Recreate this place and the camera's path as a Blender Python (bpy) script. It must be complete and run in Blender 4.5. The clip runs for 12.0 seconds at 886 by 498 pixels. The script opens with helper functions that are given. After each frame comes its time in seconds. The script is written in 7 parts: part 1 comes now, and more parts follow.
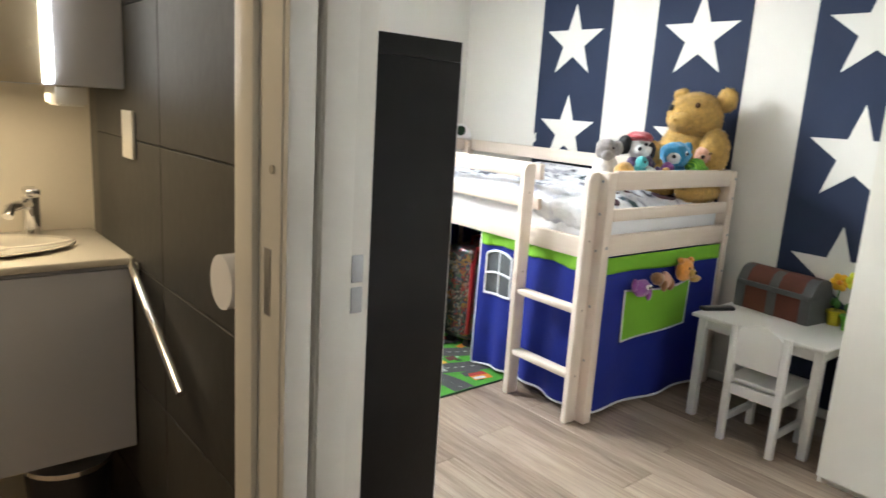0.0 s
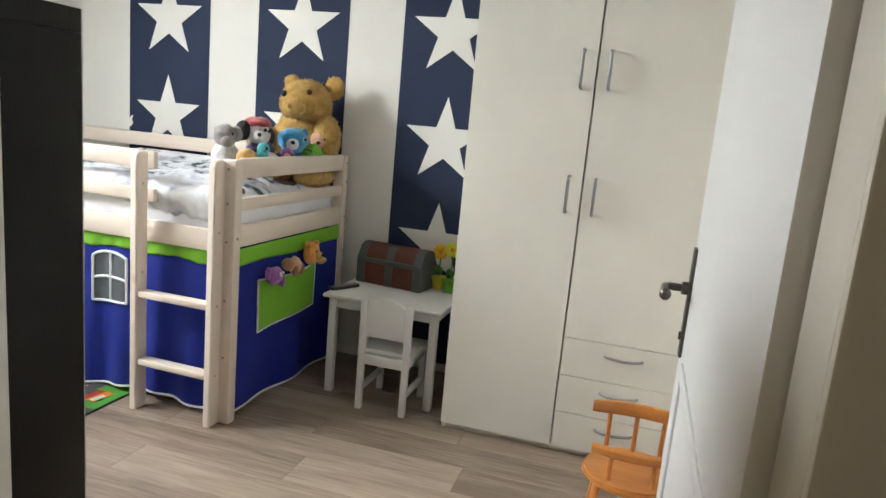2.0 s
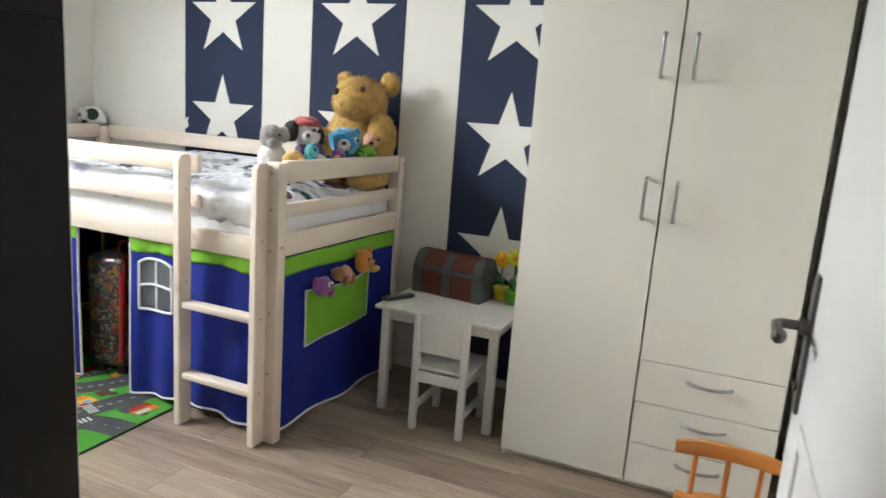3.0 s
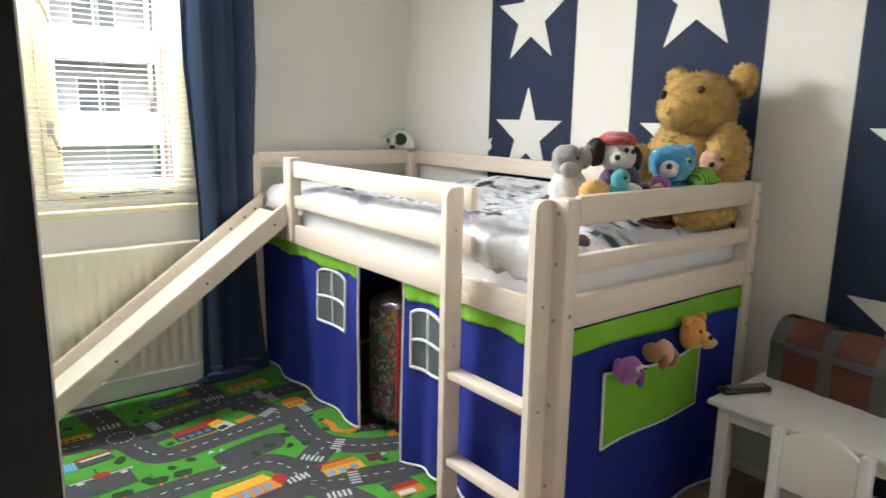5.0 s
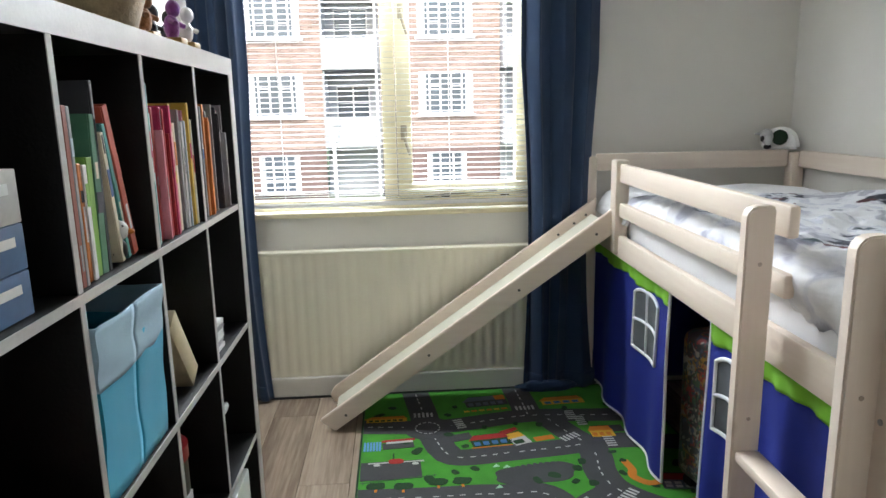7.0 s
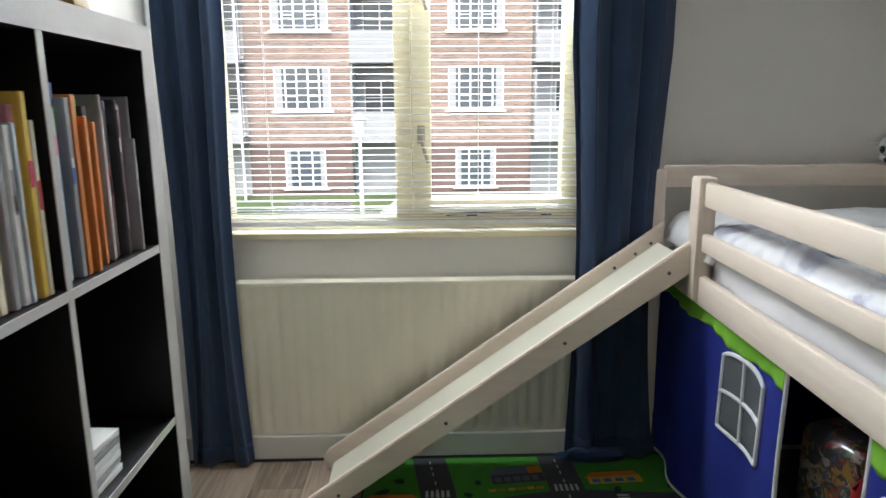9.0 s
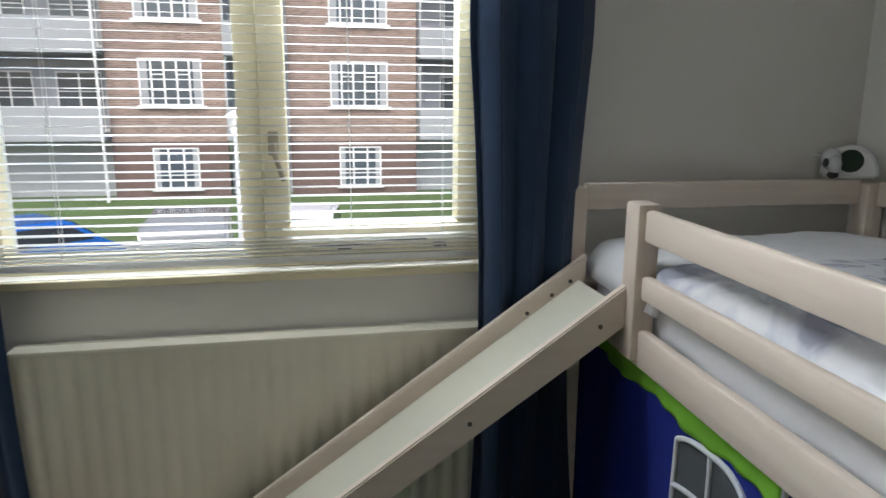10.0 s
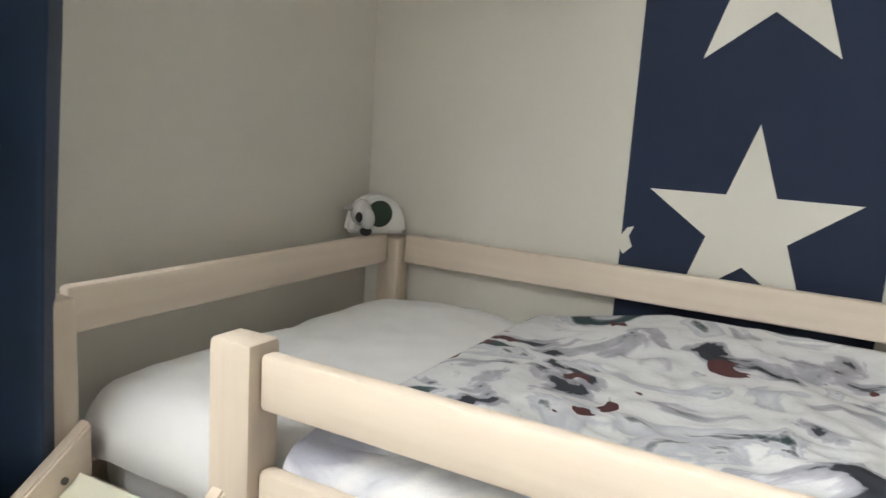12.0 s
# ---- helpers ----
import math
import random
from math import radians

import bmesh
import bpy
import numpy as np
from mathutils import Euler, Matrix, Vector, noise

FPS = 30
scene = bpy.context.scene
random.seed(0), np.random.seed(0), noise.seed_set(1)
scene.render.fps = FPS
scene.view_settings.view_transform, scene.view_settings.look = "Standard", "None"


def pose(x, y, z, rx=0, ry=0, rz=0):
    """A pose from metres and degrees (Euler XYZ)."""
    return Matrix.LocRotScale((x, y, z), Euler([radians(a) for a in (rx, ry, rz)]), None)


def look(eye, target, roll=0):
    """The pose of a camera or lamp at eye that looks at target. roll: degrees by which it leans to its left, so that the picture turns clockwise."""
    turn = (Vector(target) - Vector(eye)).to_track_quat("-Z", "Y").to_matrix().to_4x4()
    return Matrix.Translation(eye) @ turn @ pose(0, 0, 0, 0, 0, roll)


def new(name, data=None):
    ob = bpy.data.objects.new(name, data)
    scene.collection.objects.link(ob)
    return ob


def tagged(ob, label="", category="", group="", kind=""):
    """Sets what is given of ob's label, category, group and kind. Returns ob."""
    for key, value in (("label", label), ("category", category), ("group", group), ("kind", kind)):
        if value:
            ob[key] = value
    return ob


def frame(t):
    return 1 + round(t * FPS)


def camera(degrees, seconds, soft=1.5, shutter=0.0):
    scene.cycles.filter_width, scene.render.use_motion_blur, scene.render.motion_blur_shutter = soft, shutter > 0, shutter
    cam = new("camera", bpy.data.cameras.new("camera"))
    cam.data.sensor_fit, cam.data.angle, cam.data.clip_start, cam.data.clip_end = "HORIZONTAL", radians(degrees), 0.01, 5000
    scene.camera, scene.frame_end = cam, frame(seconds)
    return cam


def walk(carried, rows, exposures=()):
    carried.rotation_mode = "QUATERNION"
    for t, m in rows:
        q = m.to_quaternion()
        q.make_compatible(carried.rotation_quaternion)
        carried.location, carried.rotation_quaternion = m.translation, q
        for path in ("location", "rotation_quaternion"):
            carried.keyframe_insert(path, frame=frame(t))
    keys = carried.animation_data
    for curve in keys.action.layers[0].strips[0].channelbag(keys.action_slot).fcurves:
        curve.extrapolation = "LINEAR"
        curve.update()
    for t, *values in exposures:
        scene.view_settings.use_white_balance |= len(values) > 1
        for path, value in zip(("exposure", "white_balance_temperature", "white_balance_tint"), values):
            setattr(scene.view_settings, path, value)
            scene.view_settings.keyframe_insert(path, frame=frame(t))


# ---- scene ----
cam = camera(66.4, 12.0, shutter=0.2)
PATH = [
    (0, (0.306, 0.354, 1.362), (1.567, 1.852, 0.955), 3.6),
    (0.5, (0.297, 0.429, 1.37), (1.873, 1.596, 0.977), 4.6),
    (1, (0.276, 0.495, 1.365), (2.055, 1.329, 0.989), 5.2),
    (1.5, (0.263, 0.519, 1.362), (2.124, 1.155, 0.996), 5.4),
    (2, (0.275, 0.521, 1.361), (2.166, 1.059, 0.996), 5.2),
    (2.5, (0.364, 0.532, 1.361), (2.247, 1.094, 0.987), 4.9),
    (3, (0.542, 0.565, 1.361), (2.363, 1.294, 0.974), 4.3),
    (3.2, (0.604, 0.598, 1.368), (2.376, 1.439, 0.975), 3.8),
    (4.8, (1.19, 0.933, 1.362), (2.558, 2.338, 0.968), 1.7),
    (5, (1.267, 0.936, 1.355), (2.521, 2.445, 0.965), 1.0),
    (5.5, (1.45, 1.002, 1.343), (2.347, 2.741, 0.932), 0.2),
    (6, (1.589, 1.069, 1.362), (2.167, 2.941, 0.956), -0.7),
    (6.5, (1.711, 1.075, 1.356), (2.031, 3.008, 0.956), -1.2),
    (6.7, (1.756, 1.061, 1.356), (1.978, 3.009, 0.962), -1.3),
    (8.3, (1.885, 1.276, 1.373), (1.912, 3.232, 0.957), -0.9),
    (8.5, (1.869, 1.402, 1.378), (1.891, 3.36, 0.968), -0.8),
    (9, (1.865, 1.734, 1.363), (1.919, 3.691, 0.955), -0.4),
    (9.5, (1.925, 2.036, 1.391), (2.082, 3.985, 0.971), -0.3),
    (10, (1.953, 2.33, 1.375), (2.334, 4.249, 0.958), 0.3),
    (10.5, (1.946, 2.621, 1.413), (2.696, 4.431, 1.01), 1.1),
    (11, (2.017, 2.859, 1.403), (3.185, 4.438, 1.027), 2.0),
    (11.5, (2.099, 3.054, 1.415), (3.607, 4.323, 1.079), 2.7),
    (12, (2.089, 3.213, 1.421), (3.853, 4.099, 1.097), 3.7),
]
walk(cam, [(t, look(eye, target, roll)) for t, eye, target, roll in PATH],
     exposures=[(0, 3.15, 6350, 10), (1.0, 2.85, 6400, 10), (2.0, 2.7, 6450, 10), (3.2, 2.72, 6400, 10), (5.0, 2.7, 6600, 10), (5.7, 2.36, 6400, 10), (6.5, 2.16, 6200, 10), (8.5, 2.06, 6300, 10), (9.5, 1.42, 6150, 10), (10.5, 1.05, 6150, 10), (11.1, 1.25, 6450, 10), (11.5, 1.72, 6900, 10), (12, 2.0, 6900, 10)])

# ---- world and lights ----
world = bpy.data.worlds.new("overcast_sky")
scene.world = world
world.use_nodes = True
wn = world.node_tree
sky = wn.nodes.new("ShaderNodeTexSky")
sky.sky_type, sky.sun_disc = "NISHITA", False
sky.sun_elevation, sky.sun_rotation = radians(48), radians(200)
sky.air_density, sky.dust_density = 1.0, 4.0
wn.nodes["Background"].inputs["Strength"].default_value = 0.15
wn.links.new(sky.outputs[0], wn.nodes["Background"].inputs["Color"])


def lamp(name, kind, energy, color, m, **kw):
    data = bpy.data.lights.new(name, kind)
    data.energy, data.color = energy, color
    for key, value in kw.items():
        if key == "size":
            data.size = value
        elif key == "size_y":
            data.shape, data.size_y = "RECTANGLE", value
        elif key == "angle":
            data.angle = value
        elif key == "spread":
            data.spread = value
        elif key == "radius":
            data.shadow_soft_size = value
    ob = new(name, data)
    ob.matrix_basis = m
    return ob


lamp("sun", "SUN", 0.85, (1.0, 0.95, 0.88), look((0, 0, 30), (3, 22, 0)), angle=radians(15))
lamp("window_daylight", "AREA", 15, (0.93, 0.97, 1.0), look((1.79, 4.33, 2.21), (2.1, 2.9, 0.6)), size=1.35, size_y=0.5, spread=radians(140))
# added lamp outside, out of view: extra sky light on the blind slats
lamp("window_skylight", "AREA", 50, (0.97, 0.98, 1.0), look((1.79, 6.5, 3.2), (1.8, 4.3, 1.5)), size=2.6, size_y=1.2)
lamp("bathroom_ceiling_light", "AREA", 1.4, (1.0, 0.78, 0.5), look((-0.2, 2.2, 2.42), (-0.2, 2.2, 0)), size=0.4, size_y=0.4)
lamp("mirror_downlight", "AREA", 0.3, (1.0, 0.80, 0.52), look((0.5, 2.44, 1.335), (0.5, 2.40, 0)), size=0.5, size_y=0.08)
# added fill lamp to lift the hall, not a known fitting
lamp("hall_ceiling_light", "AREA", 0.3, (1.0, 0.93, 0.84), look((-0.2, 0.1, 2.42), (-0.2, 0.1, 0)), size=0.35, size_y=0.35)

# ---- materials ----
MATS = {}


def nodes_of(name):
    m = bpy.data.materials.new(name)
    m.use_nodes = True
    nt = m.node_tree
    return m, nt, nt.nodes["Principled BSDF"]


def mat(name, color, rough=0.5, metal=0.0, var=0.08, scale=8.0, bump=0.1, bscale=60.0, stretch=(1, 1, 1), emit=0.0, spread=0.0, sheen=0.0, alpha=1.0):
    """A plain surface with large and fine variation, and a fine relief. spread: how far pieces differ from one another."""
    if name in MATS:
        return MATS[name]
    m, nt, p = nodes_of(name)
    N, L = nt.nodes, nt.links
    tc = N.new("ShaderNodeTexCoord")
    mp = N.new("ShaderNodeMapping")
    mp.inputs["Scale"].default_value = stretch
    L.new(tc.outputs["Object"], mp.inputs["Vector"])
    n1, n2 = N.new("ShaderNodeTexNoise"), N.new("ShaderNodeTexNoise")
    for n, s in ((n1, scale), (n2, bscale)):
        n.inputs["Scale"].default_value = s
        n.inputs["Detail"].default_value = 5
        L.new(mp.outputs[0], n.inputs["Vector"])
    mix = N.new("ShaderNodeMath")
    mix.operation = "MULTIPLY_ADD"
    mix.inputs[1].default_value = 0.35
    L.new(n2.outputs["Fac"], mix.inputs[0])
    half = N.new("ShaderNodeMath")
    half.operation = "MULTIPLY"
    half.inputs[1].default_value = 0.65
    L.new(n1.outputs["Fac"], half.inputs[0])
    L.new(half.outputs[0], mix.inputs[2])
    src = mix.outputs[0]
    if spread:
        oi = N.new("ShaderNodeObjectInfo")
        ad = N.new("ShaderNodeMath")
        ad.operation = "MULTIPLY_ADD"
        ad.inputs[1].default_value = spread
        L.new(oi.outputs["Random"], ad.inputs[0])
        L.new(src, ad.inputs[2])
        sb = N.new("ShaderNodeMath")
        sb.operation = "SUBTRACT"
        sb.inputs[1].default_value = spread / 2
        L.new(ad.outputs[0], sb.inputs[0])
        src = sb.outputs[0]
    ramp = N.new("ShaderNodeValToRGB")
    e = ramp.color_ramp.elements
    e[0].position, e[1].position = 0.25, 0.75
    e[0].color = (*[max(0, c * (1 - var)) for c in color], 1)
    e[1].color = (*[min(1, c * (1 + var)) for c in color], 1)
    L.new(src, ramp.inputs[0])
    L.new(ramp.outputs[0], p.inputs["Base Color"])
    rr = N.new("ShaderNodeMapRange")
    rr.inputs["To Min"].default_value, rr.inputs["To Max"].default_value = max(0.02, rough - 0.08), min(1, rough + 0.08)
    L.new(n1.outputs["Fac"], rr.inputs["Value"])
    L.new(rr.outputs[0], p.inputs["Roughness"])
    p.inputs["Metallic"].default_value = metal
    p.inputs["Alpha"].default_value = alpha
    if sheen:
        p.inputs["Sheen Weight"].default_value = sheen
        p.inputs["Sheen Roughness"].default_value = 0.6
    if bump:
        b = N.new("ShaderNodeBump")
        b.inputs["Strength"].default_value = bump
        b.inputs["Distance"].default_value = 0.004
        L.new(n2.outputs["Fac"], b.inputs["Height"])
        L.new(b.outputs[0], p.inputs["Normal"])
    if emit:
        p.inputs["Emission Color"].default_value = (*color, 1)
        p.inputs["Emission Strength"].default_value = emit
    MATS[name] = m
    return m


def wood(name, color, dark, axis, rough=0.5, knots=0.0, spread=0.0, fine=70.0, bump=0.15, weight=0.5):
    """Wood with grain along one axis of the piece."""
    m, nt, p = nodes_of(name)
    N, L = nt.nodes, nt.links
    tc = N.new("ShaderNodeTexCoord")
    mp = N.new("ShaderNodeMapping")
    s = [1.0, 1.0, 1.0]
    s[axis] = 0.06
    mp.inputs["Scale"].default_value = s
    oi = N.new("ShaderNodeObjectInfo")
    off = N.new("ShaderNodeVectorMath")
    off.operation = "SCALE"
    off.inputs["Scale"].default_value = 40.0
    cb = N.new("ShaderNodeCombineXYZ")
    for i in range(3):
        L.new(oi.outputs["Random"], cb.inputs[i])
    L.new(cb.outputs[0], off.inputs[0])
    L.new(off.outputs[0], mp.inputs["Location"])
    L.new(tc.outputs["Object"], mp.inputs["Vector"])
    g, f = N.new("ShaderNodeTexNoise"), N.new("ShaderNodeTexNoise")
    g.inputs["Scale"].default_value, g.inputs["Detail"].default_value, g.inputs["Distortion"].default_value = 9.0, 4, 0.6
    f.inputs["Scale"].default_value, f.inputs["Detail"].default_value = fine, 6
    L.new(mp.outputs[0], g.inputs["Vector"])
    L.new(mp.outputs[0], f.inputs["Vector"])
    mix = N.new("ShaderNodeMix")
    mix.inputs["Factor"].default_value = weight
    L.new(g.outputs["Fac"], mix.inputs["A"])
    L.new(f.outputs["Fac"], mix.inputs["B"])
    src = mix.outputs[0]
    if spread:
        ad = N.new("ShaderNodeMath")
        ad.operation = "MULTIPLY_ADD"
        ad.inputs[1].default_value = spread
        ad.inputs[2].default_value = -spread / 2
        L.new(oi.outputs["Random"], ad.inputs[0])
        a2 = N.new("ShaderNodeMath")
        L.new(ad.outputs[0], a2.inputs[0])
        L.new(src, a2.inputs[1])
        src = a2.outputs[0]
    ramp = N.new("ShaderNodeValToRGB")
    e = ramp.color_ramp.elements
    e[0].position, e[1].position = 0.3, 0.68
    e[0].color, e[1].color = (*dark, 1), (*color, 1)
    L.new(src, ramp.inputs[0])
    col = ramp.outputs[0]
    if knots:
        v = N.new("ShaderNodeTexVoronoi")
        v.inputs["Scale"].default_value = 4.0
        L.new(mp.outputs[0], v.inputs["Vector"])
        mp2 = N.new("ShaderNodeMapping")
        s2 = [1.0, 1.0, 1.0]
        s2[axis] = 0.55
        mp2.inputs["Scale"].default_value = s2
        L.new(off.outputs[0], mp2.inputs["Location"])
        L.new(tc.outputs["Object"], mp2.inputs["Vector"])
        L.new(mp2.outputs[0], v.inputs["Vector"])
        lt = N.new("ShaderNodeMapRange")
        lt.inputs["From Min"].default_value, lt.inputs["From Max"].default_value = 0.03, 0.07
        lt.inputs["To Min"].default_value, lt.inputs["To Max"].default_value = knots, 0.0
        L.new(v.outputs["Distance"], lt.inputs["Value"])
        mk = N.new("ShaderNodeMix")
        mk.data_type = "RGBA"
        L.new(lt.outputs[0], mk.inputs["Factor"])
        L.new(col, mk.inputs["A"])
        mk.inputs["B"].default_value = (dark[0] * 0.55, dark[1] * 0.45, dark[2] * 0.42, 1)
        col = mk.outputs["Result"]
    L.new(col, p.inputs["Base Color"])
    p.inputs["Roughness"].default_value = rough
    b = N.new("ShaderNodeBump")
    b.inputs["Strength"].default_value, b.inputs["Distance"].default_value = bump, 0.003
    L.new(f.outputs["Fac"], b.inputs["Height"])
    L.new(b.outputs[0], p.inputs["Normal"])
    MATS[name] = m
    return m


def fabric(name, color, var=0.12, weave=700.0, wrinkle=9.0, rough=0.9):
    """Woven cloth: fine weave, soft folds, sheen."""
    return mat(name, color, rough, var=var, scale=wrinkle, bump=0.25, bscale=weave, sheen=0.15)


def glass(name, tint=(1, 1, 1), rough=0.0):
    m, nt, p = nodes_of(name)
    p.inputs["Base Color"].default_value = (*tint, 1)
    p.inputs["Transmission Weight"].default_value = 1.0
    p.inputs["Roughness"].default_value = rough
    p.inputs["IOR"].default_value = 1.05
    MATS[name] = m
    return m


def print_mat(name, colors, scale, rough=0.6, coat=0.0, distort=1.0):
    """A busy many-coloured print of irregular patches."""
    m, nt, p = nodes_of(name)
    N, L = nt.nodes, nt.links
    tc = N.new("ShaderNodeTexCoord")
    nz = N.new("ShaderNodeTexNoise")
    nz.inputs["Scale"].default_value = scale * 0.6
    L.new(tc.outputs["Object"], nz.inputs["Vector"])
    mx = N.new("ShaderNodeMix")
    mx.data_type = "VECTOR"
    mx.inputs["Factor"].default_value = 0.12 * distort
    L.new(tc.outputs["Object"], mx.inputs["A"])
    L.new(nz.outputs["Color"], mx.inputs["B"])
    v = N.new("ShaderNodeTexVoronoi")
    v.inputs["Scale"].default_value = scale
    L.new(mx.outputs["Result"], v.inputs["Vector"])
    sx = N.new("ShaderNodeSeparateColor")
    L.new(v.outputs["Color"], sx.inputs[0])
    ramp = N.new("ShaderNodeValToRGB")
    ramp.color_ramp.interpolation = "CONSTANT"
    e = ramp.color_ramp.elements
    while len(e) < len(colors):
        e.new(0.5)
    for i, c in enumerate(colors):
        e[i].position, e[i].color = i / len(colors), (*c, 1)
    L.new(sx.outputs[0], ramp.inputs[0])
    L.new(ramp.outputs[0], p.inputs["Base Color"])
    p.inputs["Roughness"].default_value = rough
    p.inputs["Coat Weight"].default_value = coat
    MATS[name] = m
    return m


WALL = mat("wall_paint", (0.765, 0.74, 0.685), 0.85, var=0.03, scale=1.5, bump=0.12, bscale=220)
CEIL = mat("ceiling_paint", (0.85, 0.84, 0.81), 0.9, var=0.03, scale=2, bump=0.1, bscale=150)
NAVY = mat("navy_wall_paint", (0.013, 0.024, 0.062), 0.8, var=0.12, scale=3, bump=0.12, bscale=220)
STARW = mat("white_star_paint", (0.775, 0.755, 0.70), 0.8, var=0.03, scale=4, bump=0.1, bscale=220)
TRIM = mat("white_lacquer", (0.79, 0.77, 0.71), 0.38, var=0.03, scale=3, bump=0.05, bscale=120)
PVC = mat("cream_window_frame", (0.84, 0.76, 0.53), 0.45, var=0.05, scale=4, bump=0.04, bscale=80)
RADM = mat("radiator_enamel", (0.82, 0.78, 0.64), 0.35, var=0.04, scale=3, bump=0.03, bscale=90)
WARD = mat("wardrobe_foil", (0.755, 0.725, 0.645), 0.5, var=0.02, scale=2, bump=0.05, bscale=300)
DARKG = mat("shadow_gap", (0.03, 0.03, 0.03), 0.8, bump=0)
STEEL = mat("brushed_steel", (0.38, 0.38, 0.39), 0.35, 0.9, var=0.1, scale=30, bump=0.05, bscale=300)
CHROME = mat("chrome", (0.75, 0.75, 0.76), 0.08, 1.0, var=0.03, bump=0)
IRON = mat("dark_pewter", (0.13, 0.12, 0.11), 0.4, 0.8, var=0.2, scale=25, bump=0.15, bscale=150)
PINE_Y = wood("whitewashed_pine_long", (0.84, 0.735, 0.63), (0.72, 0.60, 0.50), 1, 0.5, knots=0.35, fine=60, weight=0.35)
PINE_X = wood("whitewashed_pine_cross", (0.84, 0.735, 0.63), (0.72, 0.60, 0.50), 0, 0.5, knots=0.35, fine=60, weight=0.35)
PINE_Z = wood("whitewashed_pine_upright", (0.84, 0.735, 0.63), (0.72, 0.60, 0.50), 2, 0.5, knots=0.35, fine=60, weight=0.35)
SLIDEW = mat("slide_laminate", (0.76, 0.74, 0.62), 0.18, var=0.03, scale=4, bump=0.02, bscale=90)
OAK = wood("grey_oak_laminate", (0.45, 0.355, 0.27), (0.20, 0.145, 0.107), 1, 0.25, spread=0.28, fine=90, bump=0.12, weight=0.45)
BLACKW = mat("black_brown_foil", (0.0045, 0.004, 0.004), 0.42, var=0.25, scale=6, bump=0.12, bscale=200, stretch=(1, 0.1, 1))
BLACKW.node_tree.nodes["Principled BSDF"].inputs["Specular IOR Level"].default_value = 0.2
# pale grey carries the bright sheen along the bookcase's front edges
EDGE = mat("worn_shelf_edge", (0.52, 0.50, 0.485), 0.35, var=0.12, scale=10, bump=0.08, bscale=150)
CURT = fabric("navy_curtain_cloth", (0.012, 0.036, 0.090), var=0.2)
TENTB = mat("blue_tent_cloth", (0.004, 0.016, 0.23), 0.9, var=0.15, scale=9, bump=0.25, bscale=700)
TENTG = mat("lime_tent_cloth", (0.2, 0.5, 0.03), 0.9, var=0.12, scale=9, bump=0.25, bscale=700)
WHITEC = fabric("white_cotton", (0.86, 0.86, 0.88), var=0.04, wrinkle=6)
PIPING = fabric("white_piping", (0.72, 0.74, 0.78), var=0.05)
MESHG = mat("grey_window_mesh", (0.10, 0.11, 0.12), 0.8, var=0.25, scale=30, bump=0.3, bscale=900)
WHITEP = mat("white_painted_wood", (0.80, 0.79, 0.76), 0.42, var=0.03, scale=5, bump=0.06, bscale=90)


# ---- building blocks ----
def box(bm, lo, hi, bevel=0.0, seg=2):
    c = [(a + b) / 2 for a, b in zip(lo, hi)]
    s = [b - a for a, b in zip(lo, hi)]
    r = bmesh.ops.create_cube(bm, size=1.0, matrix=Matrix.Translation(c) @ Matrix.Diagonal((*s, 1)))
    if bevel:
        edges = {e for v in r["verts"] for e in v.link_edges}
        bmesh.ops.bevel(bm, geom=list(edges), offset=min(bevel, min(s) * 0.45), segments=seg, profile=0.5, affect="EDGES")
    return bm


def cube(lo, hi, bevel=0.0, seg=2):
    return box(bmesh.new(), lo, hi, bevel, seg)


def rod(bm, a, b, r, seg=16, r2=None):
    a, b = Vector(a), Vector(b)
    d = b - a
    m = Matrix.Translation((a + b) / 2) @ d.to_track_quat("Z", "Y").to_matrix().to_4x4()
    bmesh.ops.create_cone(bm, cap_ends=True, segments=seg, radius1=r, radius2=r if r2 is None else r2, depth=d.length, matrix=m)
    return bm


def tube(bm, pts, r, seg=10):
    """A round tube along points."""
    rings = []
    for i, q in enumerate(pts):
        q = Vector(q)
        d = (Vector(pts[min(i + 1, len(pts) - 1)]) - Vector(pts[max(i - 1, 0)])).normalized()
        up = Vector((0, 0, 1)) if abs(d.z) < 0.9 else Vector((1, 0, 0))
        s = d.cross(up).normalized()
        u = s.cross(d)
        rings.append([bm.verts.new(q + r * (math.cos(2 * math.pi * k / seg) * s + math.sin(2 * math.pi * k / seg) * u)) for k in range(seg)])
    for a, b in zip(rings, rings[1:]):
        for k in range(seg):
            bm.faces.new((a[k], a[(k + 1) % seg], b[(k + 1) % seg], b[k]))
    bm.faces.new(rings[0][::-1])
    bm.faces.new(rings[-1])
    return bm


def ball(bm, c, r, seg=20, mi=0, lump=0.0, rot=None):
    r = (r, r, r) if isinstance(r, (int, float)) else r
    m = Matrix.Translation(c) @ (rot.to_4x4() if rot else Matrix.Identity(4)) @ Matrix.Diagonal((*r, 1))
    res = bmesh.ops.create_uvsphere(bm, u_segments=seg, v_segments=max(8, seg * 2 // 3), radius=1.0, matrix=m)
    for v in res["verts"]:
        if lump:
            n = noise.noise(v.co * 40) + 0.6 * noise.noise(v.co * 90)
            v.co += (v.co - Vector(c)) * n * lump
    for f in {f for v in res["verts"] for f in v.link_faces}:
        f.material_index = mi
        f.smooth = True
    return bm


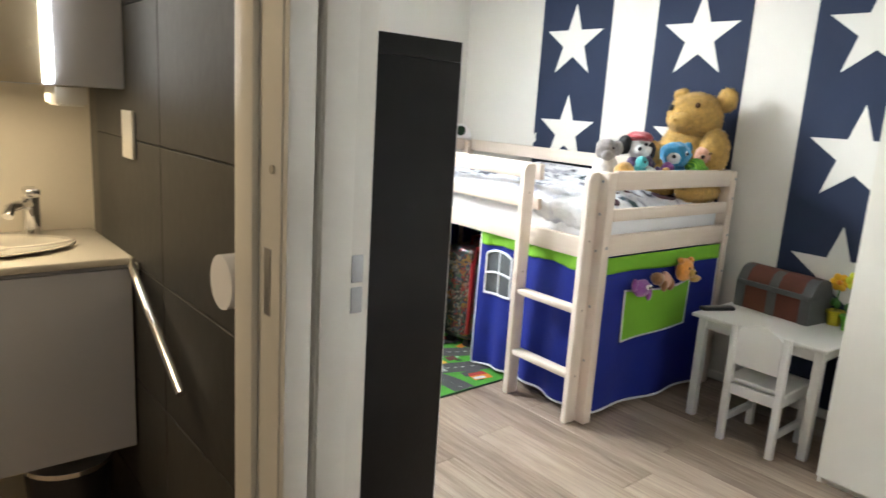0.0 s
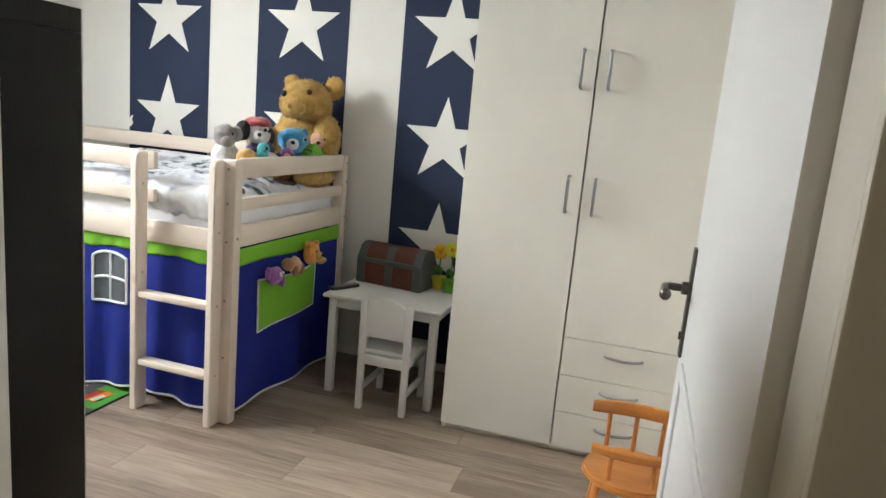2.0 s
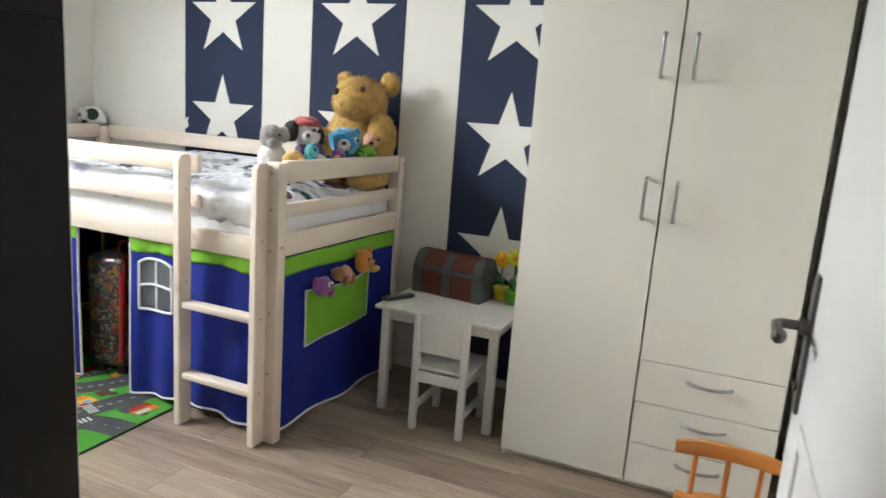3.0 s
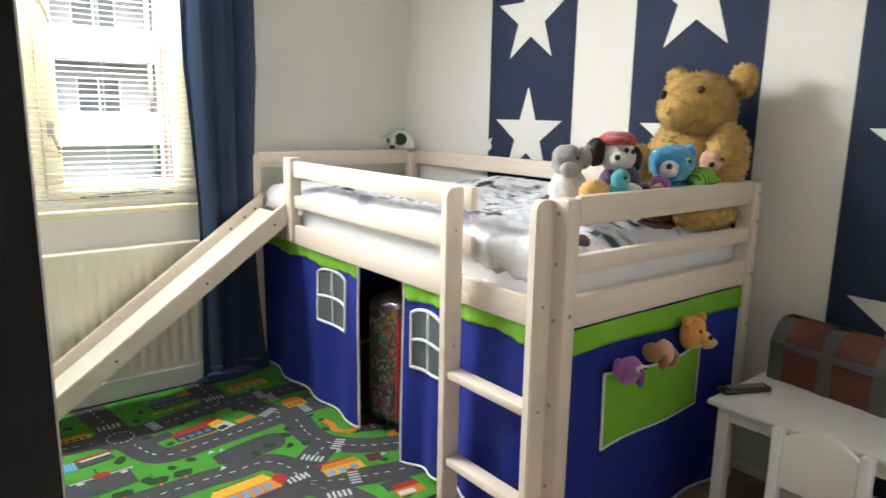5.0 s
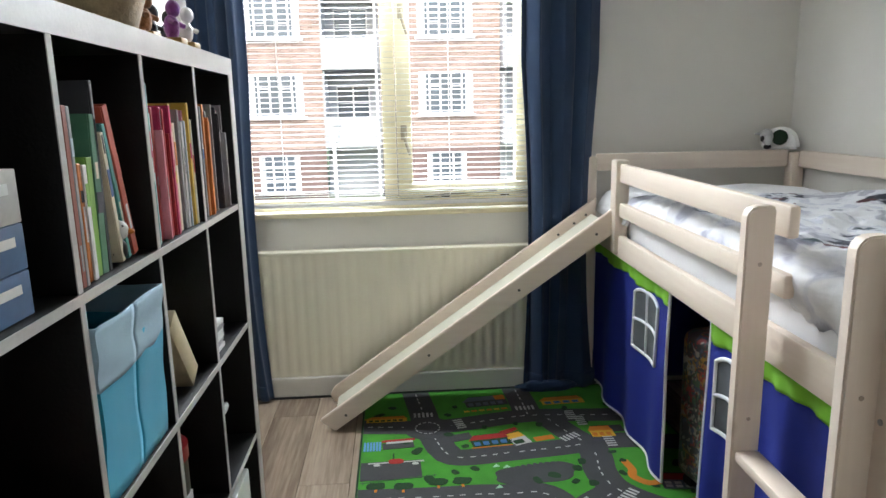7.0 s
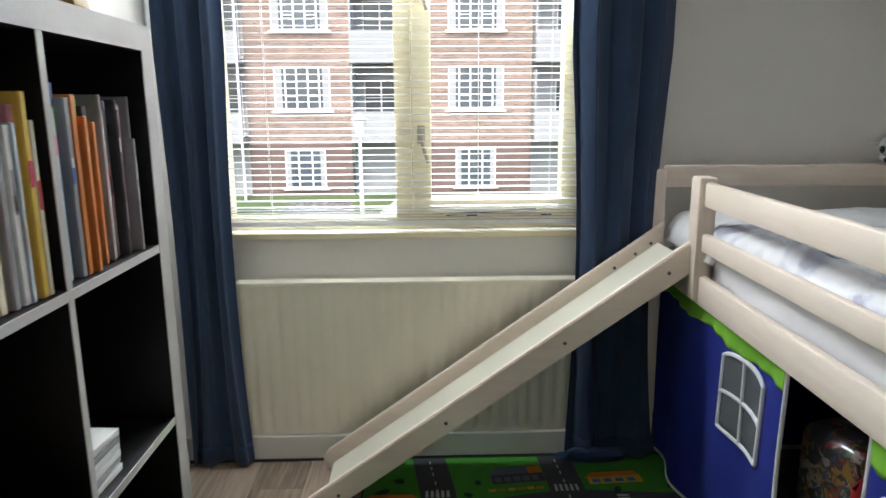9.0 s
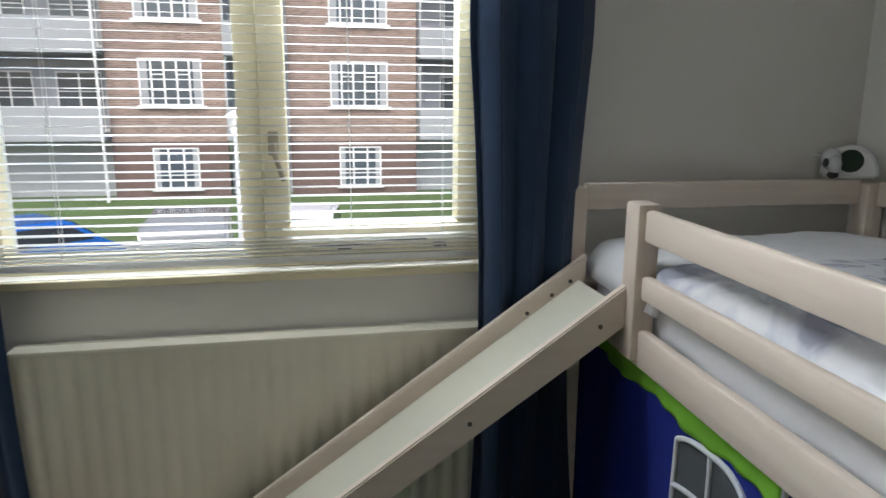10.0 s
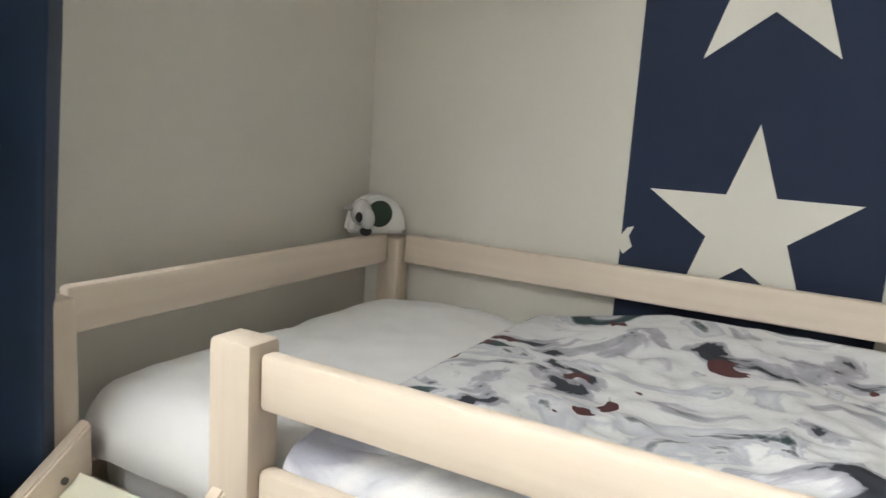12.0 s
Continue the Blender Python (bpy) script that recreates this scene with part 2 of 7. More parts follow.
def slab(bm, poly, axis, lo, hi):
    """A flat polygon, given in the two other axes, pushed from lo to hi along an axis."""
    def at(p, h):
        q = list(p)
        q.insert(axis, h)
        return Vector(q)
    a = [bm.verts.new(at(p, lo)) for p in poly]
    b = [bm.verts.new(at(p, hi)) for p in poly]
    n = len(poly)
    bm.faces.new(a)
    bm.faces.new(b)
    for i in range(n):
        bm.faces.new((a[i], a[(i + 1) % n], b[(i + 1) % n], b[i]))
    bmesh.ops.recalc_face_normals(bm, faces=bm.faces)
    return bm


def smooth(ob, angle=40):
    me = ob.data
    for f in me.polygons:
        f.use_smooth = True
    bm = bmesh.new()
    bm.from_mesh(me)
    for e in bm.edges:
        if len(e.link_faces) == 2 and e.calc_face_angle(0) > radians(angle):
            e.smooth = False
    bm.to_mesh(me)
    bm.free()
    return ob


def matrix_of(ob):
    m = ob.matrix_basis.copy()
    return matrix_of(ob.parent) @ m if ob.parent else m


def mesh_from(name, bm, mats):
    me = bpy.data.meshes.new(name)
    bm.to_mesh(me)
    bm.free()
    for m in mats if isinstance(mats, (list, tuple)) else [mats]:
        me.materials.append(m)
    return me


def part(name, bm, mats, parent, label="", local=False, soft=True):
    """One mesh under a thing or a part. Built in the world unless local."""
    if not local:
        bm.transform(matrix_of(parent).inverted())
    ob = new(name, mesh_from(name, bm, mats))
    ob.parent = parent
    if label:
        ob["label"] = label
    return smooth(ob) if soft else ob


def thing(name, label, category, at=(0, 0, 0), rz=0.0, group="", kind=""):
    ob = new(name)
    ob.empty_display_size = 0.05
    ob.matrix_basis = pose(*at, 0, 0, rz)
    return tagged(ob, label, category, group, kind)


def solid(name, bm, mats, label="", category="", group="", kind="", soft=True, at=None):
    """A thing that is one mesh, with its origin at a place."""
    if at:
        bm.transform(Matrix.Translation(at).inverted())
    ob = new(name, mesh_from(name, bm, mats))
    if at:
        ob.matrix_basis = Matrix.Translation(at)
    tagged(ob, label, category, group, kind)
    return smooth(ob) if soft else ob


def structure(name, bm, mats, label, category):
    return solid(name, bm, mats, label, category, kind="structure", soft=False)


def sheet(bm, nu, nv, f, mi=0):
    """A grid of faces over u, v in 0..1, by the place f(u, v)."""
    vs = [[bm.verts.new(f(i / nu, j / nv)) for j in range(nv + 1)] for i in range(nu + 1)]
    for i in range(nu):
        for j in range(nv):
            q = bm.faces.new((vs[i][j], vs[i + 1][j], vs[i + 1][j + 1], vs[i][j + 1]))
            q.smooth, q.material_index = True, mi
    return bm


def thicken(ob, t):
    md = ob.modifiers.new("thickness", "SOLIDIFY")
    md.thickness, md.offset = t, 0
    return ob


# ---- the rooms ----
X0, X1, Y0, Y1, TOP = 0.923, 3.75, 0.15, 4.30, 2.6
WX0, WX1, WZ0, WZ1 = 1.06, 2.53, 0.90, 2.5

bm = bmesh.new()
box(bm, (X0 - 0.094, Y1, 0), (WX0, Y1 + 0.3, TOP))
box(bm, (WX1, Y1, 0), (X1 + 0.1, Y1 + 0.3, TOP))
box(bm, (WX0, Y1, 0), (WX1, Y1 + 0.3, WZ0))
box(bm, (WX0, Y1, WZ1), (WX1, Y1 + 0.3, TOP))
structure("wall_north", bm, WALL, "warm white painted wall with a wide window", "wall")
wall_east = structure("wall_east", cube((X1, Y0 - 0.1, 0), (X1 + 0.1, Y1, TOP)), WALL, "warm white wall painted with navy stripes and white stars", "wall")
structure("wall_south", cube((X0, Y0 - 0.1, 0), (X1, Y0, TOP)), WALL, "plain warm white painted wall", "wall")
DY0, DY1, DZ = 0.37, 1.283, 2.08
bm = bmesh.new()
box(bm, (0.835, DY1 + 0.02, 0), (X0, Y1, TOP))
box(bm, (0.835, -0.6, 0), (X0, DY0 - 0.02, TOP))
box(bm, (0.835, DY0 - 0.02, DZ + 0.02), (X0, DY1 + 0.02, TOP))
structure("wall_west", bm, WALL, "warm white painted wall with the doorway", "wall")
structure("ceiling", cube((X0 - 0.1, Y0 - 0.1, TOP), (X1 + 0.1, Y1 + 0.3, TOP + 0.1)), CEIL, "plain white painted ceiling", "ceiling")
structure("ceiling_hall", cube((-1.4, -0.7, 2.5), (0.835, 2.85, 2.6)), CEIL, "plain white ceiling of hall and bathroom", "ceiling")
floor = structure("floor", cube((-1.4, -0.7, -0.12), (X1 + 0.1, Y1 + 0.3, -0.012)), DARKG, "grey-brown oak laminate floor in long planks", "floor")

# painted stripes and stars
for yc in (3.287, 2.42, 1.553):
    part("painted_stripe", cube((X1 - 0.0025, yc - 0.276, 0.002), (X1, yc + 0.276, TOP - 0.002)), NAVY, wall_east, soft=False)
    for k in range(-1, 3):
        zc, R = 1.263 + 0.557 * k, 0.231
        pts = [(yc + (R if i % 2 == 0 else R * 0.385) * math.sin(i * math.pi / 5), zc + (R if i % 2 == 0 else R * 0.385) * math.cos(i * math.pi / 5)) for i in range(10)]
        part("star", slab(bmesh.new(), pts, 0, X1 - 0.0045, X1 - 0.0025), STARW, wall_east, soft=False)
part("paint_chip", slab(bmesh.new(), [(3.555, 1.17), (3.575, 1.2), (3.55, 1.235), (3.535, 1.24), (3.545, 1.215), (3.535, 1.19)], 0, X1 - 0.005, X1 - 0.0025), WALL, wall_east, soft=False)

# skirting boards and the boxed pipe under the window
structure("baseboard", cube((X1 - 0.012, Y0, 0), (X1 - 0.0045, Y1, 0.045), 0.002), TRIM, "low white skirting board", "skirting")
structure("pipe_boxing", cube((X0, 4.205, 0), (X1 - 0.02, Y1, 0.105), 0.006), TRIM, "white boxed-in pipe along the wall below the radiator", "trim")
# near-black strip along the foot of the pipe boxing
structure("floor_seal", cube((X0, 4.197, 0.0), (2.75, 4.205, 0.01), 0.002), DARKG, "dark strip between floor and pipe boxing", "trim")
structure("baseboard_west", cube((X0, 1.42, 0), (X0 + 0.012, 4.19, 0.06), 0.002), TRIM, "low white skirting board", "skirting")

# ---- window ----
win = thing("window_1", "wide cream-framed window with a fixed pane and an opening sash", "window", (1.79, 4.36, WZ0), kind="structure")
FY0, FY1 = 4.355, 4.43
frame_box = bmesh.new()
box(frame_box, (WX0, FY0, WZ0), (WX1, FY1, WZ0 + 0.05), 0.004)
box(frame_box, (WX0, FY0, WZ1 - 0.05), (WX1, FY1, WZ1), 0.004)
box(frame_box, (WX0, FY0, WZ0 + 0.05), (WX0 + 0.06, FY1, WZ1 - 0.05), 0.004)
box(frame_box, (WX1 - 0.06, FY0, WZ0 + 0.05), (WX1, FY1, WZ1 - 0.05), 0.004)
box(frame_box, (1.757, FY0, WZ0 + 0.05), (1.82, FY1, WZ1 - 0.05), 0.004)
part("window_frame", frame_box, PVC, win)
sash = bmesh.new()
SX0, SX1, SZ0, SZ1 = 1.823, WX1 - 0.062, WZ0 + 0.053, WZ1 - 0.053
box(sash, (SX0, FY0 - 0.012, SZ0), (SX1, FY1 - 0.01, SZ0 + 0.07), 0.006)
box(sash, (SX0, FY0 - 0.012, SZ1 - 0.07), (SX1, FY1 - 0.01, SZ1), 0.006)
box(sash, (SX0, FY0 - 0.012, SZ0 + 0.07), (SX0 + 0.072, FY1 - 0.01, SZ1 - 0.07), 0.006)
box(sash, (SX1 - 0.072, FY0 - 0.012, SZ0 + 0.07), (SX1, FY1 - 0.01, SZ1 - 0.07), 0.006)
sash = part("sash", sash, PVC, win)
GLASS = glass("window_glass", (0.97, 0.99, 0.98))
for lo, hi in (((WX0 + 0.055, 4.39, WZ0 + 0.045), (1.762, 4.395, WZ1 - 0.045)), ((SX0 + 0.065, 4.38, SZ0 + 0.063), (SX1 - 0.065, 4.385, SZ1 - 0.063))):
    part("pane", cube(lo, hi), GLASS, win, soft=False).visible_shadow = False
HANDM = mat("cast_window_handle", (0.42, 0.36, 0.26), 0.35, 0.6, var=0.1, bump=0)
for hz in (1.25, 1.80):
    hb = bmesh.new()
    box(hb, (1.842, 4.328, hz - 0.02), (1.872, 4.344, hz + 0.05), 0.005)
    rod(hb, (1.857, 4.34, hz + 0.02), (1.857, 4.315, hz + 0.02), 0.009)
    tube(hb, [(1.857, 4.318, hz + 0.02), (1.862, 4.312, hz - 0.02), (1.874, 4.31, hz - 0.06), (1.884, 4.312, hz - 0.09)], 0.008)
    part("handle", hb, HANDM, sash)
sb = bmesh.new()
tube(sb, [(1.95, 4.335, 0.957), (2.1, 4.33, 0.968), (2.3, 4.335, 0.975)], 0.005)
for sx in (2.05, 2.34):
    box(sb, (sx - 0.02, 4.325, 0.95), (sx + 0.02, 4.343, 0.963), 0.003)
part("stay", sb, IRON, win, "dark metal window stay")
structure("window_sill", cube((WX0 - 0.02, 4.284, WZ0 - 0.026), (WX1 + 0.02, FY0, WZ0 - 0.002), 0.004), PVC, "shallow cream painted window sill", "sill")

# venetian blind
BLINDM = mat("blind_slat", (0.92, 0.92, 0.9), 0.2, 0.2, var=0.02, scale=5, bump=0)
BLINDM.node_tree.nodes["Principled BSDF"].inputs["Coat Weight"].default_value = 0.8
bt = BLINDM.node_tree
tl = bt.nodes.new("ShaderNodeBsdfTranslucent")
tl.inputs["Color"].default_value = (0.9, 0.9, 0.87, 1)
mxs = bt.nodes.new("ShaderNodeMixShader")
mxs.inputs[0].default_value = 0.25
bt.links.new(bt.nodes["Principled BSDF"].outputs[0], mxs.inputs[1])
bt.links.new(tl.outputs[0], mxs.inputs[2])
bt.links.new(mxs.outputs[0], bt.nodes["Material Output"].inputs["Surface"])
blind = thing("venetian_blind", "lowered white aluminium venetian blind with open slats", "blind", (1.79, 4.29, WZ0 + 0.02))
slat = bmesh.new()
sheet(slat, 1, 4, lambda u, v: Vector(((u - 0.5) * 1.40, (v - 0.5) * 0.027, 0.0018 * (1 - (2 * v - 1) ** 2))))
bmesh.ops.solidify(slat, geom=slat.faces[:], thickness=0.0006)
for q in slat.faces:
    q.smooth = False
slat_mesh = mesh_from("slat", slat, BLINDM)
z, n = 0.035, 0
while z < 1.48:
    s = new("slat", slat_mesh)
    s.parent = blind
    s.matrix_basis = pose(0, 0, z, 5 + random.uniform(-0.8, 0.8), random.uniform(-0.08, 0.08), 0)
    z += 0.0243 if z > 0.07 else 0.011
part("bottom_rail", cube((-0.70, -0.012, 0.005), (0.70, 0.012, 0.025), 0.003), BLINDM, blind, local=True)
for lx in (-0.5, 0.0 + 0.28, 0.55):
    cb = bmesh.new()
    rod(cb, (lx, -0.012, 0.02), (lx, -0.012, 1.5), 0.0009, 6)
    rod(cb, (lx, 0.012, 0.02), (lx, 0.012, 1.5), 0.0009, 6)
    part("ladder_cord", cb, BLINDM, blind, local=True)

# ---- radiator ----
rad = thing("radiator", "long cream panel radiator with vertical flutes", "radiator", (1.81, 4.25, 0.12))
RX0, RX1, RZ0, RZ1 = 1.152, 2.478, 0.108, 0.712
rb = bmesh.new()
N_RIB = 26
def rib(u, v):
    x = RX0 + u * (RX1 - RX0)
    ph = (u * N_RIB) % 1.0
    d = 0.0065 * max(0.0, min(1.0, 2.2 * abs(ph - 0.5) * 2 - 0.7)) * min(1, 12 * v, 12 * (1 - v))
    return Vector((x, 4.212 + d * 0.9, RZ0 + v * (RZ1 - RZ0)))
sheet(rb, N_RIB * 10, 28, rib)
part("front_panel", rb, RADM, rad)
part("back_panel", cube((RX0, 4.262, RZ0), (RX1, 4.28, RZ1), 0.004), RADM, rad)
tg = bmesh.new()
box(tg, (RX0, 4.21, RZ1 - 0.002), (RX1, 4.214, RZ1 + 0.012), 0.001)
box(tg, (RX0, 4.278, RZ1 - 0.002), (RX1, 4.282, RZ1 + 0.012), 0.001)
box(tg, (RX0, 4.2145, RZ1), (RX1, 4.2775, RZ1 + 0.009), 0.002)
part("top_grille", tg, RADM, rad)
for x0 in (RX0 - 0.006, RX1):
    part("side_panel", cube((x0, 4.208, RZ0 + 0.01), (x0 + 0.006, 4.28, RZ1 + 0.01), 0.002), RADM, rad)
vb = bmesh.new()
rod(vb, (RX0 - 0.006, 4.245, 0.66), (RX0 - 0.04, 4.245, 0.66), 0.012)
tube(vb, [(RX0 - 0.035, 4.245, 0.66), (RX0 - 0.035, 4.245, 0.4), (RX0 - 0.035, 4.245, 0.1)], 0.008)
part("valve_pipe", vb, RADM, rad)

# ---- curtains ----
def curtain(x0, x1, folds, phase, label, pinch):
    th = thing("curtain", label, "curtain", ((x0 + x1) / 2, 4.175, 0.012), group="window curtains")
    w = x1 - x0
    def f(u, v):
        zz = 0.012 + v * 2.48
        low = max(0.0, 1 - v * 2.2)
        a = 0.021 + 0.006 * math.sin(9 * u + phase)
        y = 4.178 + a * math.sin(2 * math.pi * folds * u + phase + 0.5 * math.sin(3 * v + u * 4)) + 0.004 * noise.noise(Vector((u * 9, v * 6, phase)))
        x = x0 + w * (u + 0.018 * math.sin(2 * math.pi * folds * u * 2 + phase))
        x += pinch * math.sin(math.pi * min(1, v * 1.6)) * (0.5 - u) * 0.12 + low ** 3 * 0.03 * math.sin(7 * u + phase)
        return Vector((x, y - 0.004 * low, zz))
    thicken(part("cloth", sheet(bmesh.new(), 120, 60, f), CURT, th), 0.002)
    hem = bmesh.new()
    sheet(hem, 90, 4, lambda u, v: f(u, v * 0.03) + Vector((0, -0.003, 0.001)))
    thicken(part("hem", hem, CURT, th), 0.002)
    return th
curtain(2.392, 2.752, 3.2, 0.4, "long dark navy curtain hanging in pleats beside the bed slide", 0.6)
curtain(0.935, 1.175, 3, 2.1, "long dark navy curtain hanging in pleats beside the bookcase", 0.3)
pool = bmesh.new()
ball(pool, (2.52, 4.15, 0.028), (0.15, 0.03, 0.03), 24, 0, 0.25)
solid("curtain_tail", pool, CURT, "bunched navy curtain cloth lying on the floor", "curtain", at=(2.5, 4.165, 0.0))
rp = bmesh.new()
rod(rp, (X0, 4.2, 2.52), (X1, 4.2, 2.52), 0.012)
solid("curtain_rail", rp, STEEL, "thin metal curtain rail under the ceiling", "rail")

# ---- loft bed ----
BED = pose(2.695, 2.088, 0, 0, 0, -1.6)
bed = thing("loft_bed", "half-high loft bed of whitewashed pine with guard rails and ladder", "bed", (2.695, 2.088, 0), -1.6)
BW, BL, BH = 0.99, 2.16, 1.14


def bp(name, lo, hi, m, bev=0.008, label="", par=None):
    return part(name, cube(lo, hi, bev), m, par or bed, label, local=True)


bp("post", (-0.040, 0.0, 0), (0.012, 0.065, BH), PINE_Z, 0.008)
bp("post", (BW - 0.062, 0.0, 0), (BW - 0.012, 0.065, BH), PINE_Z, 0.008)
bp("post", (-0.052, BL - 0.07, 0), (0.0, BL, BH), PINE_Z, 0.01)
bp("post", (BW - 0.062, BL - 0.07, 0), (BW, BL, BH), PINE_Z, 0.01)
bp("side_rail", (-0.012, 0.068, 0.742), (0.018, BL - 0.072, 0.836), PINE_Y)
bp("side_rail", (BW - 0.04, 0.072, 0.742), (BW - 0.01, BL - 0.072, 0.842), PINE_Y)
bp("end_rail", (0.0145, 0.004, 0.772), (BW - 0.064, 0.034, 0.866), PINE_X)
bp("end_rail", (0.002, BL - 0.042, 0.742), (BW - 0.064, BL - 0.012, 0.842), PINE_X)
for z0, z1 in ((0.927, 0.982), (1.062, BH + 0.006)):
    bp("end_guard_rail", (0.0145, 0.004, z0), (BW - 0.064, 0.032, z1), PINE_X)
for z0, z1 in ((0.915, 0.974), (1.057, BH - 0.006)):
    bp("guard_rail", (-0.014, 0.424, z0), (0.014, 1.699, z1), PINE_Y)
bp("end_guard_rail", (0.002, BL - 0.04, 1.07), (BW - 0.064, BL - 0.012, BH + 0.01), PINE_X)
bp("back_guard_rail", (BW - 0.036, 0.072, 1.068), (BW - 0.008, BL - 0.072, BH + 0.008), PINE_Y)
bp("gate_post", (-0.03, 1.70, 0.755), (0.03, 1.775, BH + 0.008), PINE_Z, 0.01)
# ladder: two planks set edge-on, rounded at the top, with flat treads
for v0, v1, u0 in ((0.050, 0.082, -0.104), (0.430, 0.464, -0.108)):
    rb2 = bmesh.new()
    arc = [(u0 + 0.03 - 0.03 * math.sin(a), 1.105 + 0.03 * math.cos(a)) for a in (0.0, 0.4, 0.8, 1.2, 1.57)]
    slab(rb2, [(u0, 0.0), (u0 + 0.068, 0.0), (u0 + 0.068, 1.128), (u0 + 0.06, 1.135)] + arc, 1, v0, v1)
    bmesh.ops.bevel(rb2, geom=rb2.edges[:], offset=0.004, segments=2, affect="EDGES")
    part("ladder_rail", rb2, PINE_Z, bed, local=True)
for z0 in (0.207, 0.512):
    bp("ladder_rung", (-0.102, 0.083, z0), (-0.042, 0.429, z0 + 0.029), PINE_Y, 0.009, "pale flat ladder tread")
# slats, bolt heads and plugs
for k in range(12):
    bp("slat", (0.036, 0.12 + k * 0.165, 0.765), (BW - 0.042, 0.19 + k * 0.165, 0.783), PINE_X, 0.003)
bolts = [(-0.0405, 0.034, z) for z in (0.30, 0.55, 0.80, 0.96, 1.10)] + [(-0.0535, BL - 0.035, z) for z in (0.79, 1.1)]
for q in bolts:
    b = bmesh.new()
    rod(b, (q[0], q[1], q[2]), (q[0] - 0.002, q[1], q[2]), 0.006, 12)
    part("bolt_head", b, STEEL, bed, local=True)
for u, z in ((-0.014, 0.815), (BW - 0.03, 0.81), (BW - 0.03, 1.0), (BW - 0.03, 0.62), (BW - 0.03, 1.1)):
    b = bmesh.new()
    rod(b, (u, 0.001, z), (u, -0.002, z), 0.007, 12)
    part("bolt_head", b, STEEL, bed, local=True)
PLUG = mat("pine_plug", (0.42, 0.33, 0.26), 0.6, bump=0.05)
for u, v, z in ((-0.07, 0.0495, 0.53), (-0.07, 0.0495, 0.225), (-0.07, 0.0495, 0.84), (-0.072, 0.4295, 0.62), (-0.072, 0.4295, 1.0)):
    b = bmesh.new()
    rod(b, (u, v, z), (u, v - 0.0012, z), 0.005, 12)
    part("plug", b, PLUG, bed, "small wooden plug", local=True)


def in_bed(u, v, z):
    return BED @ Vector((u, v, z))


# slide
sl = thing("bed_slide", "whitewashed pine slide with a smooth cream chute", "slide", (1.5, 3.98, 0))
SA, SB = Vector((1.512, -0.012)), Vector((2.735, 0.846))
d = (SB - SA).normalized()
nrm = Vector((-d.y, d.x))
RH = 0.090
for y0 in (3.828, 4.125):
    s = bmesh.new()
    a0, a1 = SA + d * 0.02, SB
    pts = [SA + nrm * 0.0, SB, SB + Vector((0, RH * 1.2))]
    tip = [SA + nrm * RH - d * 0.012, SA + nrm * (RH * 0.94) - d * 0.016] if y0 < 4 else [SA + nrm * RH + d * 0.03, SA + nrm * (RH * 0.8) - d * 0.005, SA + nrm * (RH * 0.35) - d * 0.012]
    poly = [(p.x, max(0.0, p.y)) for p in pts + tip]
    slab(s, poly, 1, y0, y0 + 0.026)
    bmesh.ops.bevel(s, geom=s.edges[:], offset=0.004, segments=2, affect="EDGES")
    part("side_board", s, PINE_X, sl)
ch = bmesh.new()
q0, q1 = SA + nrm * 0.028 + d * 0.02, SB + nrm * 0.028
slab(ch, [(q0.x, max(0.004, q0.y)), (q1.x, q1.y), (q1.x + nrm.x * 0.012, q1.y + nrm.y * 0.012), (q0.x + nrm.x * 0.012, q0.y + nrm.y * 0.012)], 1, 3.855, 4.124)
part("chute", ch, SLIDEW, sl, "glossy cream slide surface")
for t in (0.06, 0.36, 0.68, 0.95):
    q = SA.lerp(SB, t) + nrm * 0.042
    b = bmesh.new()
    rod(b, (q.x, 3.829, q.y), (q.x, 3.8255, q.y), 0.006, 12)
    part("screw", b, IRON, sl)
for t in (0.88, 0.94, 0.985):
    q = SA.lerp(SB, t) + nrm * 0.052
    b = bmesh.new()
    rod(b, (q.x, 4.126, q.y), (q.x, 4.122, q.y), 0.006, 12)
    part("screw", b, IRON, sl)

# mattress, duvet, pillow
mattress = thing("mattress", "thick mattress in a white fitted sheet on the loft bed", "mattress", tuple(in_bed(0.5, 1.08, 0.785)), -1.6)
mb = cube((0.036, 0.05, 0.786), (0.945, 2.112, 0.962), 0.045, 4)
bmesh.ops.subdivide_edges(mb, edges=[e for e in mb.edges if e.calc_length() > 0.3], cuts=40, use_grid_fill=True)
for v in mb.verts:
    v.co += Vector((0.006, 0.006, 0.008)) * noise.noise(v.co * 7)
    if v.co.x < 0.06:
        v.co.x += 0.007 * noise.noise(Vector((v.co.y * 9 + v.co.z * 14, v.co.z * 22, 4)))
mb.transform(BED)
part("sheet_cover", mb, WHITEC, mattress)
m, nt, p = nodes_of("printed_duvet_cotton")
N, L = nt.nodes, nt.links
tc = N.new("ShaderNodeTexCoord")
mp = N.new("ShaderNodeMapping")
mp.inputs["Scale"].default_value = (2.3, 1.7, 1.0)
mp.inputs["Rotation"].default_value = (0, 0, 0.5)
L.new(tc.outputs["Object"], mp.inputs["Vector"])
na, nb = N.new("ShaderNodeTexNoise"), N.new("ShaderNodeTexNoise")
na.inputs["Scale"].default_value, na.inputs["Detail"].default_value, na.inputs["Distortion"].default_value = 2.6, 5, 0.9
nb.inputs["Scale"].default_value, nb.inputs["Detail"].default_value, nb.inputs["Distortion"].default_value = 3.6, 2, 1.0
mp3 = N.new("ShaderNodeMapping")
mp3.inputs["Location"].default_value = (7, 3, 2)
L.new(mp.outputs[0], mp3.inputs["Vector"])
L.new(mp.outputs[0], na.inputs["Vector"])
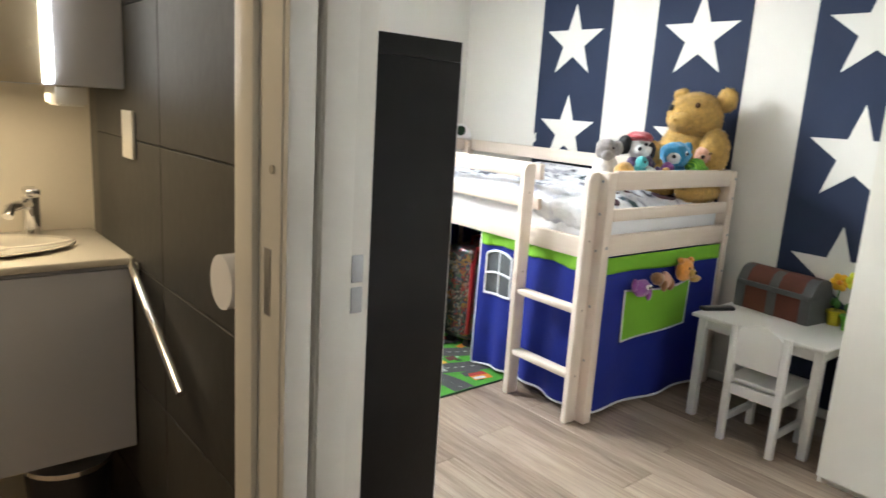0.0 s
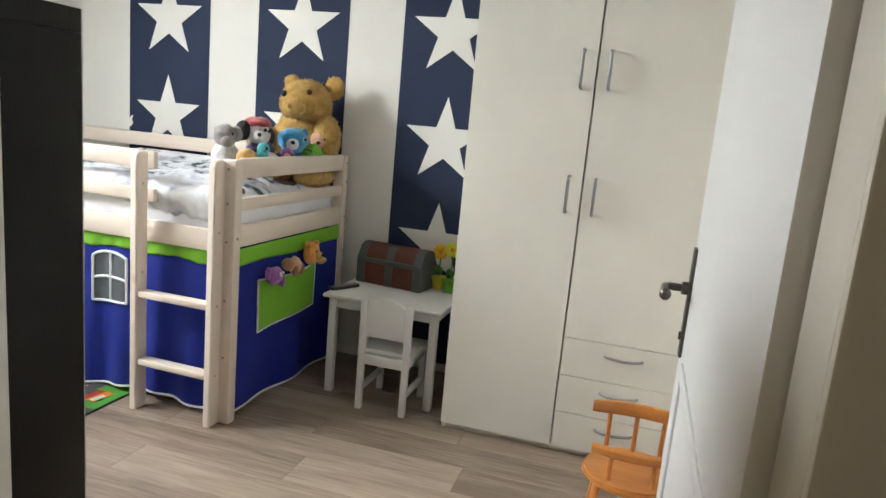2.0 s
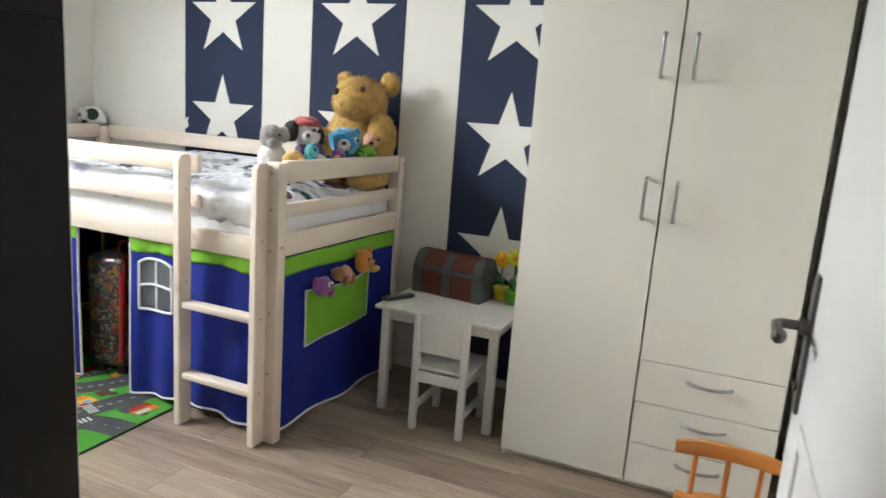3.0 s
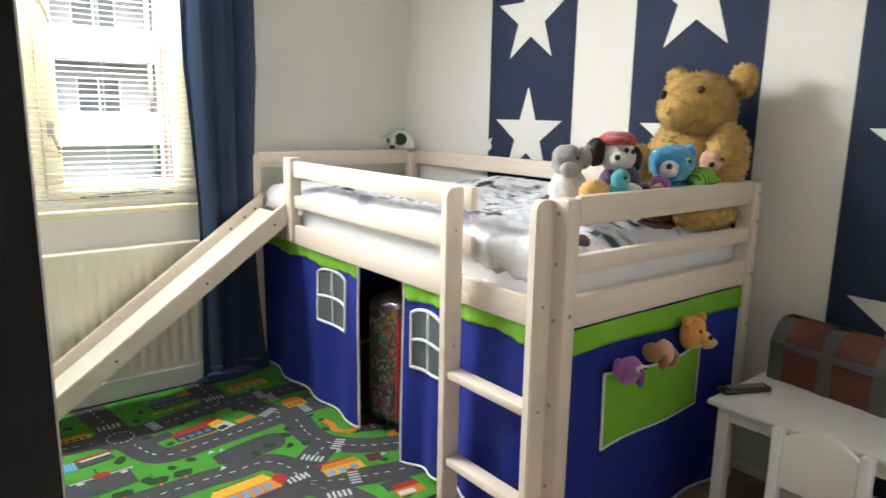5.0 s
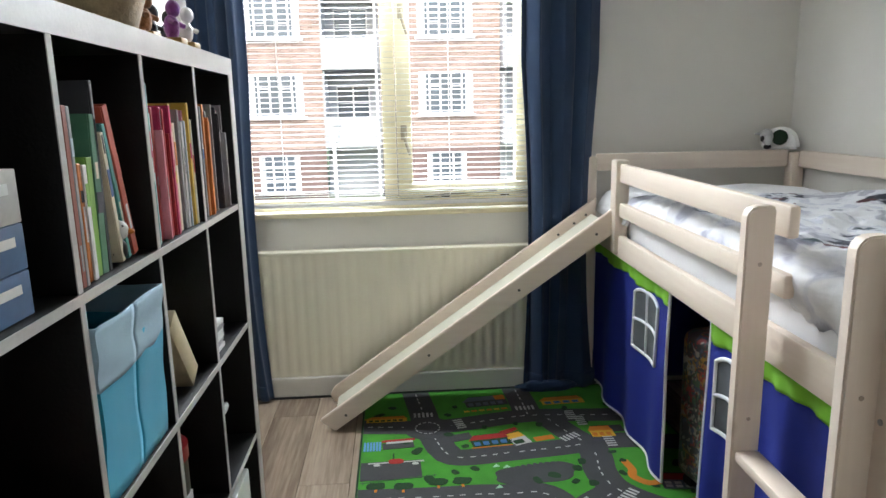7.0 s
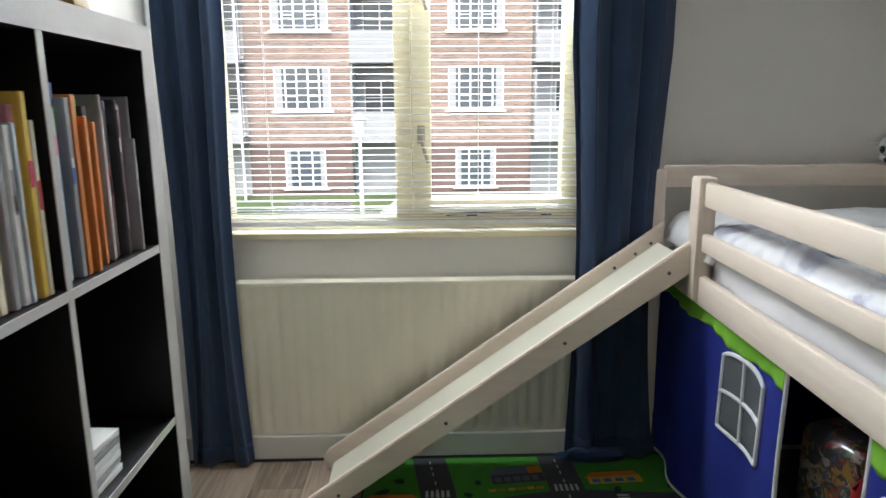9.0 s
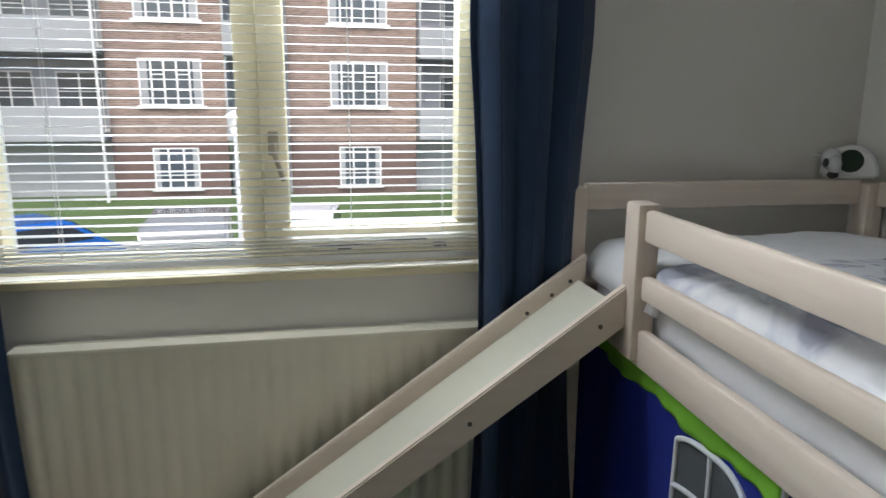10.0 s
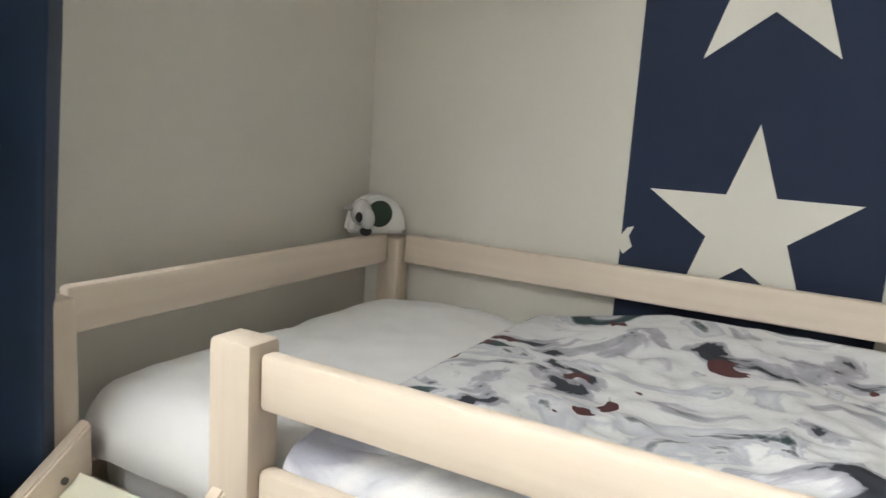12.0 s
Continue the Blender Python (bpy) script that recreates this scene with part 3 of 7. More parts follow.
L.new(mp3.outputs[0], nb.inputs["Vector"])
r1 = N.new("ShaderNodeValToRGB")
e = r1.color_ramp.elements
e[0].position, e[0].color = 0.375, (0.035, 0.04, 0.055, 1)
e[1].position, e[1].color = 0.390, (0.36, 0.37, 0.42, 1)
for pos, c in ((0.425, (0.48, 0.48, 0.55)), (0.445, (0.74, 0.75, 0.78)), (0.545, (0.78, 0.79, 0.81)), (0.565, (0.55, 0.57, 0.64)), (0.61, (0.70, 0.71, 0.76)), (0.63, (0.22, 0.24, 0.28)), (0.655, (0.04, 0.075, 0.085))):
    k = e.new(pos)
    k.color = (*c, 1)
L.new(na.outputs["Fac"], r1.inputs[0])
r2 = N.new("ShaderNodeValToRGB")
e = r2.color_ramp.elements
e[0].position, e[0].color = 0.665, (0, 0, 0, 1)
e[1].position, e[1].color = 0.67, (1, 1, 1, 1)
L.new(nb.outputs["Fac"], r2.inputs[0])
mk = N.new("ShaderNodeMix")
mk.data_type = "RGBA"
L.new(r2.outputs[0], mk.inputs["Factor"])
L.new(r1.outputs[0], mk.inputs["A"])
mk.inputs["B"].default_value = (0.10, 0.03, 0.035, 1)
# plain white edge with a soft lilac wash, maroon patches at the foot
sp = N.new("ShaderNodeSeparateXYZ")
L.new(tc.outputs["Object"], sp.inputs[0])
nc = N.new("ShaderNodeTexNoise")
nc.inputs["Scale"].default_value, nc.inputs["Detail"].default_value = 5.0, 3
L.new(tc.outputs["Object"], nc.inputs["Vector"])
wob = N.new("ShaderNodeMath")
wob.operation = "MULTIPLY_ADD"
wob.inputs[1].default_value = 0.16
L.new(nc.outputs["Fac"], wob.inputs[0])
L.new(sp.outputs["X"], wob.inputs[2])
edge = N.new("ShaderNodeMapRange")
edge.inputs["From Min"].default_value, edge.inputs["From Max"].default_value = -0.325, -0.30
L.new(wob.outputs[0], edge.inputs["Value"])
wash = N.new("ShaderNodeValToRGB")
e = wash.color_ramp.elements
e[0].position, e[0].color = 0.47, (0.80, 0.80, 0.82, 1)
e[1].position, e[1].color = 0.60, (0.42, 0.43, 0.52, 1)
k = e.new(0.54)
k.color = (0.66, 0.67, 0.73, 1)
L.new(na.outputs["Fac"], wash.inputs[0])
top = N.new("ShaderNodeMix")
top.data_type = "RGBA"
L.new(edge.outputs[0], top.inputs["Factor"])
L.new(wash.outputs[0], top.inputs["A"])
L.new(mk.outputs["Result"], top.inputs["B"])
col = top.outputs["Result"]
for px, py, rx, ry in ((-0.36, -0.865, 0.055, 0.05), (0.08, -0.85, 0.10, 0.045), (0.30, -0.84, 0.05, 0.05)):
    sb_ = N.new("ShaderNodeVectorMath")
    sb_.operation = "SUBTRACT"
    sb_.inputs[1].default_value = (px, py, 0)
    L.new(tc.outputs["Object"], sb_.inputs[0])
    sc_ = N.new("ShaderNodeVectorMath")
    sc_.operation = "MULTIPLY"
    sc_.inputs[1].default_value = (1 / rx, 1 / ry, 0)
    L.new(sb_.outputs[0], sc_.inputs[0])
    ln = N.new("ShaderNodeVectorMath")
    ln.operation = "LENGTH"
    L.new(sc_.outputs[0], ln.inputs[0])
    mr = N.new("ShaderNodeMapRange")
    mr.inputs["From Min"].default_value, mr.inputs["From Max"].default_value = 1.0, 0.93
    L.new(ln.outputs["Value"], mr.inputs["Value"])
    pm_ = N.new("ShaderNodeMix")
    pm_.data_type = "RGBA"
    L.new(mr.outputs[0], pm_.inputs["Factor"])
    L.new(col, pm_.inputs["A"])
    pm_.inputs["B"].default_value = (0.075, 0.028, 0.04, 1)
    col = pm_.outputs["Result"]
L.new(col, p.inputs["Base Color"])
p.inputs["Roughness"].default_value = 0.85
wv = N.new("ShaderNodeTexNoise")
wv.inputs["Scale"].default_value = 14
wv.inputs["Detail"].default_value = 6
L.new(tc.outputs["Object"], wv.inputs["Vector"])
bn = N.new("ShaderNodeBump")
bn.inputs["Strength"].default_value, bn.inputs["Distance"].default_value = 0.5, 0.016
L.new(wv.outputs["Fac"], bn.inputs["Height"])
L.new(bn.outputs[0], p.inputs["Normal"])
DUVM = m
duvet = thing("duvet", "rumpled white and grey printed duvet spread over the loft bed", "duvet", tuple(in_bed(0.5, 1.0, 0.96)), -1.6)


def duv(u, v):
    y = 0.06 + 1.62 * v
    near = max(0.0, 1 - max(0.0, y - 0.40) / 0.12)
    w = 0.011 * math.sin(15 * v + 7 * u + 3 * math.sin(5 * u)) + 0.020 * noise.noise(Vector((u * 4.0, v * 5, 3))) + 0.012 * noise.noise(Vector((u * 11, v * 16, 5))) + 0.009 * (1 - 2 * abs(noise.noise(Vector((u * 15, v * 22, 9)))))
    rim = min(1, 9 * (1 - u), 14 * v, 10 * (1 - v))
    foot = max(0.0, 1 - v * 16)
    if u < 0.14:
        s = u / 0.14
        low = 0.895 - 0.035 * near
        fold = 0.010 * noise.noise(Vector((y * 11, s * 2.5, 2))) + 0.006 * noise.noise(Vector((y * 27, s * 3, 6)))
        x = 0.046 - (0.028 + 0.016 * near) * math.sin(math.pi * min(1, s * 1.05)) * (1 - foot) + fold * (1 - s) + 0.03 * s ** 3
        z = low + (1.0 - low) * math.sin(0.5 * math.pi * s) ** 0.9 + (w + 0.004 * math.sin(31 * y)) * s
    else:
        s = (u - 0.14) / 0.86
        x = 0.076 + 0.868 * s
        z = 0.985 + 0.015 * (1 - s) ** 0.5 + (0.008 + w) * rim ** 0.6 + 0.065 * s ** 7 * min(1, 4 * v, 5 * (1 - v))
    return in_bed(x, y, z - 0.05 * foot ** 2)


thicken(part("cover", sheet(bmesh.new(), 110, 130, duv), DUVM, duvet), 0.010)
pillow = bmesh.new()


def pil(u, v):
    a, b = 2 * u - 1, 2 * v - 1
    h = max(0.0, (1 - abs(a) ** 5) * (1 - b ** 4)) ** 0.5
    drop = max(0.0, -a - 0.86) / 0.14
    return in_bed(0.468 + 0.462 * a, 1.885 + 0.225 * b, 0.957 + 0.038 * h - 0.075 * drop ** 2 + 0.010 * noise.noise(Vector((u * 5, v * 4, 8))) + 0.005 * noise.noise(Vector((u * 15, v * 11, 3))))


sheet(pillow, 60, 40, pil)
pl = solid("pillow", pillow, WHITEC, "flat white pillow at the head of the loft bed", "pillow", at=tuple(in_bed(0.48, 1.88, 0.96)))
thicken(pl, 0.016)

# ---- tent under the bed ----
tent = thing("play_tent", "blue and lime play tent hung below the loft bed", "tent", (2.695, 2.088, 0), -1.6)


def cloth(v0, v1, z0, z1, out, folds, phase):
    def f(s, t):
        vv = v0 + (v1 - v0) * s
        zz = z0(s) + (z1 - z0(s)) * t
        wob = 0.010 * (1 - t) + 0.004
        x = out - wob * math.sin(2 * math.pi * folds * s + phase + t) - 0.012 * noise.noise(Vector((s * 3, t * 2, phase))) * (1 - t)
        return Vector((x, vv, zz))
    return f


def flat_piece(name, f, nu, nv, material, off, label="", parent=None):
    ob = part(name, sheet(bmesh.new(), nu, nv, lambda s, t: f(s, t) + off), material, parent or tent, label, local=True)
    return thicken(ob, 0.0025)


def edging(f, path, r=0.006, parent=None):
    b = bmesh.new()
    tube(b, [f(s, t) for s, t in path], r, 8)
    part("piping", b, PIPING, parent or tent, "white piping", local=True)


def tent_window(f, s0, s1, t0, t1, out):
    o = Vector(out)
    pane = flat_piece("tent_window", lambda s, t: f(s0 + (s1 - s0) * s, t0 + (t1 - t0) * t * (1 - 0.10 * abs(2 * s - 1) ** 3)), 10, 10, MESHG, o, "grey mesh tent window")
    g = lambda s, t: f(s0 + (s1 - s0) * s, t0 + (t1 - t0) * t * (1 - 0.10 * abs(2 * s - 1) ** 3)) + o * 1.6
    k = 10
    loop = [(i / k, 0) for i in range(k + 1)] + [(1, i / k) for i in range(k + 1)] + [(1 - i / k, 1) for i in range(k + 1)] + [(0, 1 - i / k) for i in range(k + 1)]
    for pth in (loop, [(0.5, i / k) for i in range(k + 1)], [(i / k, 0.5) for i in range(k + 1)]):
        b = bmesh.new()
        tube(b, [g(s, t) for s, t in pth], 0.0065, 8)
        part("piping", b, PIPING, tent, "white piping", local=True)


OUT = Vector((-0.004, 0, 0))
fl = cloth(1.16, 2.12, lambda s: 0.02 + 0.03 * (s - 0.3) ** 2, 0.745, 0.014, 3, 0.3)
fr = cloth(0.045, 0.83, lambda s: 0.015 + 0.03 * math.sin(3 * s) ** 2, 0.745, 0.012, 4, 1.7)
flat_piece("front_cloth", fl, 60, 40, TENTB, Vector((0, 0, 0)))
flat_piece("front_cloth", fr, 60, 40, TENTB, Vector((0, 0, 0)))
for f, ph in ((fl, 0.0), (fr, 2.0)):
    flat_piece("valance", lambda s, t, f=f, ph=ph: f(s, 0.915 + 0.085 * t + 0.008 * math.sin(16 * s + ph) * (1 - t)) + Vector((-0.004 * math.sin(60 * s + ph) * (1 - t), 0, 0)), 90, 6, TENTG, OUT, "lime green gathered valance")
edging(fl, [(0, i / 20) for i in range(21)], 0.006)
edging(fl, [(i / 30, 0) for i in range(31)], 0.006)
edging(fr, [(1, i / 20) for i in range(21)], 0.006)
edging(fr, [(i / 30, 0) for i in range(31)], 0.006)
tent_window(fl, 0.11, 0.36, 0.56, 0.90, OUT)
tent_window(fr, 0.685, 0.925, 0.56, 0.88, OUT)


def fe(s, t):
    zz = (0.045 - 0.02 * s) + (0.765 - 0.045 + 0.02 * s) * t
    y = 0.018 - (0.008 * (1 - t) + 0.002) * math.sin(13 * s + 1) - 0.01 * noise.noise(Vector((s * 3, t * 2, 4))) * (1 - t)
    return Vector((0.014 + 0.912 * s, y, zz))


OE = Vector((0, -0.004, 0))
flat_piece("end_cloth", fe, 60, 40, TENTB, Vector((0, 0, 0)))
flat_piece("valance", lambda s, t: fe(s, 0.895 + 0.105 * t + 0.006 * math.sin(9 * s) * (1 - t)), 60, 6, TENTG, OE, "lime green valance")
edging(fe, [(i / 30, 0) for i in range(31)])
edging(fe, [(1, i / 20) for i in range(21)], 0.004)


def pocket(s, t):
    q = fe(0.169 + 0.566 * s, 0.44 + 0.03 * s + 0.335 * t - 0.02 * s * t)
    bulge = 0.03 * math.sin(math.pi * s) * t
    return q + Vector((0, -0.008 - bulge, -0.01 * math.sin(math.pi * s) * t))


flat_piece("pocket", pocket, 30, 20, TENTG, Vector((0, 0, 0)), "lime green toy pocket")
for pth in ([(0, i / 12) for i in range(13)], [(i / 16, 0) for i in range(17)], [(1, i / 12) for i in range(13)], [(i / 16, 1) for i in range(17)]):
    edging(pocket, pth, 0.0045)
flat_piece("back_cloth", lambda s, t: Vector((0.93, 0.08 + 2.0 * s, 0.03 + 0.71 * t)), 8, 8, TENTB, Vector((0, 0, 0)))
flat_piece("head_cloth", lambda s, t: Vector((0.06 + 0.86 * s, 2.125, 0.03 + 0.71 * t)), 8, 8, TENTB, Vector((0, 0, 0)))

# ---- wardrobe ----
wd = thing("wardrobe", "tall white wardrobe with two doors and three drawers", "wardrobe", (3.06, 0.753, 0))
FX = 3.062
cb = bmesh.new()
box(cb, (FX + 0.022, 0.253, 0.0), (FX + 0.60, 0.271, 2.36), 0.001)
box(cb, (FX + 0.022, 1.235, 0.0), (FX + 0.60, 1.253, 2.36), 0.001)
box(cb, (FX + 0.022, 0.271, 2.342), (FX + 0.60, 1.235, 2.36), 0.001)
box(cb, (FX + 0.03, 0.271, 0.0), (FX + 0.60, 1.235, 0.03), 0.001)
box(cb, (FX + 0.59, 0.271, 0.03), (FX + 0.60, 1.235, 2.342), 0.001)
box(cb, (FX + 0.04, 0.744, 0.03), (FX + 0.58, 0.762, 2.342), 0.001)
part("body", cb, WARD, wd)


def bar_handle(parent, y, z0, z1):
    h = bmesh.new()
    tube(h, [(FX, y, z0), (FX - 0.033, y, z0 + 0.001), (FX - 0.038, y, z0 + 0.012), (FX - 0.038, y, z1 - 0.012), (FX - 0.033, y, z1 - 0.001), (FX, y, z1)], 0.0065, 10)
    part("handle", h, STEEL, parent, "brushed steel bar handle")


ld = part("door", cube((FX, 0.757, 0.032), (FX + 0.019, 1.252, 2.358), 0.0015), WARD, wd, soft=False)
bar_handle(ld, 0.81, 1.545, 1.69)
bar_handle(ld, 0.81, 1.05, 1.195)
rd = part("door", cube((FX, 0.254, 0.526), (FX + 0.019, 0.750, 2.358), 0.0015), WARD, wd, soft=False)
bar_handle(rd, 0.703, 1.545, 1.69)
bar_handle(rd, 0.703, 1.05, 1.195)
for z0, z1 in ((0.032, 0.192), (0.195, 0.357), (0.360, 0.523)):
    dr = part("drawer_front", cube((FX, 0.254, z0), (FX + 0.019, 0.750, z1), 0.0015), WARD, wd, soft=False)
    h = bmesh.new()
    zc = z0 + 0.112
    tube(h, [(FX, 0.575, zc), (FX - 0.012, 0.57, zc), (FX - 0.024, 0.54, zc - 0.002), (FX - 0.028, 0.50, zc - 0.004), (FX - 0.024, 0.46, zc - 0.002), (FX - 0.012, 0.43, zc), (FX, 0.425, zc)], 0.006, 10)
    part("handle", h, STEEL, dr, "curved steel drawer handle")

# ---- bookcase ----
bc = thing("bookcase", "large black-brown cube bookcase with pale sheen on its front edges", "bookcase", (1.175, 2.30, 0))
SX_B, SX_F, SY0, SY1, SZT = 0.978, 1.364, 1.585, 3.05, 1.512
COLS = [2.02, 2.348, 2.676]
ROWSZ = [0.415, 0.765, 1.115]


def board(name, lo, hi):
    b = part(name, cube(lo, hi, 0.0015), BLACKW, bc)
    return b


ends = [part("side", cube((SX_B, SY0, 0), (SX_F - 0.002, SY0 + 0.045, SZT - 0.045), 0.002), BLACKW, bc),
        part("side", cube((SX_B, SY1 - 0.045, 0), (SX_F - 0.002, SY1, SZT - 0.045), 0.002), BLACKW, bc),
        part("top", cube((SX_B, SY0, SZT - 0.045), (SX_F - 0.002, SY1, SZT), 0.002), BLACKW, bc),
        part("bottom", cube((SX_B, SY0 + 0.045, 0.0), (SX_F - 0.002, SY1 - 0.045, 0.045), 0.002), BLACKW, bc)]
for lo, hi in (((SY0, 0), (SY0 + 0.045, SZT - 0.045)), ((SY1 - 0.045, 0), (SY1, SZT - 0.045)), ((SY0, SZT - 0.045), (SY1, SZT)), ((SY0 + 0.045, 0), (SY1 - 0.045, 0.045))):
    # thin front strips, highlight painted as pale colour
    part("edge_band", cube((SX_F - 0.002, lo[0], lo[1]), (SX_F, hi[0], hi[1])), EDGE, bc, "pale grey edge band with its sheen in the colour", soft=False)
for zc in ROWSZ:
    board("shelf", (SX_B + 0.004, SY0 + 0.046, zc - 0.0165), (SX_F - 0.003, SY1 - 0.046, zc - 0.0015))
    part("edge_band", cube((SX_F - 0.003, SY0 + 0.046, zc - 0.0165), (SX_F - 0.001, SY1 - 0.046, zc - 0.0015)), EDGE, bc, soft=False)
zs = [0.045] + ROWSZ + [SZT - 0.045]
for yc in COLS:
    for a, b in zip(zs, zs[1:]):
        board("divider", (SX_B + 0.004, yc - 0.0075, a), (SX_F - 0.003, yc + 0.0075, b - (0.017 if b < 1.4 else 0.0)))
        part("edge_band", cube((SX_F - 0.003, yc - 0.0075, a), (SX_F - 0.0015, yc + 0.0075, b - (0.017 if b < 1.4 else 0.0))), EDGE, bc, soft=False)

# ---- table, chair ----
tb = thing("kids_table", "small white painted wooden kids table in the corner", "table", (3.42, 1.63, 0))
TX0, TX1, TY0, TY1, TZ = 3.165, 3.735, 1.325, 1.925, 0.505
part("tabletop", cube((TX0, TY0, TZ - 0.018), (TX1, TY1, TZ), 0.006, 3), WHITEP, tb)
for x in (TX0 + 0.03, TX1 - 0.068):
    for y in (TY0 + 0.022, TY1 - 0.06):
        part("leg", cube((x, y, 0), (x + 0.038, y + 0.038, TZ - 0.018), 0.004), WHITEP, tb)
for y in (TY0 + 0.03, TY1 - 0.05):
    part("apron", cube((TX0 + 0.068, y, TZ - 0.07), (TX1 - 0.068, y + 0.016, TZ - 0.018), 0.002), WHITEP, tb)
for x in (TX0 + 0.04, TX1 - 0.056):
    part("apron", cube((x, TY0 + 0.06, TZ - 0.07), (x + 0.016, TY1 - 0.06, TZ - 0.018), 0.002), WHITEP, tb)

chair = thing("kids_chair", "small white wooden kids chair with a rounded solid back", "chair", (3.26, 1.56, 0))
CX0, CX1, CY0, CY1 = 3.075, 3.375, 1.435, 1.685
for x in (CX0, CX1 - 0.03):
    for y in (CY0, CY1 - 0.03):
        top = 0.53 if x == CX0 else 0.27
        part("leg", cube((x, y, 0), (x + 0.03, y + 0.03, top), 0.004), WHITEP, chair)
part("seat", cube((CX0 + 0.032, CY0 - 0.006, 0.272), (CX1 + 0.01, CY1 + 0.006, 0.292), 0.006, 3), WHITEP, chair)
bk = bmesh.new()
pts = [(CY0 + 0.03, 0.36), (CY1 - 0.03, 0.36)] + [(CY1 - 0.03 - (CY1 - CY0 - 0.06) * i / 10, 0.51 + 0.045 * math.sin(math.pi * i / 10)) for i in range(11)]
slab(bk, pts, 0, CX0 + 0.006, CX0 + 0.024)
bmesh.ops.bevel(bk, geom=[e for e in bk.edges if e.calc_length() > 0.05], offset=0.003, segments=2, affect="EDGES")
part("backrest", bk, WHITEP, chair)
part("seat_rail", cube((CX0 + 0.005, CY0 + 0.03, 0.225), (CX0 + 0.025, CY1 - 0.03, 0.272), 0.002), WHITEP, chair)
part("seat_rail", cube((CX1 - 0.025, CY0 + 0.03, 0.225), (CX1 - 0.005, CY1 - 0.03, 0.272), 0.002), WHITEP, chair)
for y in (CY0 + 0.006, CY1 - 0.024):
    part("side_rail", cube((CX0 + 0.03, y, 0.225), (CX1 - 0.03, y + 0.018, 0.272), 0.002), WHITEP, chair)
    part("stretcher", cube((CX0 + 0.03, y, 0.085), (CX1 - 0.03, y + 0.018, 0.115), 0.002), WHITEP, chair)

# treasure chest, remote control, flower pots
CHR = mat("chest_red_leatherette", (0.13, 0.035, 0.02), 0.6, var=0.2, scale=15, bump=0.2, bscale=120)
CHG = mat("chest_grey_strap", (0.10, 0.105, 0.105), 0.6, var=0.2, scale=15, bump=0.2, bscale=120)
chest = thing("treasure_chest", "toy treasure chest in brown-red with grey straps on the kids table", "toy chest", (3.56, 1.70, TZ), -8)


def chest_profile(s, w):
    return [(-w, 0.0), (w, 0.0), (w, 0.115), (w * 0.98, 0.135), (w * 0.62, 0.19), (w * 0.25, 0.205), (-w * 0.25, 0.205), (-w * 0.62, 0.19), (-w * 0.98, 0.135), (-w, 0.115)]


part("body", slab(bmesh.new(), chest_profile(1, 0.085), 1, -0.178, 0.178), CHR, chest, local=True)
for a, b in ((-0.187, -0.14), (-0.022, 0.022), (0.14, 0.187)):
    part("strap", slab(bmesh.new(), chest_profile(1, 0.090), 1, a, b), CHG, chest, "grey strap", local=True)
part("rim", cube((-0.094, -0.187, 0.112), (0.094, 0.187, 0.136), 0.004), CHG, chest, "grey lid rim", local=True)
remote = thing("remote_control", "slim black remote control lying on the kids table", "remote", (3.31, 1.88, TZ), 63)
part("case", cube((-0.022, -0.085, 0.002), (0.022, 0.085, 0.018), 0.006, 3), mat("black_plastic", (0.02, 0.02, 0.022), 0.4, bump=0.05), remote, local=True)
BTN = mat("grey_buttons", (0.35, 0.33, 0.28), 0.5, bump=0)
for i in range(7):
    for j in (-0.011, 0.0, 0.011):
        part("button", cube((j - 0.0035, -0.06 + i * 0.018, 0.017), (j + 0.0035, -0.052 + i * 0.018, 0.0205), 0.001), BTN, remote, local=True)


def flower(x, y, potc, petc, label, h):
    th = thing("flower_pot", label, "flower pot", (x, y, TZ), group="toy flowers on the table")
    b = bmesh.new()
    rod(b, (0, 0, 0), (0, 0, 0.062), 0.026, 24, 0.036)
    rod(b, (0, 0, 0.055), (0, 0, 0.068), 0.040, 24)
    part("pot", b, potc, th, local=True)
    b = bmesh.new()
    tube(b, [(0, 0, 0.06), (0.004, 0.003, 0.11), (0, -0.003, h)], 0.004)
    part("stem", b, mat("flower_green", (0.06, 0.2, 0.03), 0.6), th, local=True)
    for k in range(2):
        b = bmesh.new()
        ball(b, (0.02 * math.cos(k * 2.5), 0.025 * math.sin(k * 2.5 + 1), 0.1), (0.024, 0.012, 0.02), 10)
        part("leaf", b, mat("flower_green", (0.06, 0.2, 0.03), 0.6), th, local=True)
    for k in range(6):
        b = bmesh.new()
        a = k * math.pi / 3
        ball(b, (-0.006, 0.026 * math.cos(a), h + 0.026 * math.sin(a)), (0.007, 0.017, 0.017), 10)
        part("petal", b, petc, th, local=True)
    b = bmesh.new()
    ball(b, (-0.012, 0, h), (0.008, 0.012, 0.012), 12)
    part("flower_centre", b, mat("flower_orange", (0.75, 0.25, 0.01), 0.6), th, local=True)


flower(3.60, 1.475, mat("yellow_pot", (0.6, 0.5, 0.02), 0.5), mat("petal_yellow", (0.8, 0.45, 0.01), 0.6), "toy flower with orange-yellow petals in a yellow pot", 0.2)
flower(3.56, 1.40, mat("green_pot", (0.12, 0.4, 0.02), 0.5), mat("petal_lime", (0.62, 0.66, 0.03), 0.6), "toy flower with lime-yellow petals in a green pot", 0.225)

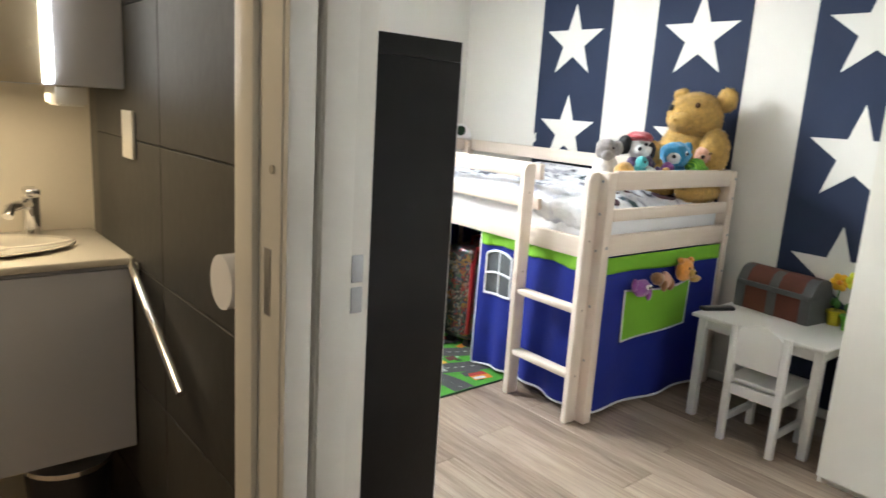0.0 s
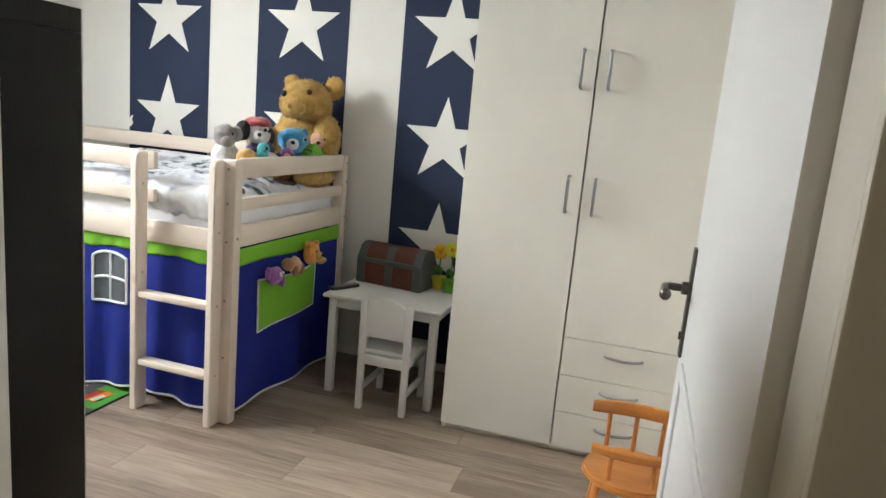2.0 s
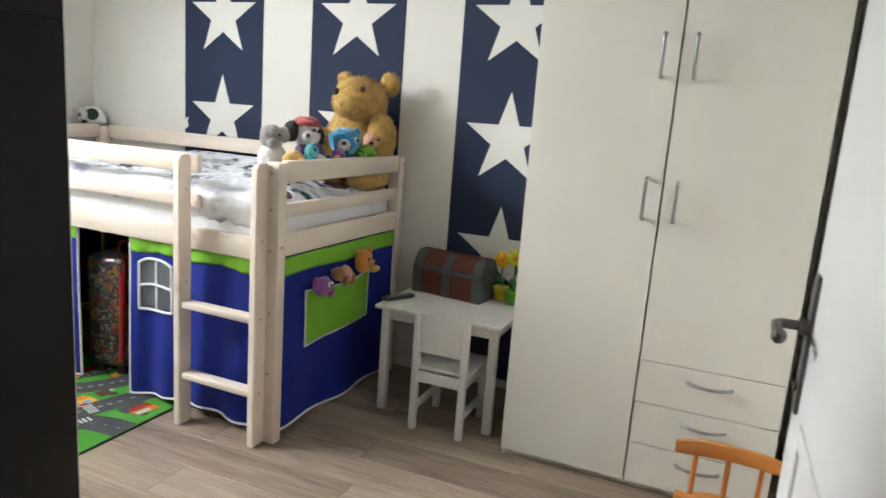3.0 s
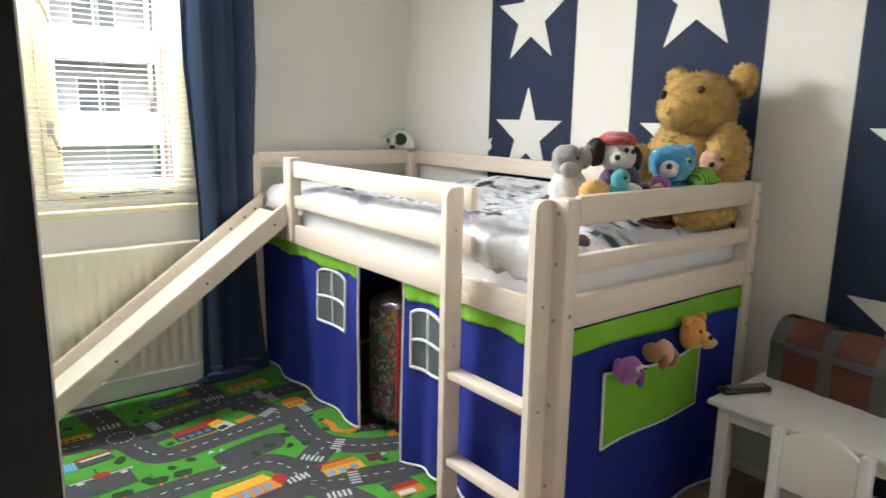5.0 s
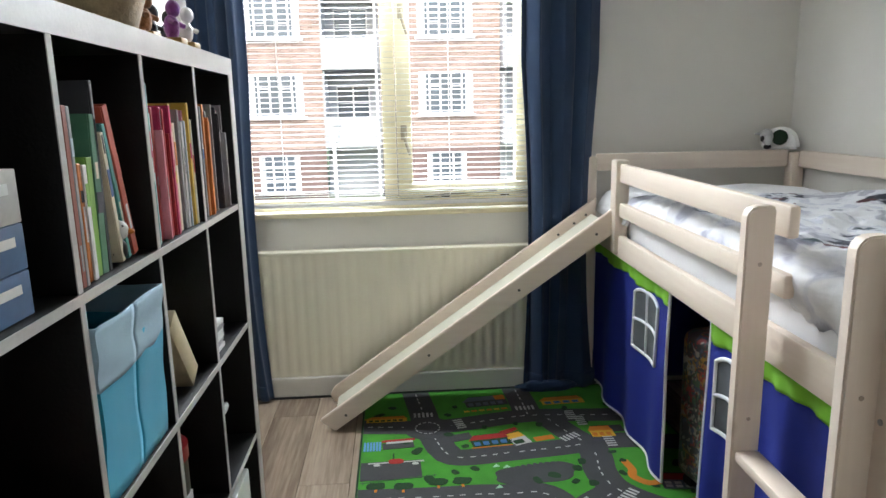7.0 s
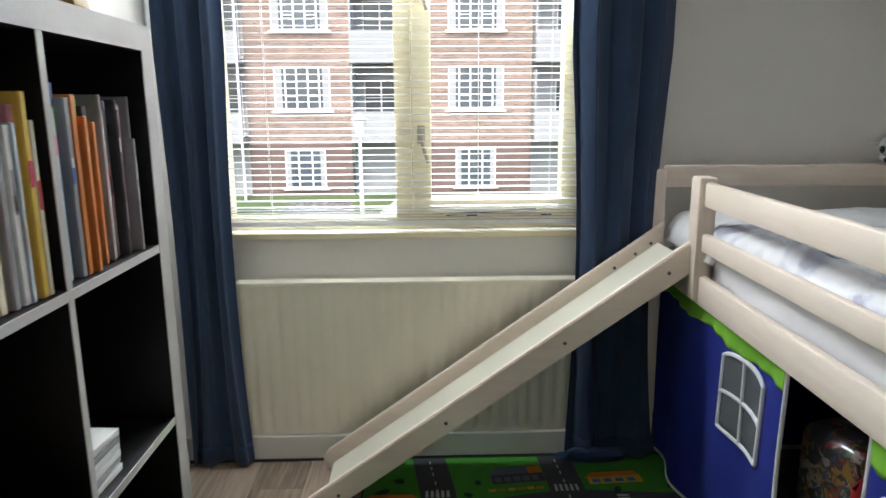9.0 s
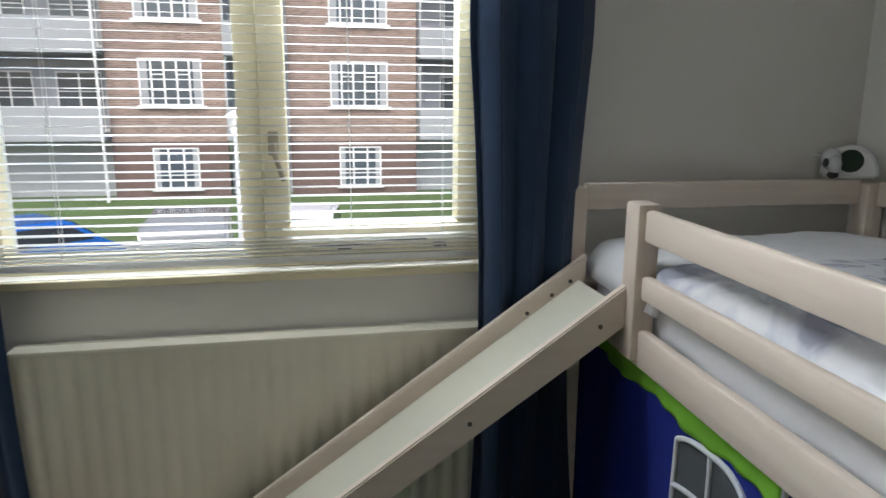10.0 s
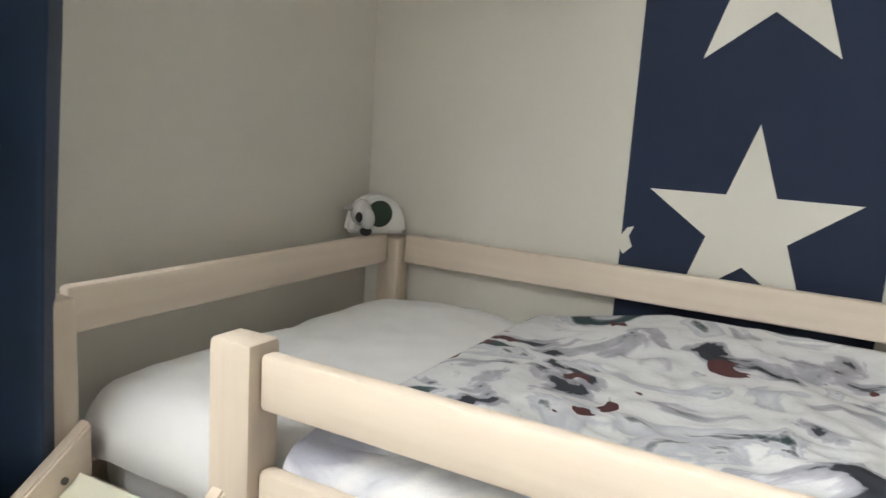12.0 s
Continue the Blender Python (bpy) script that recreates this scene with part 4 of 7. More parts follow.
# ---- orange child's armchair ----
ORW = wood("orange_beech", (0.62, 0.25, 0.06), (0.48, 0.17, 0.035), 1, 0.32, fine=60)
oc = thing("kids_armchair", "small orange-varnished wooden armchair with spindle back", "chair", (2.52, 0.42, 0))
sb2 = bmesh.new()
pts = [(2.53 + 0.165 * math.cos(a), 0.43 + 0.165 * math.sin(a) * (1.0 if math.cos(a) < 0 else 0.95)) for a in [2 * math.pi * i / 28 for i in range(28)]]
slab(sb2, pts, 2, 0.235, 0.262)
bmesh.ops.bevel(sb2, geom=[e for e in sb2.edges if abs(e.verts[0].co.z - e.verts[1].co.z) < 0.001], offset=0.008, segments=2, affect="EDGES")
part("seat", sb2, ORW, oc)
for sx, sy in ((-1, -1), (-1, 1), (1, -1), (1, 1)):
    b = bmesh.new()
    rod(b, (2.53 + sx * 0.10, 0.43 + sy * 0.10, 0.24), (2.53 + sx * 0.15, 0.43 + sy * 0.13, 0.0), 0.015, 14, 0.011)
    part("leg", b, ORW, oc)


def rail(z, x, span, thick, hgt, bow):
    b = bmesh.new()
    n = 14
    prev = None
    for i in range(n + 1):
        u = 2 * i / n - 1
        y = 0.43 + span * u
        xx = x - bow * u * u
        hh = hgt * (1 - 0.25 * abs(u) ** 4)
        ring = [b.verts.new((xx + dx * thick / 2, y, z + dz * hh / 2)) for dx, dz in ((-1, -0.7), (-0.7, -1), (0.7, -1), (1, -0.7), (1, 0.7), (0.7, 1), (-0.7, 1), (-1, 0.7))]
        if prev:
            for k in range(8):
                b.faces.new((prev[k], prev[(k + 1) % 8], ring[(k + 1) % 8], ring[k]))
        else:
            b.faces.new(ring[::-1])
        prev = ring
    b.faces.new(prev)
    return b


part("back_rail", rail(0.462, 2.56, 0.15, 0.022, 0.045, 0.03), ORW, oc)
part("arm_rail", rail(0.355, 2.42, 0.135, 0.03, 0.03, -0.02), ORW, oc)
for y in (0.34, 0.43, 0.52):
    b = bmesh.new()
    rod(b, (2.60, y, 0.255), (2.558, y, 0.45), 0.008, 12)
    part("spindle", b, ORW, oc)
for y in (0.36, 0.50):
    b = bmesh.new()
    rod(b, (2.42, y, 0.255), (2.42, y, 0.35), 0.008, 12)
    part("spindle", b, ORW, oc)

# ---- bedroom door and its frame ----
DOORW = mat("white_door_paint", (0.63, 0.63, 0.62), 0.35, var=0.03, scale=3, bump=0.05, bscale=120)
dr = thing("door_1", "white panelled door standing open into the room", "door", (0.93, 0.372, 0), kind="structure")
leaf = bmesh.new()
LX0, LX1, LY0, LY1 = 0.935, 1.835, 0.352, 0.392
box(leaf, (LX0, LY0, 0.008), (LX1, LY1, 2.06), 0.002)
part("leaf", leaf, DOORW, dr)
for z0, z1 in ((0.18, 0.92),):
    pm = bmesh.new()
    for a, b in (((LX0 + 0.13, z0), (LX1 - 0.13, z0 + 0.03)), ((LX0 + 0.13, z1 - 0.03), (LX1 - 0.13, z1)), ((LX0 + 0.13, z0 + 0.03), (LX0 + 0.16, z1 - 0.03)), ((LX1 - 0.16, z0 + 0.03), (LX1 - 0.13, z1 - 0.03))):
        box(pm, (a[0], LY1 - 0.001, a[1]), (b[0], LY1 + 0.006, b[1]), 0.003)
    part("panel_moulding", pm, DOORW, dr)
esc = part("escutcheon", cube((1.765, LY1, 0.91), (1.803, LY1 + 0.007, 1.15), 0.003), IRON, dr, "long dark pewter door plate")
hb = bmesh.new()
rod(hb, (1.784, LY1 + 0.006, 1.06), (1.784, LY1 + 0.02, 1.06), 0.014)
tube(hb, [(1.784, LY1 + 0.015, 1.06), (1.784, LY1 + 0.045, 1.06), (1.77, LY1 + 0.055, 1.061), (1.73, LY1 + 0.057, 1.061), (1.70, LY1 + 0.056, 1.06)], 0.0085)
ball(hb, (1.695, LY1 + 0.056, 1.06), (0.012, 0.012, 0.013), 14)
part("door_handle", hb, IRON, dr, "dark pewter lever handle")
part("key_rosette", rod(bmesh.new(), (1.784, LY1 + 0.006, 0.955), (1.784, LY1 + 0.012, 0.955), 0.009), IRON, dr)


# frame paint with the shade of the bedroom frame's south side in its colour
FRM_SHADE = mat("door_frame_paint", (0.50, 0.475, 0.41), 0.4, var=0.04, scale=3, bump=0.05, bscale=120)


def frame_around(name, label, jambs):
    th = thing(name, label, "door frame", kind="structure")
    for n, lo, hi in jambs:
        # south jamb and casing take the shaded colour, the rest plain white
        part(n, cube(lo, hi, 0.003), FRM_SHADE if hi[1] < 0.5 else TRIM, th)
    return th


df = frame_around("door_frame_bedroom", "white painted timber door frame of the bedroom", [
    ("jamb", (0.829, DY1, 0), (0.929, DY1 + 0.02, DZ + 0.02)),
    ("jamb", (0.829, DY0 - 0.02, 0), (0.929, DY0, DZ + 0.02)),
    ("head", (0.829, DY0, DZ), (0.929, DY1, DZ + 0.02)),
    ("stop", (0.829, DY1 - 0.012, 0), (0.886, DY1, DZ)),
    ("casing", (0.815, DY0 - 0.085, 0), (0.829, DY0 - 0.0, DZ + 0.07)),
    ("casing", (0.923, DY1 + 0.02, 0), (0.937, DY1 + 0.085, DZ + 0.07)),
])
for z0, z1 in ((1.015, 1.06), (1.068, 1.115)):
    part("strike_plate", cube((0.893, DY1 - 0.0015, z0), (0.915, DY1 + 0.001, z1), 0.0005), STEEL, df, "steel strike plate")

# ---- hall and bathroom ----
structure("wall_hall_west", cube((-1.4, -0.7, 0), (-1.3, 2.85, 2.5)), WALL, "plain white hall wall", "wall")
structure("wall_hall_south", cube((-1.3, -0.7, 0), (0.835, -0.6, 2.5)), WALL, "plain white hall wall", "wall")
BJ = 0.765
bm = bmesh.new()
box(bm, (-1.3, 1.30, 0), (-0.16, 1.42, 2.5))
box(bm, (BJ + 0.02, 1.30, 0), (0.835, 1.42, 2.5))
box(bm, (-0.16, 1.30, 2.12), (BJ + 0.02, 1.42, 2.5))
structure("wall_bathroom_door", bm, WALL, "white hall wall with the bathroom doorway", "wall")
bf = frame_around("door_frame_bathroom", "white painted timber door frame of the bathroom", [
    ("jamb", (BJ, 1.285, 0), (BJ + 0.02, 1.43, 2.12)),
    ("jamb", (-0.16, 1.285, 0), (-0.14, 1.43, 2.12)),
    ("head", (-0.14, 1.285, 2.1), (BJ, 1.43, 2.12)),
    ("stop", (BJ - 0.012, 1.36, 0), (BJ, 1.43, 2.1)),
    ("casing", (BJ + 0.004, 1.272, 0), (0.815, 1.2995, 2.17)),
])
part("strike_plate", cube((BJ - 0.0015, 1.315, 1.02), (BJ + 0.001, 1.337, 1.13), 0.0005), STEEL, bf, "steel strike plate")
part("peg", rod(bmesh.new(), (BJ + 0.001, 1.31, 1.255), (BJ - 0.004, 1.31, 1.255), 0.007), FRM_SHADE, bf)
TILE = mat("dark_slate_tile", (0.034, 0.033, 0.030), 0.5, var=0.45, scale=3, bump=0.25, bscale=30, spread=0.2)
GROUT = mat("tile_grout", (0.16, 0.15, 0.13), 0.9, var=0.1)
wbe = structure("wall_bathroom_east", cube((0.830, 1.425, 0), (0.8345, 2.75, 2.5)), GROUT, "dark slate-look tiled bathroom wall", "wall")
structure("wall_bathroom_north", cube((-1.3, 2.75, 0), (0.8345, 2.85, 2.5)), mat("bathroom_cream_tile", (0.72, 0.66, 0.55), 0.35, var=0.04, scale=2, bump=0.05), "cream tiled bathroom wall", "wall")

# vanity with basin
PLAIN_DIFF = mat("frosted_diffuser", (0.85, 0.83, 0.76), 0.5, bump=0)
VAN = mat("vanity_grey_white", (0.62, 0.64, 0.70), 0.4, var=0.03, scale=2, bump=0.03)
BASIN = mat("basin_ceramic", (0.84, 0.79, 0.68), 0.12, var=0.03, scale=4, bump=0)
vn = thing("vanity", "wall-hung grey-white bathroom vanity with ceramic basin top", "vanity", (0.45, 2.5, 0.34))
part("body", cube((0.06, 2.30, 0.345), (0.815, 2.74, 0.885), 0.003), VAN, vn)
part("drawer_front", cube((0.06, 2.283, 0.348), (0.815, 2.299, 0.878), 0.003), VAN, vn)
tpb = bmesh.new()
box(tpb, (0.05, 2.275, 0.89), (0.82, 2.745, 0.912), 0.006, 3)
part("basin_top", tpb, BASIN, vn, "cream glazed basin top")
bs = bmesh.new()
def basin(u, v):
    a = 2 * math.pi * u
    r = 0.35 + 0.65 * v
    return Vector((0.45 + 0.27 * r * math.cos(a), 2.49 + 0.15 * r * math.sin(a), 0.914 + 0.012 * v ** 3))
sheet(bs, 32, 8, basin)
thicken(part("bowl_rim", bs, BASIN, vn), 0.004)
fa = bmesh.new()
rod(fa, (0.64, 2.66, 0.91), (0.64, 2.66, 1.03), 0.024, 20)
tube(fa, [(0.64, 2.66, 1.0), (0.62, 2.60, 1.02), (0.57, 2.52, 1.02), (0.56, 2.50, 1.0)], 0.014)
box(fa, (0.62, 2.61, 1.035), (0.66, 2.685, 1.06), 0.01, 3)
solid("basin_tap", fa, CHROME, "chrome mixer tap on the bathroom basin", "tap", at=(0.64, 2.66, 0.912))
tr = bmesh.new()
tube(tr, [(0.81, 2.24, 0.9), (0.795, 2.2, 0.9), (0.79, 2.12, 0.865), (0.79, 1.82, 0.69)], 0.011)
box(tr, (0.806, 2.21, 0.86), (0.821, 2.27, 0.91), 0.004)
solid("towel_bar", tr, CHROME, "chrome swing towel bar on the tiled wall", "towel bar", at=(0.85, 2.24, 0.885))
mc = thing("mirror_cabinet", "mirrored bathroom cabinet with a bright reflected strip", "cabinet", (0.5, 2.55, 1.36))
part("body", cube((-0.1, 2.32, 1.358), (0.82, 2.745, 2.1), 0.003), VAN, mc)
part("mirror_door", cube((0.656, 2.312, 1.36), (0.82, 2.319, 2.098), 0.002), VAN, mc)
# mirror with its cream reflection painted on as a flat colour
part("mirror_door", cube((-0.098, 2.312, 1.36), (0.632, 2.319, 2.098), 0.002), mat("cream_mirror_reflection", (0.74, 0.64, 0.46), 0.25, var=0.03), mc, "mirror door in the cream of its reflection")
# emissive strip imitates the white blind mirrored here; it is no lamp
part("light_strip", cube((0.634, 2.31, 1.362), (0.654, 2.319, 2.095), 0.002), mat("lit_strip", (1.0, 0.97, 0.9), 0.5, bump=0, emit=2.5), mc, "glowing strip standing for a bright reflection in the mirror")
lf = thing("cabinet_lamp", "small white lamp box under the mirrored cabinet", "lamp", (0.69, 2.4, 1.32))
part("case", cube((0.66, 2.33, 1.312), (0.735, 2.47, 1.357), 0.004), TRIM, lf)
part("diffuser", cube((0.668, 2.338, 1.307), (0.727, 2.462, 1.3125), 0.001), PLAIN_DIFF, lf, "frosted diffuser")
solid("socket_plate", cube((0.812, 2.23, 1.18), (0.8215, 2.325, 1.305), 0.003), TRIM, "double white light switch on the tiled wall", "switch")
solid("paper_roll", rod(bmesh.new(), (0.8215, 1.545, 1.02), (0.775, 1.545, 1.02), 0.052, 32), WHITEC, "white toilet paper roll on a wall holder", "paper roll")
pb = bmesh.new()
rod(pb, (0.66, 2.42, 0.0), (0.66, 2.42, 0.285), 0.10, 28, 0.115)
bn_ = thing("pedal_bin", "black pedal bin with chrome rim below the vanity", "bin", (0.66, 2.42, 0))
part("body", pb, mat("black_plastic", (0.02, 0.02, 0.022), 0.4), bn_)
part("rim", rod(bmesh.new(), (0.66, 2.42, 0.285), (0.66, 2.42, 0.30), 0.118, 28), CHROME, bn_)

# scarf on the far side of the door
SCARF = print_mat("scarf_print", [(0.5, 0.08, 0.1), (0.6, 0.55, 0.5), (0.35, 0.05, 0.15), (0.6, 0.35, 0.1), (0.3, 0.25, 0.4)], 40, 0.9)
b = sheet(bmesh.new(), 14, 20, lambda u, v: Vector((1.735 + 0.14 * u + 0.01 * math.sin(9 * v), 0.335 + 0.012 * math.sin(15 * u + 3 * v), 0.98 + 0.34 * v)))
sf = solid("hanging_scarf", b, SCARF, "colourful patterned scarf hanging behind the open door", "scarf", at=(1.8, 0.34, 0.98))
thicken(sf, 0.004)

# ---- soft toys ----
BEARM = mat("honey_plush", (0.55, 0.34, 0.095), 0.95, var=0.4, scale=38, bump=1.0, bscale=130, sheen=0.12)
BLK = mat("black_felt", (0.012, 0.012, 0.014), 0.6, bump=0.1)


def plush(name, color):
    return mat(name, color, 0.95, var=0.22, scale=60, bump=0.7, bscale=220, sheen=0.4)


P_GREY, P_WHITE, P_BLUE, P_TEAL = plush("grey_plush", (0.27, 0.24, 0.23)), plush("white_plush", (0.72, 0.70, 0.68)), plush("blue_plush", (0.02, 0.28, 0.52)), plush("turquoise_plush", (0.05, 0.42, 0.45))
P_RED, P_PURPLE, P_GREEN, P_PINK = plush("red_felt", (0.42, 0.012, 0.02)), plush("purple_plush", (0.05, 0.015, 0.09)), plush("green_plush", (0.14, 0.45, 0.04)), plush("pinkish_plush", (0.62, 0.33, 0.22))
P_LILAC, P_BROWN, P_LION, P_YEL = plush("lilac_plush", (0.26, 0.06, 0.30)), plush("brown_plush", (0.30, 0.13, 0.045)), plush("lion_plush", (0.68, 0.27, 0.03)), plush("yellow_plush", (0.6, 0.34, 0.08))


def toy(name, balls, mats, label, base, shift=(0.07, 0.0, 0.02)):
    b = bmesh.new()
    if base[2] < 0.9:
        shift = (0.0, 0.0, 0.0)
    for c, r, mi in balls:
        big = max(r if isinstance(r, tuple) else (r,))
        c = tuple(p + q for p, q in zip(c, shift))
        ball(b, c, r, 36 if big > 0.04 else 16, mi, 0.10 if big > 0.03 else 0.0)
    return solid(name, b, mats, label, "soft toy", group="soft toys on the bed", at=tuple(p + q for p, q in zip(base, shift)))


def fur(name, c, r, parent, material, tufts, seed, seg=44, length=0.016):
    """A plush part: a lumpy rounded body covered in small drooping tufts."""
    rnd = random.Random(seed)
    b = bmesh.new()
    ball(b, c, r, seg)
    c = Vector(c)
    for v in b.verts:
        n = 0.6 * noise.noise(v.co * 28) + 0.5 * noise.noise(v.co * 62)
        v.co += (v.co - c) * n * 0.055
    for k in range(tufts):
        a, h = rnd.uniform(0, 2 * math.pi), rnd.uniform(-1, 1)
        q = math.sqrt(1 - h * h)
        d = Vector((q * math.cos(a), q * math.sin(a), h))
        p0 = c + Vector((d.x * r[0], d.y * r[1], d.z * r[2])) * (1 + 0.03 * noise.noise(d * 9))
        nn = Vector((d.x / r[0], d.y / r[1], d.z / r[2])).normalized()
        lean = (nn + 0.8 * Vector((rnd.uniform(-1, 1), rnd.uniform(-1, 1), rnd.uniform(-1.3, 0.4)))).normalized()
        t1 = nn.orthogonal().normalized()
        t2 = nn.cross(t1)
        base = [b.verts.new(p0 - nn * 0.003 + 0.0042 * (math.cos(w) * t1 + math.sin(w) * t2)) for w in (0, 2.09, 4.19)]
        tip = b.verts.new(p0 + lean * length * rnd.uniform(0.6, 1.1))
        for i in range(3):
            b.faces.new((base[i], base[(i + 1) % 3], tip)).smooth = True
    return part(name, b, material, parent, soft=False)


bear = thing("teddy_bear", "huge honey-coloured plush teddy bear sitting on the loft bed", "soft toy", (3.535, 2.27, 0.99), group="soft toys on the bed")
fur("body", (3.555, 2.29, 1.17), (0.17, 0.15, 0.19), bear, BEARM, 2600, 1, 56)
hd = fur("head", (3.535, 2.26, 1.395), (0.132, 0.130, 0.120), bear, BEARM, 2200, 2, 56)
fur("muzzle", (3.418, 2.262, 1.368), (0.055, 0.062, 0.050), hd, BEARM, 420, 3, 28, 0.010)
fur("ear", (3.60, 2.135, 1.487), (0.034, 0.050, 0.058), hd, BEARM, 320, 4, 24, 0.012)
fur("ear", (3.53, 2.345, 1.495), (0.030, 0.040, 0.040), hd, BEARM, 220, 5, 24, 0.012)
fur("arm", (3.53, 2.135, 1.225), (0.078, 0.072, 0.118), bear, BEARM, 900, 6, 36)
fur("arm", (3.40, 2.42, 1.19), (0.11, 0.07, 0.07), bear, BEARM, 600, 7, 32)
fur("leg", (3.50, 2.17, 1.03), (0.17, 0.075, 0.062), bear, BEARM, 800, 8, 36)
fur("leg", (3.38, 2.33, 1.03), (0.17, 0.075, 0.062), bear, BEARM, 600, 9, 36)
for name, c, r, mm in (("eye", (3.426, 2.330, 1.435), 0.017, BLK), ("eye", (3.432, 2.192, 1.452), 0.014, mat("brown_glass_eye", (0.10, 0.045, 0.015), 0.2, bump=0)), ("nose", (3.362, 2.268, 1.375), 0.012, BEARM)):
    b = bmesh.new()
    ball(b, c, r, 16)
    part(name, b, mm, hd)
toy("plush_dog", [((3.03, 2.27, 1.215), (0.06, 0.055, 0.055), 0), ((2.99, 2.235, 1.205), (0.03, 0.03, 0.026), 0), ((2.968, 2.225, 1.212), 0.010, 1), ((3.0, 2.215, 1.235), 0.008, 1), ((3.03, 2.212, 1.23), 0.008, 1),
                  ((2.965, 2.31, 1.225), (0.03, 0.035, 0.045), 1), ((3.09, 2.25, 1.2), (0.02, 0.03, 0.045), 1), ((3.035, 2.28, 1.262), (0.062, 0.06, 0.03), 2), ((2.985, 2.25, 1.265), (0.035, 0.04, 0.014), 2), ((3.05, 2.27, 1.13), (0.075, 0.065, 0.06), 3)],
    [P_WHITE, BLK, P_RED, P_PURPLE], "plush dog with red cap and purple suit", (3.04, 2.27, 1.0))
toy("plush_elephant", [((2.86, 2.33, 1.20), (0.055, 0.05, 0.05), 0), ((2.83, 2.30, 1.175), (0.03, 0.028, 0.026), 0), ((2.88, 2.29, 1.21), (0.012, 0.035, 0.035), 0), ((2.88, 2.34, 1.10), (0.065, 0.06, 0.075), 1), ((2.845, 2.283, 1.21), 0.006, 2)], [P_GREY, P_WHITE, BLK], "small grey plush elephant", (2.87, 2.33, 1.0))
toy("plush_bear", [((3.215, 2.19, 1.19), (0.078, 0.07, 0.062), 0), ((3.15, 2.155, 1.175), (0.035, 0.03, 0.028), 1), ((3.125, 2.14, 1.185), 0.010, 2), ((3.285, 2.17, 1.225), (0.028, 0.02, 0.028), 0), ((3.20, 2.125, 1.2), 0.012, 1), ((3.198, 2.115, 1.2), 0.007, 2), ((3.24, 2.21, 1.09), (0.075, 0.065, 0.06), 0)], [P_BLUE, P_WHITE, BLK], "round blue plush bear", (3.22, 2.2, 1.0))
toy("plush_bear", [((3.405, 2.15, 1.19), (0.052, 0.048, 0.045), 0), ((3.36, 2.125, 1.178), (0.026, 0.024, 0.022), 0), ((3.338, 2.115, 1.186), 0.009, 1), ((3.385, 2.105, 1.203), 0.006, 1), ((3.45, 2.145, 1.215), (0.022, 0.018, 0.026), 0), ((3.42, 2.18, 1.09), (0.055, 0.055, 0.075), 0)], [P_PINK, BLK], "small pinkish plush bear", (3.41, 2.16, 1.0))
m, nt, p = nodes_of("striped_green_plush")
wv = nt.nodes.new("ShaderNodeTexWave")
wv.inputs["Scale"].default_value = 26
rmp = nt.nodes.new("ShaderNodeValToRGB")
rmp.color_ramp.elements[0].color, rmp.color_ramp.elements[1].color = (0.03, 0.2, 0.03, 1), (0.3, 0.6, 0.06, 1)
tcx = nt.nodes.new("ShaderNodeTexCoord")
nt.links.new(tcx.outputs["Object"], wv.inputs["Vector"])
nt.links.new(wv.outputs["Fac"], rmp.inputs[0])
nt.links.new(rmp.outputs[0], p.inputs["Base Color"])
p.inputs["Roughness"].default_value = 0.9
toy("plush_turtle", [((3.29, 2.12, 1.14), (0.055, 0.045, 0.038), 0), ((3.345, 2.105, 1.125), (0.026, 0.022, 0.02), 1), ((3.24, 2.1, 1.12), (0.022, 0.02, 0.018), 1)], [m, P_GREEN], "small green striped plush turtle", (3.29, 2.12, 1.1))
toy("plush_bird", [((2.90, 2.16, 1.155), (0.03, 0.028, 0.03), 0), ((2.905, 2.17, 1.105), (0.035, 0.035, 0.045), 0), ((2.96, 2.16, 1.105), (0.04, 0.035, 0.035), 1), ((2.888, 2.135, 1.16), 0.006, 2)], [P_TEAL, P_WHITE, BLK], "small turquoise and white plush bird", (2.91, 2.17, 1.06))
toy("plush_toucan", [((3.08, 2.14, 1.13), (0.035, 0.03, 0.03), 0), ((3.05, 2.125, 1.125), (0.03, 0.012, 0.012), 1), ((3.1, 2.15, 1.09), (0.04, 0.035, 0.035), 0), ((3.0, 2.14, 1.11), (0.02, 0.02, 0.03), 2)], [P_LILAC, P_YEL, P_PURPLE], "small lilac plush toucan with a yellow bill", (3.08, 2.14, 1.05))
toy("plush_duck", [((2.83, 2.2, 1.11), (0.045, 0.045, 0.045), 0)], [P_YEL], "small yellow plush ball", (2.83, 2.2, 1.06))
# toys in the pocket of the tent
toy("plush_octopus", [((2.90, 2.035, 0.625), (0.055, 0.03, 0.04), 0), ((2.845, 2.035, 0.645), (0.016, 0.014, 0.03), 0), ((2.94, 2.02, 0.60), (0.014, 0.014, 0.035), 0), ((2.905, 2.006, 0.635), 0.010, 1), ((2.925, 2.007, 0.635), 0.010, 1), ((2.905, 1.997, 0.635), 0.005, 2), ((2.925, 1.998, 0.635), 0.005, 2)], [P_LILAC, P_WHITE, BLK], "lilac plush octopus in the tent pocket", (2.9, 2.035, 0.58))
